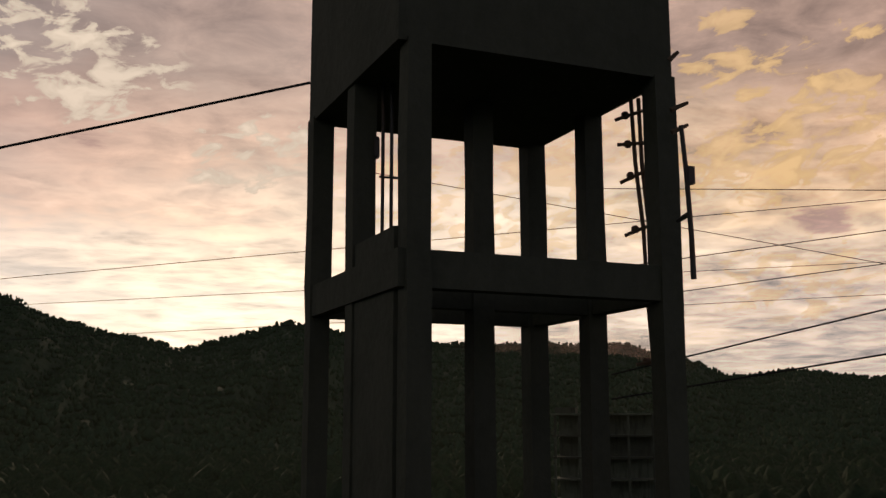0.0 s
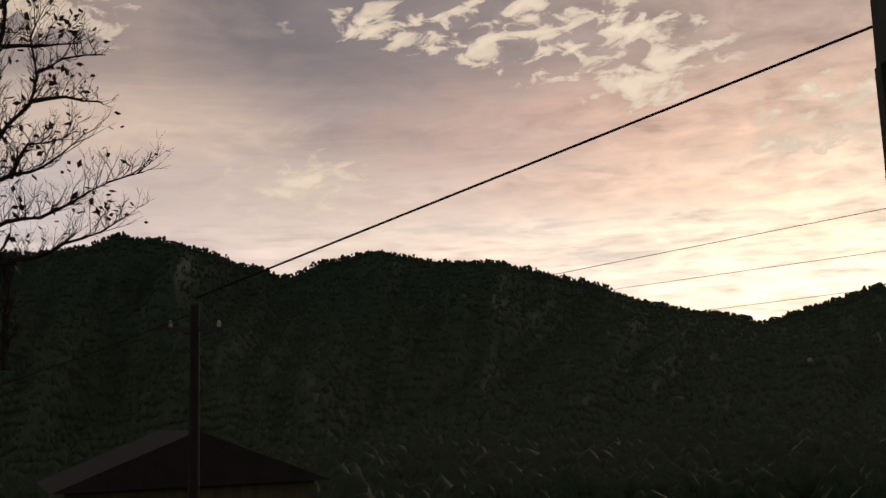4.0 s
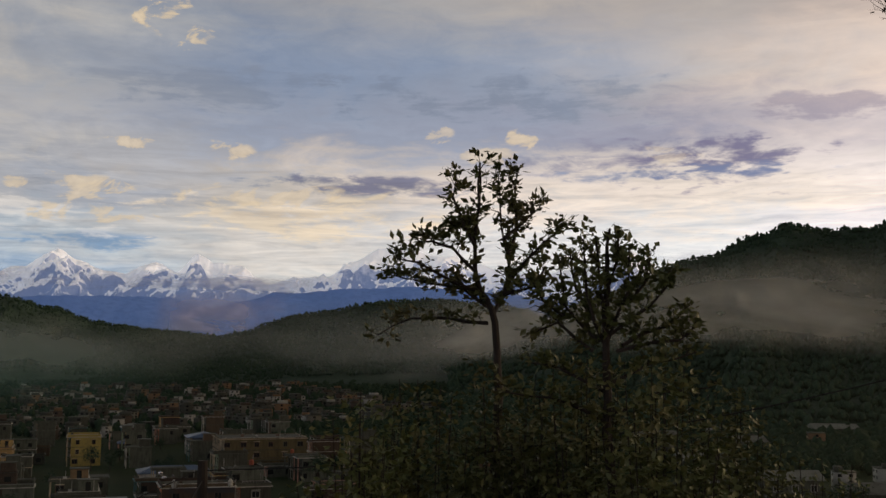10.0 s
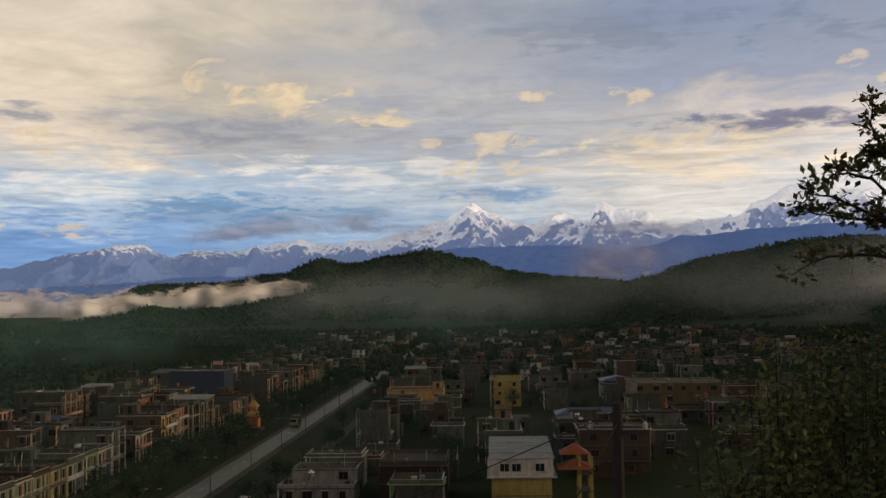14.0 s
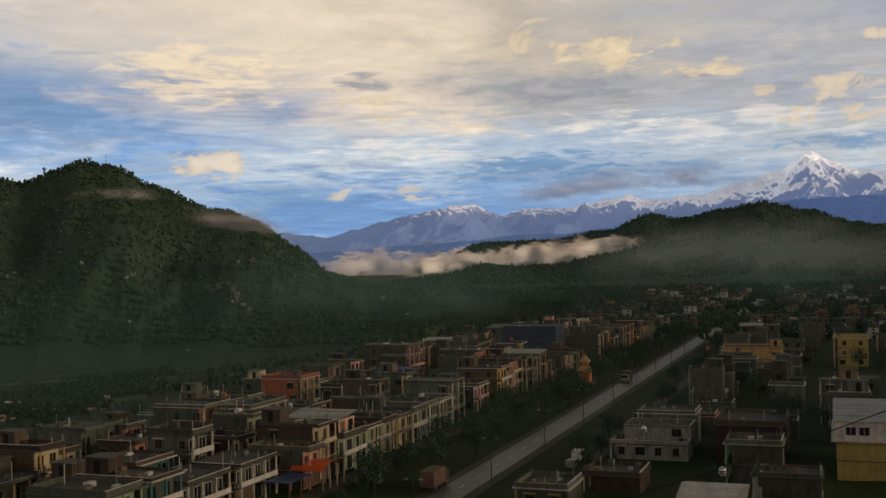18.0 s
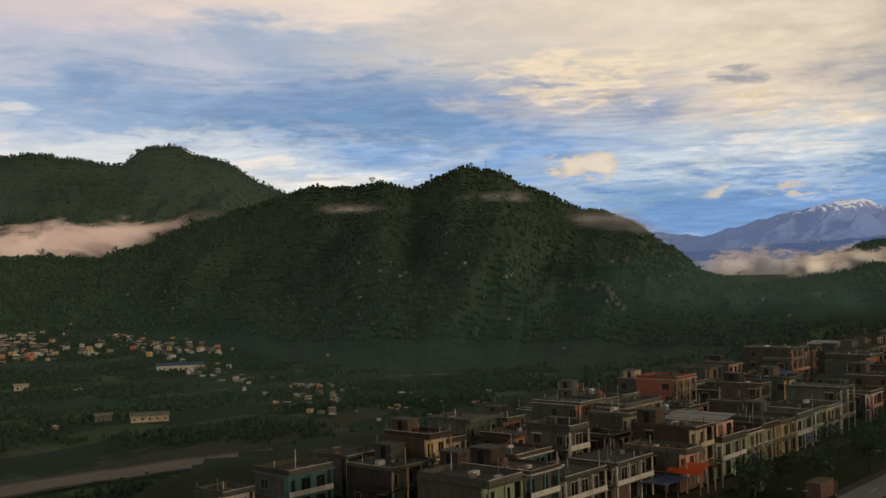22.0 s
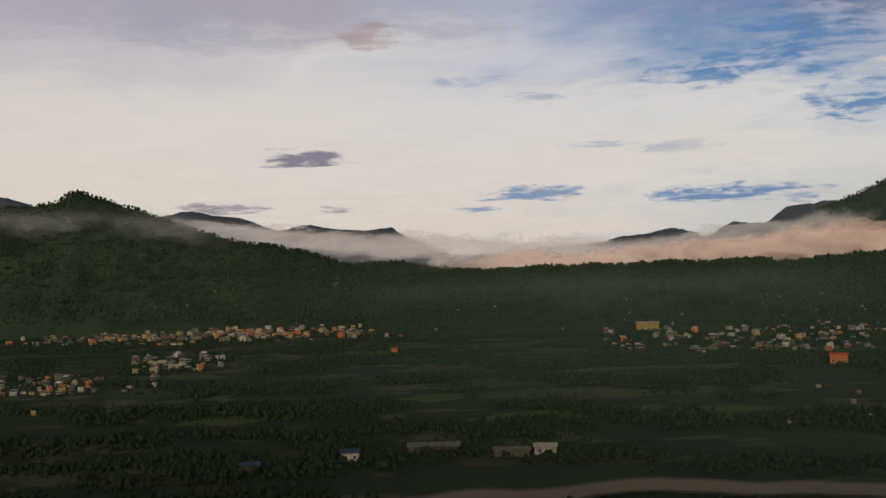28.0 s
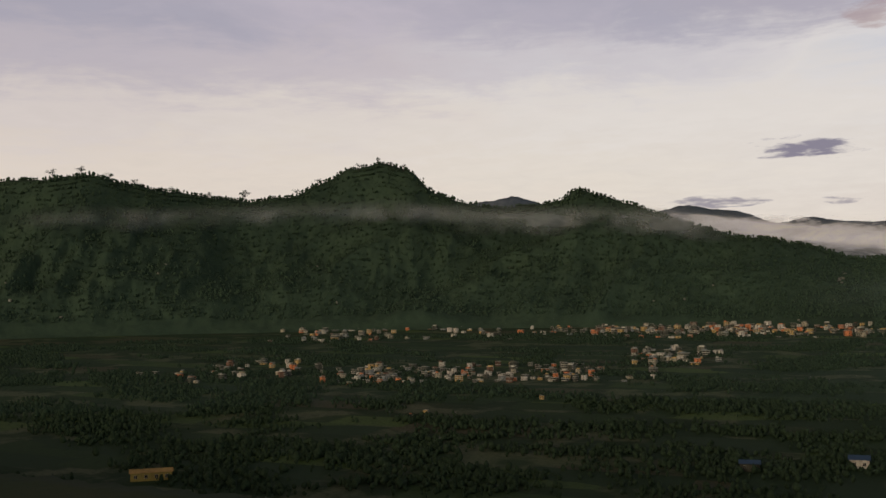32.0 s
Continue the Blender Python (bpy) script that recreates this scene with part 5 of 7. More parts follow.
    if stair and roof == "flat":
        sw, sd = min(3.2, w_ * 0.5), min(3.6, d_ * 0.5)
        sx, sy = g.uniform(0.3, w_ - sw - 0.3), (d_ - sd - 0.3 if road == "y0" else 0.3)
        part("stair_room", boxes((sx, sy, h + 0.2, sx + sw, sy + sd, h + 2.5)), g.choice((body, wall)), ob)
        part("stair_roof", boxes((sx - 0.25, sy - 0.25, h + 2.5, sx + sw + 0.25, sy + sd + 0.25, h + 2.64)), "concrete", ob)
        if full:
            part("stair_door", boxes((sx - 0.04, sy + sd / 2 - 0.5, h + 0.3, sx + 0.03, sy + sd / 2 + 0.5, h + 2.2)), "glass", ob)

    def win(face, along, z_, ww, wh, tr):
        a_, b_ = window_meshes(ww, wh, tr)
        wo = part("window", a_ if full else b_, None, ob, at=Matrix.Translation((0, (set_ if road == "y0" else -set_) if face == road else 0, 0)) @ face_pose(face, w_, d_, along, z_))
        if full:
            part("pane", b_, None, wo)

    for k in range(floors):
        zz = k * fh + 0.9
        for i in range(near_windows):
            if g.random() < 0.75:
                al = d_ * (i + 0.5 + g.uniform(-0.12, 0.12)) / near_windows
                win("x0", al, zz, g.choice((1.0, 1.3, 1.6)), 1.3, g.choice((trim, "wood", "wood", "plaster")))
                if full and g.random() < 0.5:
                    part("window_hood", boxes((-0.5, al - 0.95, zz + 1.55, 0, al + 0.95, zz + 1.64)), trim, ob)
        if no_front:
            continue
        nb = max(2, int(w_ / 2.6))
        for i in range(nb):
            al = w_ * (i + 0.5) / nb
            if k == 0 and full:
                ya = set_ if road == "y0" else d_ - set_
                part("shutter", boxes((al - 0.95, ya - 0.05, 0.1, al + 0.95, ya + 0.05, 2.35)), g.choice(("glass", "steel", "wood", "glass", "bluetin")), ob)
            else:
                win(road, al, zz - 0.8, g.choice((1.3, 1.7, 1.9)), 2.1, trim)
        if k and balcony and full:
            ye = -0.1 if road == "y0" else d_ + 0.02
            lo = g.random() < 0.55
            rm = rail or g.choice((trim, trim, "cream", "white", "concrete"))
            if lo:
                part("railing", boxes((0, ye, k * fh + 0.03, w_, ye + 0.08, k * fh + 0.8)), rm, ob)
            else:
                rb = bmesh.new()
                box(rb, 0, ye, k * fh + 0.78, w_, ye + 0.07, k * fh + 0.9)
                for i in range(int(w_ / 0.5) + 1):
                    box(rb, i * 0.5, ye + 0.01, k * fh + 0.03, i * 0.5 + 0.06, ye + 0.06, k * fh + 0.78)
                part("railing", rb, rm, ob)
        if k and full and no_front is False and g.random() < 0.35:
            e_ = g.uniform(0.7, 1.1)
            part("side_balcony", boxes((-e_, 0, k * fh - 0.1, -0.12, d_ * 0.6, k * fh + 0.03)), "concrete", ob)
            rb = bmesh.new()
            box(rb, -e_, 0, k * fh + 0.78, -e_ + 0.07, d_ * 0.6, k * fh + 0.86)
            for i in range(int(d_ * 0.6 / 0.6) + 1):
                box(rb, -e_ + 0.01, i * 0.6, k * fh + 0.03, -e_ + 0.05, i * 0.6 + 0.05, k * fh + 0.78)
            part("side_railing", rb, g.choice((trim, "white", "steel")), ob)
    if balcony and not no_front:
        nc = 2 if not full else max(2, int(w_ / 3.2) + 1)
        for i in range(nc):
            cx = 0.14 + (w_ - 0.28) * i / (nc - 1)
            ya = 0.0 if road == "y0" else d_ - 0.26
            part("porch_column", boxes((cx - 0.13, ya, -0.5, cx + 0.13, ya + 0.26, h)), trim, ob)
    return ob


def on_roof(s, v, z_, kind=0):
    """A water tank on its stand, on a roof."""
    p_ = town(s, v)
    gz = ground_at(p_.x, p_.y)
    mat = ("tank", "chrome", "rust")[kind]
    ob = thing("water_tank", ("black plastic", "shiny steel", "orange plastic")[kind] + " water tank on a rooftop stand", "water tank", town_pose(s, v, gz + z_), "roof water tanks")
    part("body", lathe([(0.5, 0.55), (0.55, 0.6), (0.55, 0.9), (0.52, 0.95), (0.55, 1.0), (0.55, 1.35), (0.5, 1.5), (0.2, 1.62), (0.18, 1.7)], 14), mat, ob)
    for cx, cy in ((-0.4, -0.4), (0.4, -0.4), (0.4, 0.4), (-0.4, 0.4)):
        part("leg", boxes((cx - 0.05, cy - 0.05, 0, cx + 0.05, cy + 0.05, 0.58)), "steel", ob)
    return ob


# houses that stand out, street by street
house(6, 22.3, 9.5, 13, 2, "plaster", "grey concrete house with a pale pink upper storey", "white", seed=1, near_windows=0)
house(7.5, 24.0, 6.5, 10.5, 1, "pink", "pale pink upper storey under a tin roof", "cream", roof="shed", z=ground_at(town(10, 28).x, town(10, 28).y) + 6.36, seed=2, balcony=False, near_windows=4, fh=2.7)
house(16, 22.5, 7, 12, 2, "green", "pale green house with cream balconies", "cream", seed=3, stair=True)
house(23.5, 22.5, 7, 12, 2, "brick", "brick house with yellow window frames", "cream", seed=4)
house(31, 22.5, 7.5, 12, 2, "cream", "cream house with arched yellow windows", "yellow", seed=5)
house(39, 22.5, 8, 12, 2, "plaster", "grey house with white and green balconies", "white", seed=6, stair=True)
house(47.5, 23, 8, 12, 2, "white", "white framed house with a long balcony", "green", seed=7)
house(56, 23, 8, 12, 2, "plaster", "unpainted concrete house with a balcony", "white", seed=8)
house(64.5, 23, 8, 12, 3, "plaster", "tall grey house with white frames", "white", seed=9)
house(84, 23.5, 8, 11, 2, "white", "white house with pink trim", "pink", seed=10, stair=True)
house(97, 21.5, 8.5, 12, 3, "ochre", "ornate yellow and orange house", "yellow", seed=11, stair=True)
house(106.5, 22.5, 6, 10, 2, "white", "small white gabled house", "white", roof="hip", top="tin", seed=12)
house(116, 24, 9, 12, 3, "orange", "orange house with dark recessed windows", "cream", seed=13)
house(15.5, 46.5, 14, 6.5, 3, "concrete", "narrow three-storey house with teal balconies", "cream", rail="teal", seed=14, near_windows=1)
house(15, 56.5, 9, 11.5, 3, "plaster", "grey house with a cream and orange upper floor", "cream", seed=15, near_windows=3)
house(31, 46.5, 9, 9, 2, "pink", "salmon house with brown balconies", "orange", seed=16)
house(42, 47, 9, 10, 2, "brick", "brown brick house with orange windows", "orange", seed=17)
house(66, 62.5, 10, 11, 3, "rust", "dark red brick house with cream frames", "cream", seed=18)
house(-3, 70, 10, 11, 2, "plaster", "bare grey plaster house with stained side wall", "plaster", seed=19, near_windows=0, fh=3.6)
house(-9, 55.3, 8, 7.5, 2, "orange", "orange house with teal doors", "teal", seed=20)
house(127, 59, 12, 14.5, 4, "plaster", "tall house with salmon pink frames", "pink", seed=21)
house(146, 44, 11, 13, 3, "plaster", "grey three-storey house with pink frames", "pink", seed=22)
house(204, 34.5, 14, 19.5, 4, "navy", "large dark blue sheet-clad hall", "navy", seed=23, near_windows=0, fh=3.3, balcony=False, stubs=False, no_front=True)
house(20.5, -68.7, 22, 10.2, 3, "yellow", "yellow house with a white top floor and tin roof", "white", roof="shed", road="y1", seed=24, near_windows=0, balcony=False, no_front=True)
house(140, -96, 11, 19, 1, "cream", "long low house under a blue roof", "white", roof="hip", top="bluetin", road="y1", seed=25, near_windows=6, balcony=False, fh=3.3, sides="white")
house(198, -42, 14, 19, 2, "ochre", "wide ochre house with big windows", "cream", road="y1", seed=26, near_windows=3, stair=True, fh=3.3, sides="ochre")
house(207, -68.5, 11, 10.5, 3, "yellow", "square yellow house with cream frames", "cream", road="y1", seed=27, near_windows=2)
house(31, -33.5, 9, 14, 1, "white", "white two-storey house with dark doors", "white", road="y1", seed=28, near_windows=4, sides="offwhite", fh=2.7, stubs=True)
house(35, -33.5, 8, 12, 1, "white", "white upper storey set back on a terrace", "white", road="y1", seed=128, near_windows=3, sides="offwhite", fh=2.5, z=ground_at(town(38, -28).x, town(38, -28).y) + 2.9, balcony=False)
house(-9, -56.5, 7, 9, 2, "plaster", "dark house with a white roof balustrade", "white", road="y1", seed=129, near_windows=0, fh=2.9)
house(2, -30, 9, 9, 1, "ochre", "low yellow house with a walled terrace", "cream", road="y1", seed=130, near_windows=0, fh=2.6)
house(160, -127, 18, 26, 3, "cream", "wide cream building with open galleries", "cream", road="y1", seed=29, near_windows=6, sides="olive")
house(222, -110, 12, 12, 2, "navy", "house under a dark blue hipped roof", "white", roof="hip", top="bluetin", road="y1", seed=30)
house(-20, -47, 6, 8, 1, "plaster", "low house under a white sheet roof", "white", roof="shed", top="white", road="y1", seed=31, near_windows=0, fh=4.6)
house(34, -50, 16, 12, 2, "brick", "long bare brick building", "concrete", road="y1", seed=32, near_windows=0, balcony=False)
house(46, -33, 9, 11, 2, "plaster", "grey walled house with a terrace", "white", road="y1", seed=33, near_windows=1)
house(52, -90, 11, 14, 3, "brick", "bare brick block under construction", "concrete", road="y1", seed=34, near_windows=2, balcony=False)
house(-12, -22, 9, 8, 1, "ochre", "low house with a yellow roof wall", "yellow", road="y1", seed=35)
house(-22, 26, 11, 9, 2, "brick", "dark brick house with a veranda", "white", seed=36)
house(-36, 26, 11, 9, 2, "plaster", "grey house with a white railing", "white", seed=37)
house(-26, 42, 10, 9, 2, "teal", "grey house with turquoise front and cluttered roof", "teal", seed=38)
house(-44, 52, 10, 10, 2, "plaster", "concrete house with a cluttered roof", "cream", seed=39, stair=True)
house(-56, 62, 9, 8, 2, "teal", "small house with teal walls", "teal", seed=40)
house(-62, 70, 6, 7, 1, "white", "small white house at the terrace edge", "white", seed=41, fh=3.4)
house(-46.7, 72.2, 3, 3, 1, "rust", "small house with a red roof", "white", roof="hip", seed=42)
house(-40, 66, 9, 9, 2, "plaster", "grey house with pipe stubs on the roof", "white", seed=43)
house(-24, 62, 10, 9, 2, "brick", "brick house behind the orange one", "cream", seed=44)

# the rest of the streets
names = ["plain concrete house with a flat roof", "narrow street house with painted trim", "weathered house with balconies", "unfinished brick and concrete house"]


def free(s, v, w_, d_):
    return all(s + w_ < a_ or s > b_ or v + d_ < c_ or v > e_ for a_, b_, c_, e_ in HOUSE_SPOTS)


g = random.Random(5)
for v0, d0, s_from, s_to, chance in ((22.5, 12, -58, 330, 0.97), (40, 10, -40, 330, 0.75), (54, 11, -40, 330, 0.7), (69, 11, 8, 330, 0.75), (83, 9, 10, 180, 0.35),
                                     (-34, 9, 44, 330, 0.7), (-50, 9, 14, 330, 0.5), (-66, 8, 48, 330, 0.45), (-84, 9, 60, 330, 0.45), (-102, 9, 70, 330, 0.45), (-122, 9, 80, 330, 0.4), (-144, 10, 110, 330, 0.4)):
    s = s_from
    while s < s_to:
        w_ = g.uniform(5.0, 8.2)
        fl = g.choice((1, 2, 2, 2, 3, 3) if v0 > 0 else (1, 1, 2, 2, 2, 3))
        if g.random() < chance and free(s, v0, w_, d0):
            wall = g.choice(("plaster", "plaster", "plaster", "brick", "brick", "concrete", "houses", "cream", "orange", "pink", "green") if v0 > 0 else ("plaster", "plaster", "brick", "brick", "concrete", "concrete", "houses", "plaster"))
            trim = g.choice(("white", "cream", "plaster", "white", "pink", "ochre", "teal", "plaster", "green"))
            near = s < 88
            rf = "flat" if g.random() < 0.9 or near else g.choice(("shed", "hip"))
            house(round(s, 1), v0 + (g.uniform(-0.6, 0.6) if v0 > 0 else g.uniform(-3.5, 3.5)), round(w_, 1), d0 * g.uniform(0.85, 1.0), fl, wall, g.choice(names), trim, rf, "y0" if v0 > 0 else "y1", near,
                  top=g.choice(("tin", "bluetin", "tin", "brick")) if rf == "hip" else None, stubs=g.random() < 0.4, near_windows=g.choice((0, 1, 2)) if near else g.choice((0, 2)), seed=int(s), stair=g.random() < 0.35)
            if rf == "flat" and g.random() < (0.35 if near else 0.15):
                on_roof(s + w_ * 0.6, v0 + d0 * 0.5, fl * 3.1 + 0.16, g.choice((0, 0, 1, 0, 2)))
        s += w_ + g.choice((0.15, 0.2, 0.4, 2.5 if v0 > 0 else 7.0)) + (g.uniform(0, 4) if v0 < 0 else 0)

# ---------------------------------------------------------------- trees of the town and the plain
def small_tree(seed, h, r_, n_leaves, leaf_mat="foliage"):
    """Trunk and limbs with a ragged crown of leaf sprays; returns the two meshes."""
    g_ = random.Random(seed)
    wood, tips = bmesh.new(), []
    tube(wood, [(0, 0, -0.3), (0.05, 0.03, h * 0.25), (0.0, 0.1, h * 0.45)], 0.16, 0.1, 7, False)
    for k in range(6):
        a_ = k * 1.05 + g_.uniform(-0.3, 0.3)
        top = Vector((math.cos(a_) * r_ * g_.uniform(0.35, 0.8), math.sin(a_) * r_ * g_.uniform(0.35, 0.8), h * g_.uniform(0.55, 0.92)))
        tube(wood, [(0, 0.05, h * g_.uniform(0.25, 0.42)), top * 0.55 + Vector((0, 0, h * 0.2)), top], 0.07, 0.025, 5, False)
        tips.append(top)
    tips.append(Vector((0, 0, h * 0.95)))
    leaves = bmesh.new()
    for _ in range(n_leaves):
        t_ = g_.choice(tips)
        off = Vector((g_.gauss(0, 1), g_.gauss(0, 1), g_.gauss(0, 0.8))) * r_ * 0.3
        leaf_shape(leaves, t_ + off, off.normalized() if off.length else Vector((0, 0, 1)), g_.uniform(0.35, 0.7), g_)
    return finish("trunk", wood, M["bark"]), finish("crown", leaves, M[leaf_mat])


TREES = [small_tree(200 + i, h_, r_, n_) for i, (h_, r_, n_) in enumerate(((5.5, 2.2, 420), (6.8, 2.6, 520), (4.2, 1.7, 300), (7.5, 2.4, 520)))]


def plant(p_, k, scale, label="dark leafy street tree"):
    ob = thing("tree", label, "tree", pose(p_.x, p_.y, ground_at(p_.x, p_.y), 0, 0, k * 77) @ Matrix.Scale(scale, 4), "street trees")
    part("trunk", TREES[k % 4][0], None, ob)
    part("crown", TREES[k % 4][1], None, ob)


g = random.Random(17)
n_trees = 0
for k in range(420):
    s = g.uniform(-70, 330)
    v = g.choice((g.uniform(4, 15), g.uniform(3, 15), g.uniform(-20, -14), g.uniform(3, 15), g.uniform(-150, -20), g.uniform(-110, -20), g.uniform(84, 100)))
    if free(s - 1.5, v - 1.5, 3, 3) and n_trees < 215 and not (v > 84 and s < -20):
        plant(town(s, v), k, g.uniform(0.7, 1.35) * (0.85 if v > 3 else 0.8))
        n_trees += 1


def blob_trees(name, label, pts, size, seed):
    """Many distant tree crowns in one mesh, each with an uneven outline."""
    P = np.array([[p_[0], p_[1], p_[2]] for p_ in pts])
    X_, Y_, Z_ = (np.repeat(P[:, i][None], 45, 0) for i in range(3))
    return tree_clumps(name, label, X_, Y_, Z_, len(pts) * 7, size, seed, 0.0, mat="grove", spread=2.6)


def scatter(n_, a0, a1, r0, r1, seed, keep=lambda x_, y_: True):
    g_ = random.Random(seed)
    out = []
    while len(out) < n_:
        a_, r_ = g_.uniform(a0, a1), math.sqrt(g_.uniform(r0 ** 2, r1 ** 2))
        p_ = bearing(a_, r_)
        if keep(p_.x, p_.y):
            out.append((p_.x, p_.y, ground_at(p_.x, p_.y)))
    return out


def town_sv(x_, y_):
    dx, dy = x_ - TOWN_O.x, y_ - TOWN_O.y
    return dx * TOWN_U.x + dy * TOWN_U.y, dx * TOWN_V.x + dy * TOWN_V.y


def off_road(x_, y_):
    s_, v_ = town_sv(x_, y_)
    if -8 < v_ < 5:
        return False
    return not (-60 < s_ < 330 and -150 < v_ < 84)


def hedgerow(x_, y_):
    """Trees on the plain gather in lines and groves, and keep off the river."""
    r_ = math.hypot(x_, y_)
    a_ = math.degrees(math.atan2(-x_, y_)) % 360
    return off_road(x_, y_) and abs(r_ - river_r(a_)) > 22 and value_noise(np.array([x_ / 60.0]), np.array([y_ / 34.0]), 3)[0] + 0.5 * value_noise(np.array([x_ / 17.0]), np.array([y_ / 12.0]), 8)[0] > 0.15


def river_r(a_):
    return float(np.interp(a_, RIVER_A, RIVER_R))


def reach(a_, e_, r_=600.0):
    """How far away the ground lies under a line of sight e_ degrees below the level."""
    for _ in range(25):
        p_ = bearing(a_, r_)
        r_ = 0.5 * r_ + 0.5 * min(1600.0, max(120.0, (EYE_Z - ground_at(p_.x, p_.y)) / math.tan(radians(-e_))))
    return r_


RIVER_A = [140, 146, 150, 155, 162, 168, 173, 178, 186, 200, 230, 262]
RIVER_R = [540, 512, 496, 478] + [reach(a_, e_) for a_, e_ in zip(RIVER_A[4:], ( -10.0, -10.4, -10.7, -10.85, -11.0, -12.0, -13.5, -14.0))]
blob_trees("plain_trees", "dark groves and hedgerows on the river plain", scatter(9000, 138, 250, 330, 1300, 1, hedgerow), 2.6, 41)
blob_trees("plain_trees", "dark trees between the far houses", scatter(3600, 60, 137, 480, 1400, 2, off_road), 3.6, 42)
blob_trees("plain_trees", "dark trees on the slope below the wooded hill", scatter(2600, 30, 95, 280, 560, 3, off_road), 3.2, 43)
for k, p_ in enumerate(scatter(60, 32, 93, 70, 300, 33, off_road)):
    plant(Vector(p_), k, 0.6 + 0.5 * (k % 5) / 5)
blob_trees("plain_trees", "dark trees behind the water tower", scatter(4200, -45, 40, 150, 560, 4), 4.0, 44)

# the river and its sand
A_ = np.arange(143, 262, 0.4)
RC = np.array([river_r(a_) for a_ in A_]) + fractal(A_ / 5, A_ * 0, 3, 77) * 4


def band(name, inner, outer, lift, mat, label, category):
    off = np.linspace(-inner, outer, 7)
    R_ = RC[:, None] + off[None]
    X_, Y_ = -R_ * np.sin(np.radians(A_))[:, None], R_ * np.cos(np.radians(A_))[:, None]
    tagged(new(name, grid_mesh(name, X_, Y_, ground_z(X_, Y_) + lift, M[mat])), label, category, kind="structure")


band("river_bank", 12, 15, 1.0, "sand", "pale sand along the river", "river bank")
band("water", 10, 9, 1.4, "water", "muddy brown river water", "water")


# ---------------------------------------------------------------- far houses
def far_house(seed):
    """A small house seen from far: walls, slab roof, window and door openings."""
    g_ = random.Random(seed)
    bm_ = bmesh.new()
    w_, d_, fl = g_.uniform(7, 11), g_.uniform(6, 9), g_.choice((1, 2, 2, 3))
    h = fl * 3.0
    box(bm_, -w_ / 2, -d_ / 2, -1.5, w_ / 2, d_ / 2, h, 0)
    box(bm_, -w_ / 2 - 0.4, -d_ / 2 - 0.4, h, w_ / 2 + 0.4, d_ / 2 + 0.4, h + 0.2, 1)
    if g_.random() < 0.5:
        box(bm_, -w_ / 2 + 0.3, -d_ / 2 + 0.3, h + 0.2, w_ / 2 - g_.uniform(3, 5), d_ / 2 - 2, h + 2.4, 0)
    for k in range(fl):
        n_ = g_.choice((2, 3))
        for i in range(n_):
            x_ = -w_ / 2 + w_ * (i + 0.5) / n_
            for s_ in (-1, 1):
                box(bm_, x_ - 0.65, s_ * d_ / 2 - 0.06, k * 3 + 0.9, x_ + 0.65, s_ * d_ / 2 + 0.06, k * 3 + 2.3, 2)
        for s_ in (-1, 1):
            box(bm_, s_ * w_ / 2 - 0.06, -0.7, k * 3 + 0.9, s_ * w_ / 2 + 0.06, 0.7, k * 3 + 2.3, 2)
        if k and g_.random() < 0.6:
            box(bm_, -w_ / 2, -d_ / 2 - 1.0, k * 3 - 0.1, w_ / 2, -d_ / 2, k * 3 + 0.7, 1)
    return bm_


def island_paint(name, hues):
    """Paint that differs from house to house inside one mesh."""
    mat = bpy.data.materials.new(name)
    mat.use_nodes = True
    n = Nodes(mat.node_tree)
    ramp = n.add("ShaderNodeValToRGB")
    ramp.color_ramp.interpolation = "CONSTANT"
    while len(ramp.color_ramp.elements) < len(hues):
        ramp.color_ramp.elements.new(0.5)
    for i, h in enumerate(hues):
        ramp.color_ramp.elements[i].position, ramp.color_ramp.elements[i].color = i / len(hues), (*h, 1)
    n.link(n.add("ShaderNodeNewGeometry").outputs["Random Per Island"], ramp.inputs[0])
    p = n.add("ShaderNodeBsdfPrincipled")
    n.link(ramp.outputs[0], p.inputs["Base Color"])
    p.inputs["Roughness"].default_value = 0.85
    n.link(p.outputs[0], n.add("ShaderNodeOutputMaterial").inputs[0])
    return mat


def house_arrays(count=24):
    """Corner and face arrays of some far houses, to be set out many times."""
    out = []
    for i in range(count):
        b2 = far_house(300 + i)
        b2.verts.index_update()
        out.append((np.array([v_.co[:] for v_ in b2.verts]), np.array([[v_.index for v_ in f.verts] for f in b2.faces]), np.array([f.material_index for f in b2.faces])))
        b2.free()
    return out


HOUSES = house_arrays()


def settlement(name, label, spots, mats):
    """One mesh of many far houses. Spots: x, y, z, turn, scale."""
    V, F, S, base = [], [], [], 0
    for k, (x_, y_, z_, turn, sc) in enumerate(spots):
        v_, f_, m_ = HOUSES[(k * 7) % len(HOUSES)]
        ca, sa_ = math.cos(radians(turn)) * sc, math.sin(radians(turn)) * sc
        V.append(np.stack([x_ + v_[:, 0] * ca - v_[:, 1] * sa_, y_ + v_[:, 0] * sa_ + v_[:, 1] * ca, z_ + v_[:, 2] * sc * 0.78], -1))
        F.append(f_ + base)
        S.append(m_)
        base += len(v_)
    me = tri_mesh(name, np.concatenate(V), np.concatenate(F), mats[0])
    for m_ in mats[1:]:
        me.materials.append(m_)
    me.polygons.foreach_set("material_index", np.concatenate(S).astype(np.int32))
    return tagged(new(name, me), label, "houses", kind="stuff")


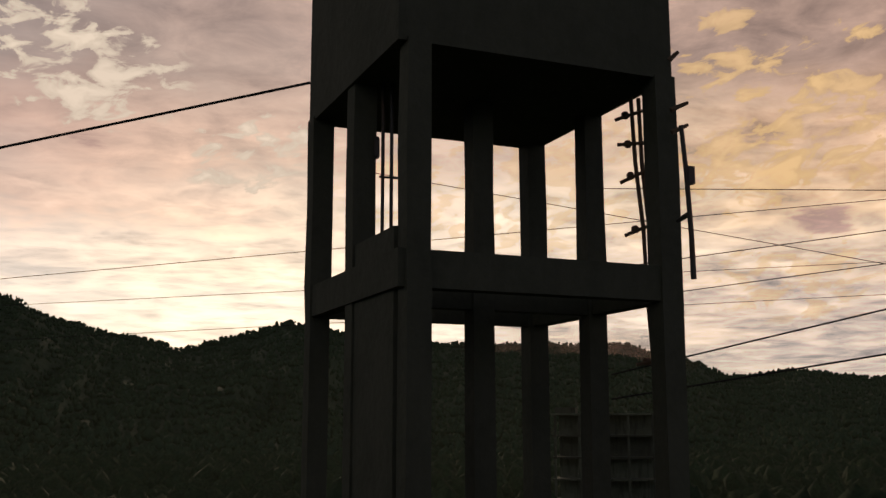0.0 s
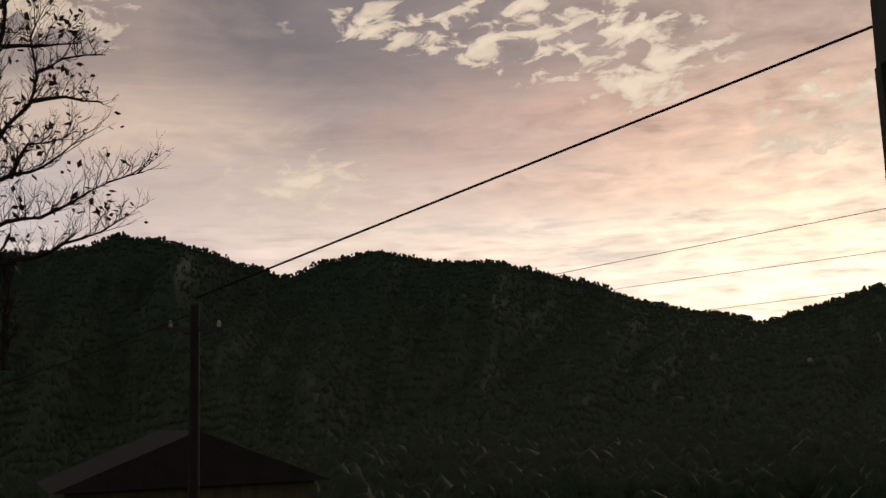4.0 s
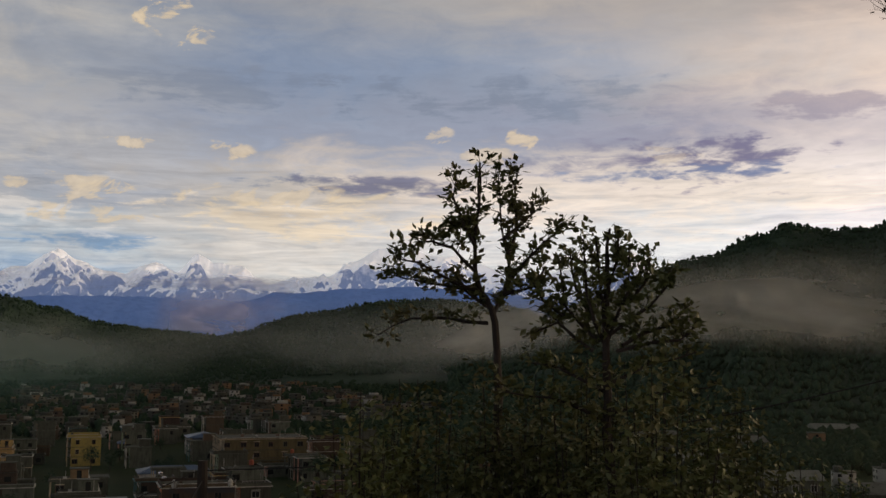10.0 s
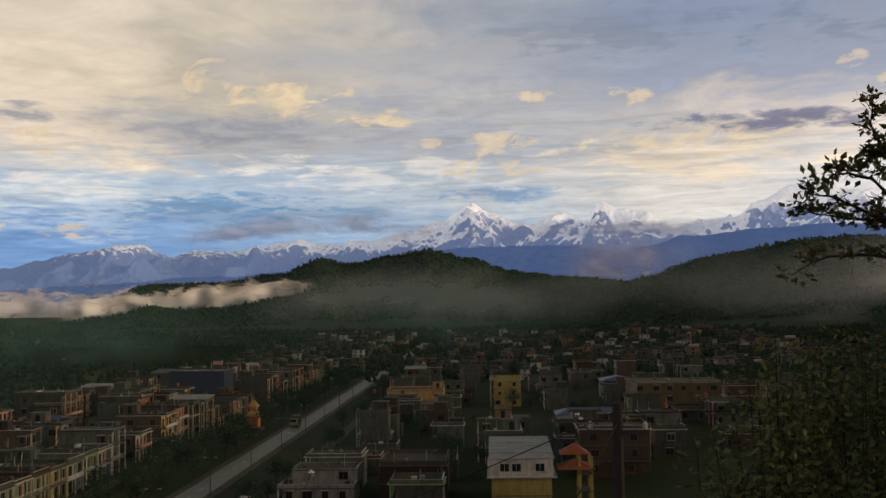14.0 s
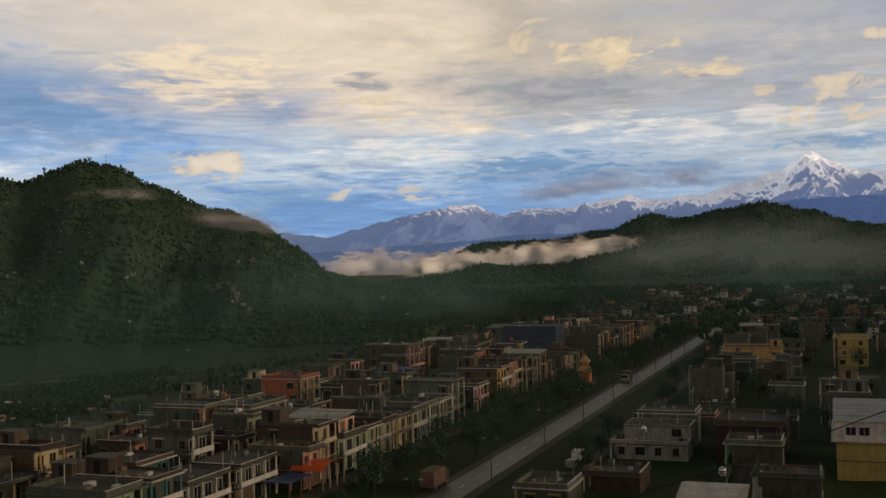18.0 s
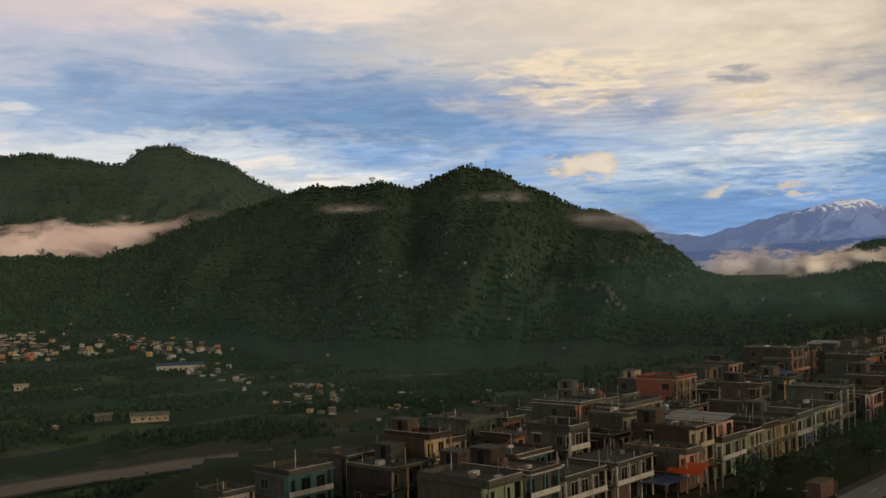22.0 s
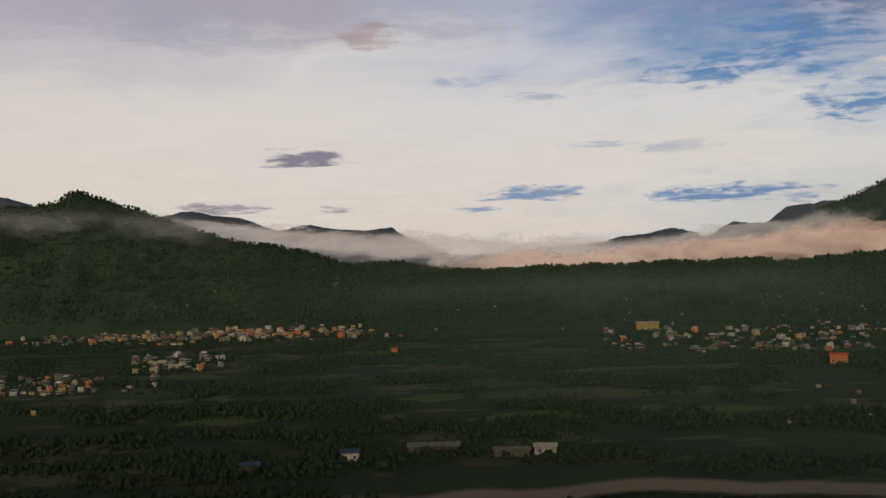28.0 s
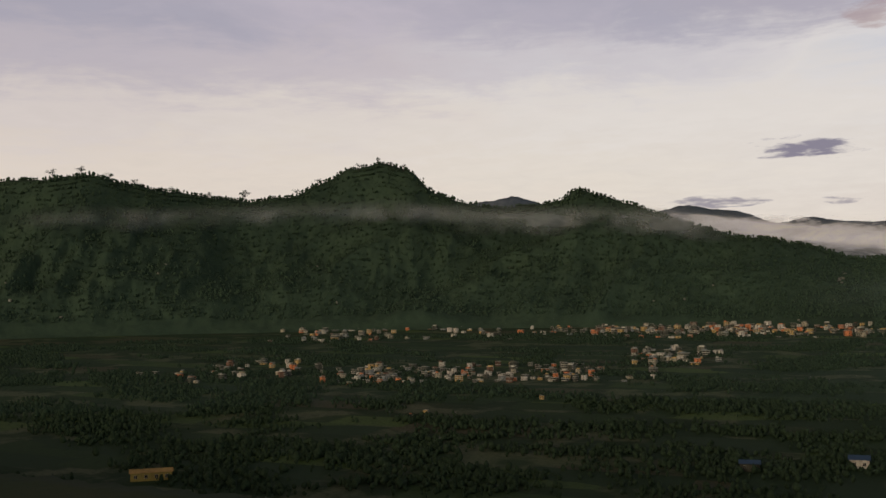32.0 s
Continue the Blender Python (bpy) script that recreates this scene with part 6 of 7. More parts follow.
def village(n_, a0, a1, e0, e1, seed, lo=0.55, hi=0.9):
    g_ = random.Random(seed)
    out = []
    cl = [g_.uniform(a0, a1) for _ in range(max(3, n_ // 9))]
    for k in range(n_):
        a_, e_ = min(a1, max(a0, g_.choice(cl) + g_.gauss(0, 1.1))), g_.uniform(e0, e1)
        r_ = 600.0
        for _ in range(12):
            p_ = bearing(a_, r_)
            r_ = min(1600.0, max(250.0, (EYE_Z - ground_at(p_.x, p_.y)) / math.tan(radians(-e_))))
        p_ = bearing(a_, r_)
        out.append((p_.x, p_.y, ground_at(p_.x, p_.y), a_ + g_.choice((0, 90)) + g_.uniform(-25, 25), g_.uniform(lo, hi) * min(0.95, max(0.42, r_ / 1150))))
    return out


PALE = island_paint("village_paint", [(0.5, 0.5, 0.45), (0.1, 0.105, 0.09), (0.36, 0.34, 0.26), (0.14, 0.08, 0.055), (0.55, 0.54, 0.5), (0.07, 0.075, 0.06), (0.5, 0.36, 0.14), (0.16, 0.17, 0.14), (0.07, 0.08, 0.06), (0.22, 0.25, 0.26), (0.55, 0.2, 0.08), (0.05, 0.055, 0.045)])
settlement("village_houses", "crowded village of small painted houses on the plain", village(620, 151, 187, -2.25, -3.9, 1, 0.5, 0.85) + village(70, 187, 195, -2.1, -2.6, 2) + village(40, 176, 195, -0.95, -1.35, 12), [PALE, M["white"], M["glass"]])
settlement("village_houses", "rows of small houses below the rounded hills", village(230, 198, 213, -2.15, -2.8, 3) + village(330, 208, 232, -1.35, -2.8, 4) + village(46, 203, 212, -3.4, -4.2, 5)
           + village(190, 211, 230, -4.2, -5.1, 6) + village(40, 230, 240, -3.8, -4.8, 7), [PALE, M["white"], M["glass"]])
settlement("village_houses", "scattered farmhouses on the plain", village(110, 138, 157, -2.2, -4.3, 8, 0.4, 0.7) + village(10, 158, 200, -5.4, -7.6, 9, 0.4, 0.6) + village(6, 200, 240, -6.0, -8.5, 10, 0.4, 0.6), [PALE, M["white"], M["glass"]])
for (X_, Y_, Z_), n_, sd in (((LX, LY, LZ), 70, 51), ((WX, WY, WZ), 30, 52)):
    g_ = random.Random(sd)
    spots = []
    for _ in range(n_):
        r_, c_ = g_.randrange(3, 26), g_.randrange(5, X_.shape[1] - 5)
        spots.append((X_[r_, c_], Y_[r_, c_], Z_[r_, c_] + 1.2, g_.uniform(0, 360), g_.uniform(0.24, 0.42)))
    settlement("hill_houses", "lone pale houses scattered over the wooded slope", spots, [M["offwhite"], M["white"], M["glass"]])


def block(a_, d_, w_, dp, h, wall, roof, label, turn=0.0):
    """A low building on the plain with a pitched sheet roof."""
    p_ = bearing(a_, d_)
    ob = thing("building", label, "building", pose(p_.x, p_.y, ground_at(p_.x, p_.y), 0, 0, a_ + turn))
    part("wall", boxes((-w_ / 2, -dp / 2, -1, w_ / 2, dp / 2, h)), wall, ob)
    bm_ = bmesh.new()
    o = 0.6
    v_ = [bm_.verts.new(q) for q in ((-w_ / 2 - o, -dp / 2 - o, h), (w_ / 2 + o, -dp / 2 - o, h), (w_ / 2 + o, 0, h + dp * 0.22), (-w_ / 2 - o, 0, h + dp * 0.22), (-w_ / 2 - o, dp / 2 + o, h), (w_ / 2 + o, dp / 2 + o, h))]
    for f in ((0, 1, 2, 3), (3, 2, 5, 4), (0, 3, 4), (1, 5, 2), (0, 4, 5, 1)):
        bm_.faces.new([v_[i] for i in f])
    part("roof", bm_, roof, ob)
    n_ = max(2, int(w_ / 4))
    for i in range(n_):
        a4, b4 = window_meshes(1.2, 1.3, "white")
        wo = part("window", a4, None, ob, at=pose(-w_ / 2 + w_ * (i + 0.5) / n_, -dp / 2, 1.1))
        part("pane", b4, None, wo)
    return ob


block(200.9, 488, 8, 7, 3.6, "white", "bluetin", "white house under a blue tin roof")
block(196.4, 500, 24, 8, 3.2, "plaster", "tin", "long low shed with a rusty roof")
block(190.4, 492, 10, 7, 3.4, "white", "white", "pale flat-roofed farm building")
block(192.2, 486, 16, 6, 3.0, "plaster", "tin", "low grey farm shed")
block(206.2, 470, 8, 6, 3.2, "plaster", "bluetin", "small house with a blue roof")
block(237.6, 470, 17, 6, 3.4, "yellow", "ochre", "low yellow farm building")
block(160.5, 600, 20, 8, 3.4, "cream", "tin", "long pale building by the river")
block(162.8, 610, 9, 6, 3.0, "plaster", "tin", "small grey shed beside it")
block(158.9, 850, 36, 10, 4.2, "white", "bluetin", "long school block with a blue roof")
block(166.7, 770, 9, 6, 3.4, "white", "cream", "small white house among the fields")
_p = bearing(44.9, 52)
block(44.9, 52, 9, 10.6, 33.2 - ground_at(_p.x, _p.y), "olive", "bark", "dull ochre shed with a pitched tin roof", -80)
ob = block(175.3, 880, 13, 8, 6.2, "orange", "canopy", "bright orange house at the village edge")
block(184.8, 1260, 26, 12, 7.5, "yellow", "cream", "wide yellow building in the village")
block(198.4, 1010, 6, 6, 5.0, "orange", "orange", "small bright orange village house")
for a_, d_, wd in ((71.8, 290, 12), (65.3, 420, 16), (62.9, 215, 14), (67.5, 240, 12), (58.4, 260, 9), (57.3, 330, 9), (69.5, 350, 10), (74, 380, 12)):
    block(a_, d_, wd, 8, 3.4, "plaster", "tin", "low house with a pale tin roof", 20)

# four-storey frame building behind the tower
p_ = bearing(-8.6, 160)
fb = thing("frame_building", "unfinished four-storey concrete frame with pale slab edges", "building", pose(p_.x, p_.y, ground_at(p_.x, p_.y), 0, 0, -12))
gb = EYE_Z - ground_at(p_.x, p_.y)
for k in range(5):
    part("floor_slab", boxes((-7.5, -4, gb + 2.2 - k * 3.1, 7.5, 4, gb + 2.45 - k * 3.1)), "plaster", fb)
    if k:
        for cx in (-7, -3.5, 0, 3.5, 7):
            for cy in (-3.7, 3.7):
                part("column", boxes((cx - 0.17, cy - 0.17, gb + 2.45 - k * 3.1, cx + 0.17, cy + 0.17, gb + 5.3 - k * 3.1)), "plaster", fb)
        part("wall", boxes((-6.8, 0.5, gb + 2.45 - k * 3.1, 6.8, 0.75, gb + 5.3 - k * 3.1)), "plaster", fb)
part("gable", boxes((-7.0, -3.8, gb + 2.45, -4.0, 0, gb + 3.3)), "plaster", fb)

# the far end of the town
g = random.Random(23)
spots = []
for k in range(1100):
    s, v = g.uniform(332, 900), g.uniform(-270, 100)
    if -18 < v < 12 or (v > 80 and s < 480) or g.random() > 0.62:
        continue
    p_ = town(s, v)
    spots.append((p_.x, p_.y, ground_at(p_.x, p_.y), TOWN_TURN + g.choice((0, 90, 180)) + g.uniform(-6, 6), g.uniform(0.6, 0.95)))
for k in range(50):
    p_ = bearing(g.uniform(50, 84), g.uniform(230, 520))
    spots.append((p_.x, p_.y, ground_at(p_.x, p_.y), g.uniform(0, 360), g.uniform(0.45, 0.7)))
FAR_TOWN = island_paint("far_town_paint", [(0.05, 0.055, 0.042), (0.12, 0.115, 0.085), (0.04, 0.044, 0.034), (0.055, 0.04, 0.027), (0.3, 0.31, 0.27), (0.036, 0.04, 0.03), (0.16, 0.1, 0.05), (0.06, 0.066, 0.052), (0.045, 0.05, 0.04)])
settlement("far_houses", "crowded small houses at the far end of town", spots, [FAR_TOWN, M["plaster"], M["glass"]])


# pale quarry scar and ledges on the broad hill
def scar(line, width, seed, grid, lift=1.2):
    """Bare rock laid over the slope along a line of bearings and heights."""
    a_all = np.degrees(np.arctan2(-grid[0][20], grid[0][20] * 0 + grid[1][20])) % 360
    c0 = max(0, int(np.argmin(abs(a_all - min(q[0] for q in line)))) - 12)
    c1 = int(np.argmin(abs(a_all - max(q[0] for q in line)))) + 12
    rr, cc = np.linspace(0, 42, 211), np.linspace(c0, c1, (c1 - c0) * 4 + 1)
    ri, ci = np.floor(rr).astype(int), np.floor(cc - 1e-6).clip(0).astype(int)
    rf, cf = (rr - ri)[:, None], (cc - ci)[None]
    X_, Y_, Z_ = (q[ri][:, ci] * (1 - rf) * (1 - cf) + q[ri + 1][:, ci] * rf * (1 - cf) + q[ri][:, ci + 1] * (1 - rf) * cf + q[ri + 1][:, ci + 1] * rf * cf for q in grid)
    A_h = np.degrees(np.arctan2(-X_, Y_)) % 360
    E_h = np.degrees(np.arctan2(Z_ - EYE_Z, np.hypot(X_, Y_)))
    best = np.full(X_.shape, 9.0)
    for (a0, e0), (a1, e1) in zip(line[:-1], line[1:]):
        for t_ in np.linspace(0, 1, 12):
            best = np.minimum(best, np.hypot((A_h - a0 - (a1 - a0) * t_), (E_h - e0 - (e1 - e0) * t_) * 1.2))
    rag = fractal(A_h * 4.1, E_h * 8.0, 4, seed)
    keep = best < width * (0.9 + 1.5 * rag)
    vs, fs, ids = [], [], {}
    for r_, c_ in np.argwhere(keep[:-1, :-1]):
        f_ = []
        for q in ((r_, c_), (r_, c_ + 1), (r_ + 1, c_ + 1), (r_ + 1, c_)):
            q = tuple(int(i) for i in q)
            if q not in ids:
                ids[q] = len(vs)
                j = math.sin(q[0] * 12.9 + q[1] * 78.2) * 0.8
                vs.append((X_[q] * 0.997, Y_[q] * 0.997, Z_[q] + lift + 1.0 + j))
            f_.append(ids[q])
        fs.append(f_)
    if fs:
        me = bpy.data.meshes.new("rock_scar")
        me.from_pydata(vs, [], fs)
        me.materials.append(M["scar"])
        tagged(new("rock_scar", me), "bare pale rock scar on the wooded slope", "rock face", kind="structure")


M["scar"] = material("pale_rock", (0.3, 0.29, 0.24), 0.95, (0.07, 0.08, 0.06), 0.12, 0.6, grime=0.5)
scar([(137.3, -1.05), (136.6, -0.8), (136.1, -0.9), (135.7, -1.7), (135.2, -2.2)], 0.13, 5, (LX, LY, LZ))
scar([(135.0, 0.5), (135.1, 0.2)], 0.08, 6, (LX, LY, LZ))
scar([(141.0, -0.3), (141.6, -0.45)], 0.09, 7, (LX, LY, LZ))
scar([(201.4, 0.35), (201.5, 0.0)], 0.1, 8, (WX, WY, WZ))
M["leaf_red"] = material("red_leaf", (0.3, 0.08, 0.03), 0.7, (0.16, 0.05, 0.02), 0.3)
for k, (da, dr, sc) in enumerate(((0.0, 0, 1.9), (-0.55, 6, 1.5), (0.5, -4, 1.6), (-1.0, 2, 1.1))):
    p_ = bearing(146.8 + da, reach(146.8, -4.2) + dr)
    ob = thing("tree", "broad tree with rusty red leaves", "tree", pose(p_.x, p_.y, ground_at(p_.x, p_.y), 0, 0, k * 50) @ Matrix.Scale(sc, 4), "red trees")
    part("trunk", TREES[k % 4][0], None, ob)
    crown = TREES[k % 4][1].copy()
    crown.materials.clear()
    crown.materials.append(M["leaf_red"])
    part("crown", crown, None, ob)

# ---------------------------------------------------------------- street details
def lamp_post(s, v):
    p_ = town(s, v)
    ob = thing("street_lamp", "thin steel street lamp beside the road", "street lamp", town_pose(s, v, ground_at(p_.x, p_.y)), "street lamps")
    part("post", tube(bmesh.new(), [(0, 0, -0.3), (0, 0, 3.5), (0, 0, 7.2)], 0.09, 0.05, 8), "steel", ob)
    part("arm", tube(bmesh.new(), [(0, -0.9, 7.5), (0, 0, 7.15), (0, 0.9, 7.5)], 0.035, 0.035, 6), "steel", ob)
    for y_ in (-1.05, 1.05):
        part("lamp_head", boxes((-0.12, y_ - 0.3, 7.42, 0.12, y_ + 0.3, 7.58)), "tin", ob)


for k in range(9):
    lamp_post(-30 + k * 34, -5.3)
    if k < 6:
        lamp_post(-10 + k * 42, 16.6)


def wheel(ob, x_, y_, r_=0.42):
    t_ = part("tyre", lathe([(r_ * 0.6, -0.13), (r_, -0.1), (r_, 0.1), (r_ * 0.6, 0.13)], 16), "rubber", ob, at=pose(x_, y_, r_, 90))
    part("rim", lathe([(r_ * 0.55, -0.14), (r_ * 0.5, 0.14)], 10), "tin", t_)


def truck(s, v, turn, body, box_mat, label, l_=7.2, h=3.1):
    p_ = town(s, v)
    ob = thing("truck", label, "truck", town_pose(s, v, ground_at(p_.x, p_.y) + 0.2, turn))
    part("chassis", boxes((-l_ / 2, -0.9, 0.55, l_ / 2, 0.9, 0.8)), "steel", ob)
    part("cab", boxes((l_ / 2 - 1.7, -1.05, 0.8, l_ / 2 + 0.1, 1.05, 2.6)), body, ob)
    part("windscreen", boxes((l_ / 2 + 0.1, -0.9, 1.6, l_ / 2 + 0.13, 0.9, 2.4)), "glass", ob)
    part("cargo_box", boxes((-l_ / 2, -1.15, 0.85, l_ / 2 - 1.8, 1.15, h)), box_mat, ob)
    part("tarpaulin", boxes((-l_ / 2 - 0.05, -1.2, h, l_ / 2 - 1.75, 1.2, h + 0.15)), "olive", ob)
    for k in range(5):
        part("rib", boxes((-l_ / 2 + 0.2 + k * 1.15, -1.2, 0.9, -l_ / 2 + 0.3 + k * 1.15, 1.2, h - 0.05)), "wood", ob)
    for x_ in (-l_ / 2 + 1.2, l_ / 2 - 1.0):
        for y_ in (-0.95, 0.95):
            wheel(ob, x_, y_, 0.5)


truck(-1.8, 2.4, 0, "brick", "wood", "brown goods truck with a cream tarpaulin")
truck(152, -0.2, 180, "green", "steel", "dark green truck driving along the road")


def car(s, v, turn, paint, label, van=False):
    p_ = town(s, v)
    ob = thing("car", label, "car", town_pose(s, v, ground_at(p_.x, p_.y) + 0.2, turn), "parked cars")
    h = 1.95 if van else 1.45
    bm_ = bmesh.new()
    prof = [(-2.1, 0.35), (2.1, 0.35), (2.15, 0.85), (1.3, 0.95), (0.75, h), (-1.7, h), (-2.1, 1.0)]
    a4 = [bm_.verts.new((x_, -0.82, z_)) for x_, z_ in prof]
    b4 = [bm_.verts.new((x_, 0.82, z_)) for x_, z_ in prof]
    bm_.faces.new(a4)
    bm_.faces.new(list(reversed(b4)))
    for i in range(7):
        bm_.faces.new((a4[i], b4[i], b4[(i + 1) % 7], a4[(i + 1) % 7]))
    part("body", bm_, paint, ob)
    for y_ in (-0.84, 0.8):
        part("side_window", boxes((-1.5, y_, 1.0, 0.7, y_ + 0.04, h - 0.15)), "glass", ob)
    for x_ in (-1.3, 1.35):
        for y_ in (-0.78, 0.78):
            wheel(ob, x_, y_, 0.32)


car(27, -14.5, 0, "white", "white van parked by the lane", True)
car(20, -15, 0, "tin", "grey car parked by the lane")
car(80, 19, 180, "white", "white car in front of the houses")
car(8, 17, 180, "steel", "dark car under the lane lamps")
car(-2, 14, 90, "tin", "pale car beside the shop", True)

# shop with an orange canopy on posts
p_ = town(-4, 22)
shop = thing("market_stall", "open stall under a bright orange canopy", "stall", town_pose(-9, 19, ground_at(p_.x, p_.y)))
bm = bmesh.new()
n_ = 8
rows_ = [[bm.verts.new((0.2 + 8.2 * i / n_, 6.0 * j, 3.4 + 1.0 * math.sin(math.pi * i / n_) ** 0.8)) for i in range(n_ + 1)] for j in (0, 1)]
for i in range(n_):
    bm.faces.new((rows_[0][i], rows_[0][i + 1], rows_[1][i + 1], rows_[1][i]))
part("canopy", bm, "canopy", shop, "arched orange tarpaulin canopy")
for x_ in (0.4, 3.0, 5.6, 8.2):
    part("post", boxes((x_ - 0.1, 0, -0.3, x_ + 0.1, 0.2, 3.5)), "cream", shop)
    part("post", boxes((x_ - 0.1, 5.8, -0.3, x_ + 0.1, 6.0, 3.5)), "cream", shop)
part("tarpaulin", boxes((-8, 1.5, 3.0, -0.2, 6, 3.08)), "bluetin", shop, "blue tarpaulin sheet")
for x_ in (-7.8, -4, -0.4):
    part("post", boxes((x_ - 0.08, 1.6, -0.3, x_ + 0.08, 1.76, 3.0)), "wood", shop)

# little temple by the road
p_ = town(146.8, 11.1)
temple = thing("temple", "small orange temple with stacked roofs", "temple", town_pose(146.8, 11.1, ground_at(p_.x, p_.y)))
part("plinth", boxes((-2.6, -2.6, -0.3, 2.6, 2.6, 0.7)), "brick", temple)
part("shrine", boxes((-1.6, -1.6, 0.7, 1.6, 1.6, 4.0)), "orange", temple)
part("lower_roof", lathe([(3.3, 3.9), (2.3, 4.6), (1.4, 5.4), (1.3, 5.5)], 4), "ochre", temple, at=pose(0, 0, 0, 0, 0, 45))
part("upper_shrine", boxes((-0.95, -0.95, 5.4, 0.95, 0.95, 6.8)), "orange", temple)
part("upper_roof", lathe([(2.2, 6.7), (1.4, 7.3), (0.5, 8.3), (0.2, 8.5)], 4), "ochre", temple, at=pose(0, 0, 0, 0, 0, 45))
part("finial", lathe([(0.12, 8.5), (0.25, 8.8), (0.1, 9.2), (0.03, 9.6)], 8), "yellow", temple)

# gate tower with red tiled roofs beside the yellow house
p_ = town(22, -73)
gate = thing("gate_tower", "slim yellow posts carrying two red tiled roofs", "gate", town_pose(21, -75.5, ground_at(p_.x, p_.y)))
for x_, y_ in ((0, 0), (0, 2.0), (4, 0), (4, 2.0)):
    part("post", boxes((x_ - 0.25, y_ - 0.25, -0.4, x_ + 0.25, y_ + 0.25, 9.0)), "yellow", gate)
for z_ in (3.0, 6.0):
    part("beam", boxes((-0.3, -0.3, z_, 4.3, 2.3, z_ + 0.22)), "concrete", gate)
part("lower_roof", lathe([(4.4, 6.9), (0.5, 8.3)], 4), "rust", gate, at=pose(2, 2.6, 0, 0, 0, 45))
part("upper_roof", lathe([(3.6, 9.0), (0.3, 10.6)], 4), "rust", gate, at=pose(4.5, 2.6, 0, 0, 0, 45))

# the yellow house's white top floor
p_ = town(30, -64)
top_floor = thing("roof_storey", "white top storey with dark windows on the yellow house", "storey", town_pose(20.3, -68.9, ground_at(p_.x, p_.y) + 6.3))
part("wall", boxes((-0.05, -0.05, 0, 22.0, 10.65, 2.95)), "white", top_floor)
for y_ in (1.6, 3.6, 7.6):
    a4, b4 = window_meshes(1.5, 1.3, "white")
    wo = part("window", a4, None, top_floor, at=pose(-0.05, 10.6 - y_ - 0.8, 0.9, 0, 0, -90))
    part("pane", b4, None, wo)
part("ledge", boxes((-0.7, -0.7, -0.15, 22.4, 11.2, 0.05)), "white", top_floor)

# round orange tank and small mast
on_roof(186, -20, 6.6, 2)
for s, v, z_, k in ((2, 68, 10.2, 0), (28, 62, 9.5, 1), (-4, 75, 7.4, 0), (70, 66, 9.5, 0), (25, 58, 9.5, 2), (18, -28, 6.4, 1), (-14, -44, 6.2, 1), (202, -35, 9.9, 0), (34, 48, 6.4, 1), (-40, 56, 6.4, 0)):
    on_roof(s, v, z_, k)


# masts and trees on the skyline
def skyline_tree(a, d, h, seed):
    g_ = random.Random(seed)
    w_bm, l_bm, tips = bmesh.new(), bmesh.new(), []
    tube(w_bm, [(0, 0, -3), (0, 0, h * 0.5), (0.2, 0, h * 0.8)], h * 0.05, h * 0.02, 6, False)
    for k in range(9):
        t_ = Vector((g_.gauss(0, 1) * h * 0.28, g_.gauss(0, 1) * h * 0.28, h * g_.uniform(0.5, 0.95)))
        tube(w_bm, [(0, 0, h * 0.4), t_], h * 0.018, h * 0.008, 4, False)
        for _ in range(26):
            leaf_shape(l_bm, t_ + Vector((g_.gauss(0, 1), g_.gauss(0, 1), g_.gauss(0, 0.7))) * h * 0.1, Vector((0, 0, 1)), h * 0.11, g_)
    el_ = float(knots(W_LINE if a > 190 else L_LINE, np.array([a]))[0])
    p_ = bearing(a, d, EYE_Z - 0.0012 * d + d * math.tan(radians(el_)) - 1.0)
    ob = thing("tree", "lone spreading tree on the hill crest", "tree", Matrix.Translation(p_), "crest trees")
    part("trunk", w_bm, "bark", ob)
    part("crown", l_bm, "foliage", ob)


for i, (a, h) in enumerate(((232.7, 17), (241, 13), (239.6, 12), (242.4, 13), (238.4, 11), (236.5, 10), (228.8, 10), (224.2, 9), (225.6, 10), (226.6, 9), (230, 9), (234.6, 9))):
    skyline_tree(a, 1750, h, 500 + i)
for i, (a, h) in enumerate(((148.6, 11), (145.4, 9), (143.2, 9), (162, 11), (165.6, 12), (158.2, 12), (160, 13), (168, 10))):
    skyline_tree(a, 1500, h, 600 + i)
p_ = bearing(142.4, 1500, EYE_Z + 1500 * math.tan(radians(5.5)))
mast = thing("mast", "thin radio mast on the hill summit", "mast", Matrix.Translation(p_))
part("pole", tube(bmesh.new(), [(0, 0, -6), (0, 0, 17)], 0.5, 0.3, 6), "steel", mast)
part("hut", boxes((-4, -3, -4, 3, 3, 4)), "plaster", mast)

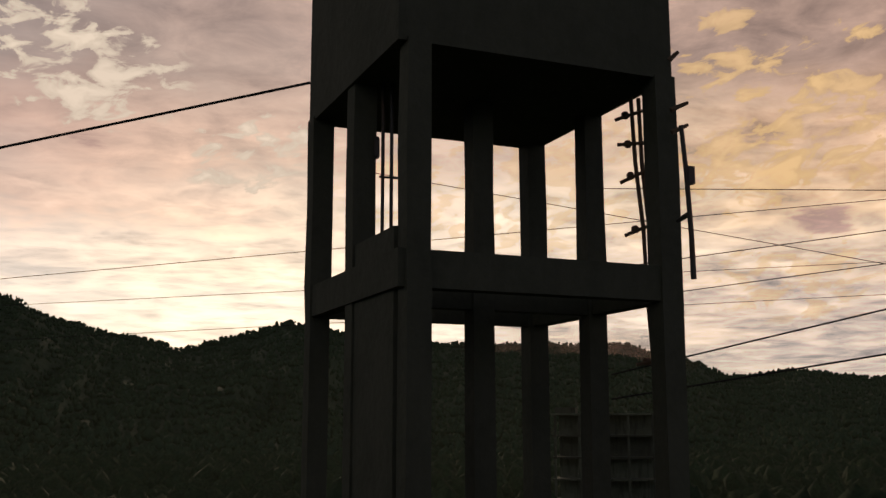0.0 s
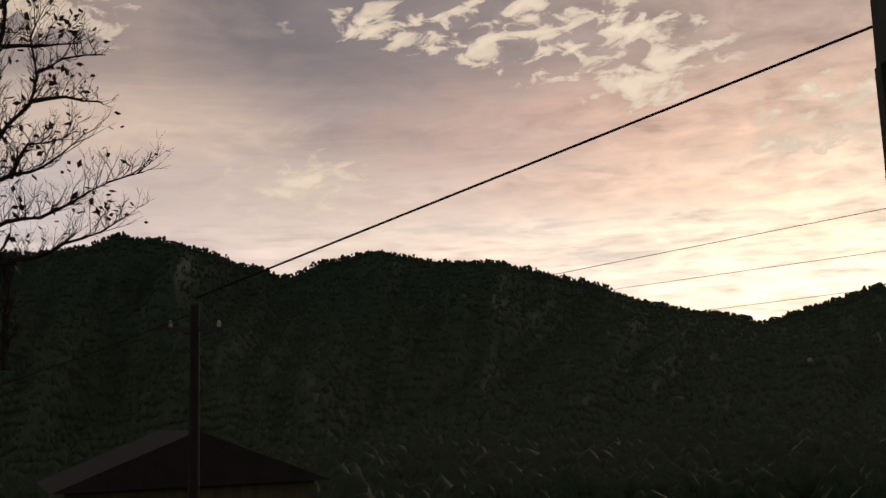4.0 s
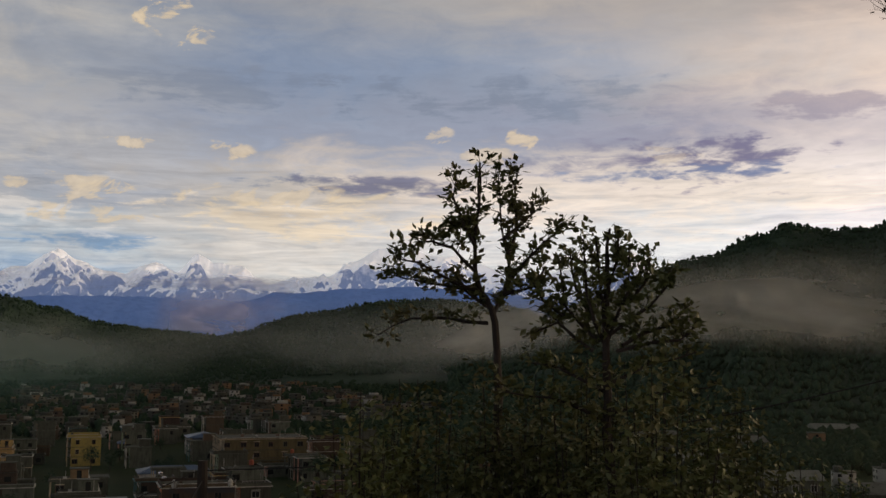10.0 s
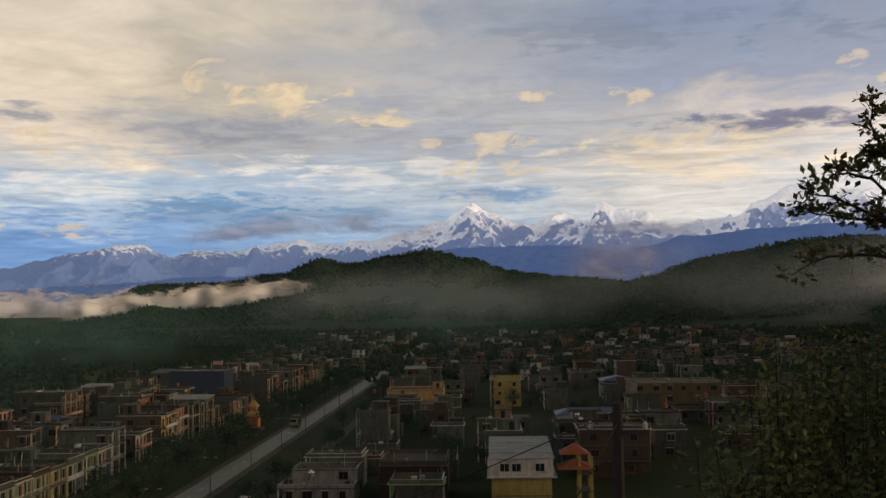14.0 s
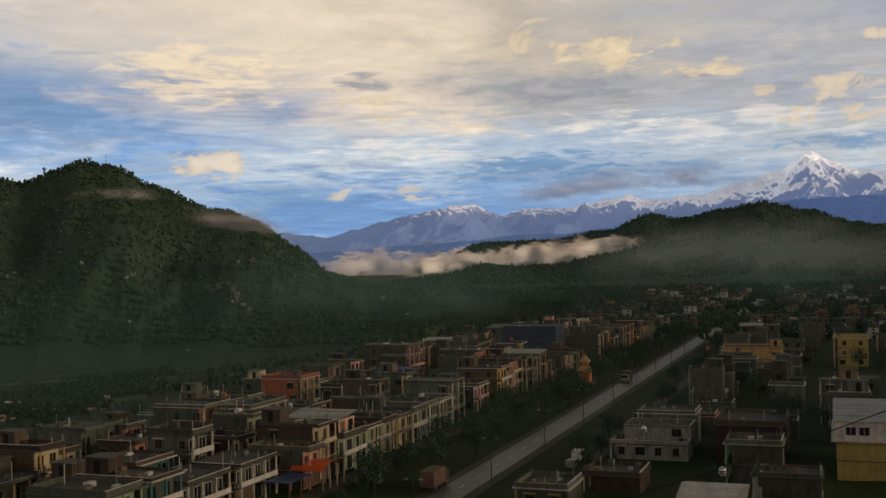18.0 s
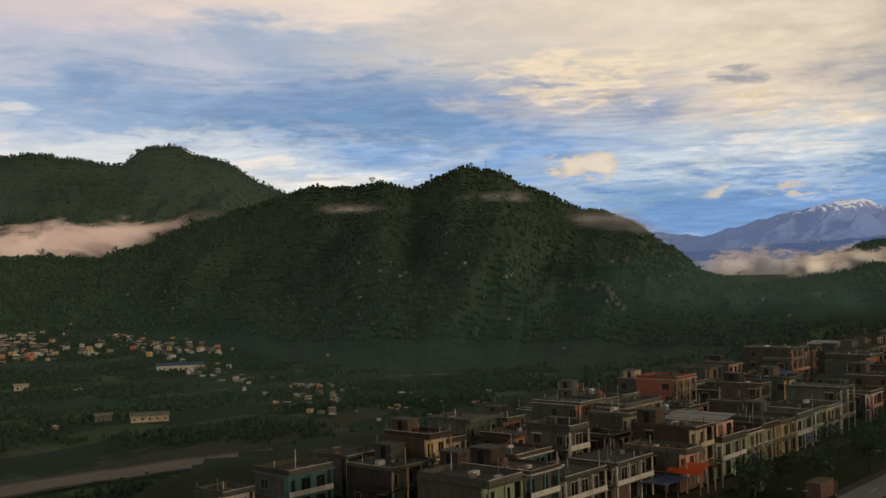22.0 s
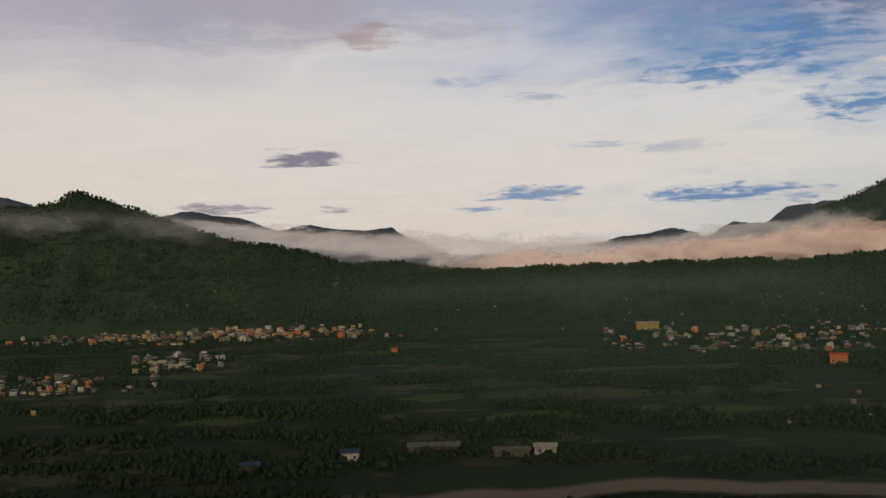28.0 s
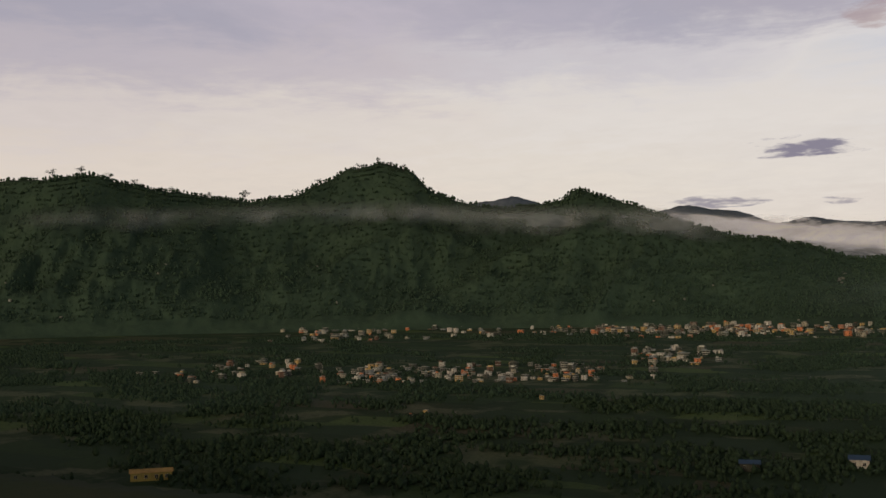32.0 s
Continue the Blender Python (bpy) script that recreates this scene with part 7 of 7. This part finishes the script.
# ---------------------------------------------------------------- mist
def mist_material(name, density, scale, tint, soft, thick_bank):
    mat = bpy.data.materials.new(name)
    mat.use_nodes = True
    n = Nodes(mat.node_tree)
    uv = n.add("ShaderNodeTexCoord").outputs["UV"]
    s = n.add("ShaderNodeSeparateXYZ")
    n.link(uv, s.inputs[0])
    pos = n.add("ShaderNodeTexCoord").outputs["Object"]
    flat = n.add("ShaderNodeVectorMath", operation="MULTIPLY")
    n.link(pos, flat.inputs[0])
    flat.inputs[1].default_value = (1.0, 1.0, 2.4)
    puff = n.noise(flat.outputs[0], scale, 7.0, 0.6, 0.6)
    wide = n.noise(flat.outputs[0], scale * 0.28, 2.0, 0.5)
    edge = n.m("MULTIPLY", n.m("SUBTRACT", puff, 0.5), 1.1)
    up = n.m("ADD", s.outputs[1], n.m("MULTIPLY", edge, 0.7))
    fall = n.m("MULTIPLY", n.m("MULTIPLY", n.step(s.outputs[0], 0.0, 0.25), n.step(s.outputs[0], 1.0, 0.75)), n.m("MULTIPLY", n.step(up, 0.05, 0.4), n.step(up, 0.95, 0.55)))
    thick = n.m("ADD", 0.62, n.m("ADD", n.m("MULTIPLY", n.m("SUBTRACT", puff, 0.5), 2.2), n.m("MULTIPLY", n.m("SUBTRACT", wide, 0.5), 2.6)))
    rim = n.m("MULTIPLY", n.step(s.outputs[1], 0.0, 0.12), n.step(s.outputs[1], 1.0, 0.88))
    if thick_bank:
        thick = n.m("ADD", 0.8, n.m("MULTIPLY", n.m("SUBTRACT", puff, 0.5), 1.2))
        up = n.m("ADD", s.outputs[1], n.m("ADD", n.m("MULTIPLY", n.m("SUBTRACT", puff, 0.5), 0.95), n.m("MULTIPLY", n.m("SUBTRACT", wide, 0.5), 0.55)))
        ends = n.m("ADD", s.outputs[0], n.m("MULTIPLY", n.m("SUBTRACT", puff, 0.5), 0.1))
        fall = n.m("MULTIPLY", n.m("MULTIPLY", n.step(ends, 0.02, 0.16), n.step(ends, 0.98, 0.84)), n.m("MULTIPLY", n.step(up, 0.0, 0.38), n.step(up, 0.86, 0.62)))
    alpha = n.m("MULTIPLY", n.m("MULTIPLY", n.m("MULTIPLY", fall, rim), n.step(thick, 0.5 - soft * 2, 0.5 + soft * 2)), density)
    d = n.add("ShaderNodeBsdfDiffuse")
    d.inputs[0].default_value = (*tint, 1)
    if thick_bank:
        # a fixed sunward normal brightens a dense bank, like droplets scattering from any side
        nv = n.add("ShaderNodeCombineXYZ")
        for i_, q in enumerate((-0.19, 0.9, 0.4)):
            nv.inputs[i_].default_value = q
        n.link(nv.outputs[0], d.inputs["Normal"])
    tr = n.add("ShaderNodeBsdfTranslucent")
    tr.inputs[0].default_value = (*(0.55 * q if thick_bank else q for q in tint), 1)
    # a dense bank adds both shaders instead of mixing them, to look brighter
    both = n.add("ShaderNodeAddShader" if thick_bank else "ShaderNodeMixShader")
    n.link(d.outputs[0], both.inputs[0 if thick_bank else 1])
    n.link(tr.outputs[0], both.inputs[1 if thick_bank else 2])
    mx = n.add("ShaderNodeMixShader")
    n.put(mx.inputs[0], alpha)
    n.link(n.add("ShaderNodeBsdfTransparent").outputs[0], mx.inputs[1])
    n.link(both.outputs[0], mx.inputs[2])
    n.link(mx.outputs[0], n.add("ShaderNodeOutputMaterial").inputs[0])
    return mat


def mist(a0, a1, lo, hi, d, density, seed, scale=0.012, tint=(0.75, 0.74, 0.73), soft=0.3, layers=2, label="soft bank of grey mist along the hill", dense=None):
    """A bank of mist: bulging sheets of thin vapour between two heights, lo and hi (height over the eye by bearing)."""
    for k in range(layers):
        na, nh = max(80, int((a1 - a0) * 10)), 36
        a = np.linspace(a0, a1, na)
        t = np.linspace(0, 1, nh)
        T, A = np.meshgrid(t, a, indexing="ij")
        LO, HI = knots(lo, A), knots(hi, A)
        E_ = LO + (HI - LO) * T
        R = d * (1 + 0.02 * k) + fractal(A / 1.4 + seed, T * (HI - LO) / 0.9 + k * 3.3, 2, seed + k, gain=0.4) * d * 0.006 - np.sin(T * math.pi) * d * 0.02
        Z = EYE_Z + R * np.tan(np.radians(E_))
        me = grid_mesh("mist", -R * np.sin(np.radians(A)), R * np.cos(np.radians(A)), Z, mist_material("mist_vapour", density, scale, tint, soft, density > 0.7 if dense is None else dense))
        uvl = me.uv_layers.new(name="uv")
        vi = np.zeros(len(me.loops), np.int64)
        me.loops.foreach_get("vertex_index", vi)
        uv = np.stack([((A - a0) / (a1 - a0)).ravel()[vi], T.ravel()[vi]], -1)
        uvl.data.foreach_set("uv", uv.ravel())
        tagged(new("mist", me), label, "mist", kind="stuff")


mist(57, 92, [(57, -0.5), (92, -0.3)], [(57, 4.2), (63, 6.4), (70, 7.0), (75, 6.2), (82, 4.6), (92, 3.2)], 385, 0.58, 1, 0.007, (0.84, 0.84, 0.76), 0.3, 1, "brownish haze drifting off the hill", False)
mist(72, 106, [(72, -1.6), (106, -1.6)], [(76, 4.4), (90, 3.8), (97, 3.2), (106, 1.4)], 960, 0.32, 2, 0.008, (0.62, 0.66, 0.6), 0.28, 1)
mist(100, 118, [(100, -1.4), (118, -1.4)], [(100, 1.6), (107, 2.6), (112, 2.4), (116, 1.6)], 1060, 0.4, 3, 0.008, (0.6, 0.66, 0.6), 0.28, 1)
mist(113.5, 128, [(113.5, 0.1), (118, -0.4), (122, -0.9), (128, -1.3)], [(113.5, 1.5), (117, 1.7), (120, 1.45), (123, 1.2), (128, 0.8)], 1650, 1.0, 4, 0.034, (1.0, 0.95, 0.92), 0.3, 1, "dense white cloud bank in the valley")
mist(115, 132.5, [(115, -1.5), (132.5, -1.8)], [(115, 2.0), (119, 1.9), (122, 1.85), (125, 1.6), (128, 1.3), (132.5, 1.0)], 2300, 1.0, 5, 0.026, (0.95, 0.9, 0.9), 0.3, 1, "white cloud filling the valley mouth")
mist(131.5, 138.5, [(131.5, 0.4), (135, 1.9), (138.5, 2.3)], [(131.5, 1.9), (135, 3.4), (138.5, 3.5)], 1330, 0.6, 6, 0.012, (0.75, 0.7, 0.68), 0.25, 1, "thin wisp of mist under the summit")
mist(139.8, 144.5, [(139.8, 3.5), (144.5, 3.6)], [(139.8, 4.5), (144.5, 4.6)], 1330, 0.6, 7, 0.014, (0.85, 0.8, 0.77), 0.2, 1, "small wisp of mist under the summit")
mist(146, 152, [(146, 3.3), (152, 3.1)], [(146, 4.2), (152, 4.1)], 1330, 0.55, 8, 0.014, (0.8, 0.76, 0.74), 0.2, 1, "small wisp of mist under the ridge")
mist(155.5, 198, [(155.5, 2.5), (157, 2.3), (159.3, 2.0), (162, 0.7), (172, 0.3), (198, 0.0)], [(155.5, 4.0), (157, 4.2), (159.5, 3.4), (162.5, 3.7), (166, 3.5), (170.3, 3.1), (174.4, 3.2), (179, 2.7), (185, 2.3), (198, 1.8)], 1780, 0.95, 9, 0.009, (0.82, 0.7, 0.69), 0.2, 1, "long rosy bank of cloud across the hill")
mist(172, 196, [(172, 1.2), (196, 0.6)], [(172, 4.2), (180, 3.2), (188, 2.3), (196, 1.9)], 2250, 0.8, 10, 0.007, (0.72, 0.78, 0.9), 0.35, 1, "grey cloud behind the rosy bank")
mist(184, 212, [(184, 0.5), (196, 0.5), (203, 1.3), (212, 3.0)], [(184, 2.9), (192, 3.1), (200, 3.3), (207, 4.0), (212, 4.4)], 2100, 0.95, 11, 0.008, (0.7, 0.75, 0.86), 0.3, 1, "grey cloud filling the pass")
mist(206, 222, [(206, 1.8), (213, 2.6), (222, 2.6)], [(206, 3.9), (213, 4.7), (217, 4.6), (222, 5.0)], 1600, 0.65, 12, 0.010, (0.6, 0.66, 0.7), 0.3, 1, "mist rolling over the saddle")
mist(217, 246, [(217, 2.9), (226, 3.4), (246, 2.8)], [(217, 4.6), (226, 5.2), (236, 4.9), (246, 4.6)], 1560, 0.4, 13, 0.009, (0.58, 0.64, 0.68), 0.35, 1, "thin veil of mist across the hills")
mist(-14, 0, [(-14, 2.6), (0, 3.4)], [(-14, 5.4), (-6, 6.0), (0, 5.6)], 1250, 0.5, 14, 0.008, (0.8, 0.55, 0.48), 0.35, 1, "rosy haze over the ridge")

mist(91, 112, [(91, 3.2), (100, 3.3), (112, 3.2)], [(91, 4.4), (100, 4.5), (106, 4.7), (112, 4.6)], 3380, 0.75, 15, 0.006, (0.8, 0.85, 0.95), 0.25, 1, "pale band of cloud before the snow range", False)
mist(108, 122, [(108, 3.9), (122, 3.0)], [(108, 5.6), (115, 5.4), (122, 4.2)], 3400, 0.8, 16, 0.006, (0.8, 0.86, 0.98), 0.25, 1, "cloud clinging to the snowy ridge", False)
mist(92.5, 101, [(92.5, 0.2), (101, 0.2)], [(92.5, 4.2), (97, 4.6), (101, 3.6)], 2700, 0.5, 17, 0.006, (0.95, 0.8, 0.76), 0.3, 1, "rosy veil of mist before the snow range", False)
mist(170, 205, [(170, -2.0), (205, -2.0)], [(170, 0.6), (178, 1.2), (190, 1.2), (205, 0.9)], 1230, 0.17, 18, 0.005, (0.42, 0.56, 0.6), 0.35, 1, "bluish haze in the head of the valley", False)

mist(148, 186, [(148, 1.5), (186, 0.8)], [(148, 7.5), (160, 9.0), (172, 7.0), (186, 4.0)], 2050, 0.16, 19, 0.004, (0.4, 0.62, 0.62), 0.5, 1, "blue haze before the tall mountain", False)

# thin wet air over the valley; most sheets are added to lift the darks
HAZE = (0.34, 0.64, 0.55)
mist(84, 205, [(84, -19), (205, -21)], [(84, 4), (205, 5)], 210, 0.04, 20, 0.004, HAZE, 0.6, 1, "thin haze sheet over the valley, added to lift its darks")
mist(92, 215, [(92, -9), (215, -11)], [(92, 5), (215, 6)], 640, 0.07, 22, 0.003, HAZE, 0.6, 1, "thin haze sheet over the valley, added to lift its darks")
mist(98, 140, [(98, -3.4), (140, -3.4)], [(98, 2.2), (126, 2.2), (134, 1.4), (140, 0.2)], 745, 0.4, 24, 0.004, HAZE, 0.45, 1, "grey haze in the mouth of the side valley")
# added tinted sheets that raise the blacks of hill and plain
mist(-50, 92, [(-50, -12), (92, -12)], [(-50, 12), (56, 12), (75, 7), (92, 4)], 145, 0.08, 30, 0.004, (0.34, 0.36, 0.25), 0.6, 1, "thin haze sheet added to lift the dark wooded hill")
mist(-85, 76, [(-85, -12), (76, -12)], [(-85, 12), (76, 12)], 165, 0.08, 31, 0.004, (0.34, 0.38, 0.26), 0.6, 1, "thin haze sheet added to lift the dark wooded hill")
mist(190, 285, [(190, -13), (285, -13)], [(190, 6), (285, 6)], 700, 0.035, 32, 0.003, HAZE, 0.6, 1, "thin haze sheet added to lift the dark plain")
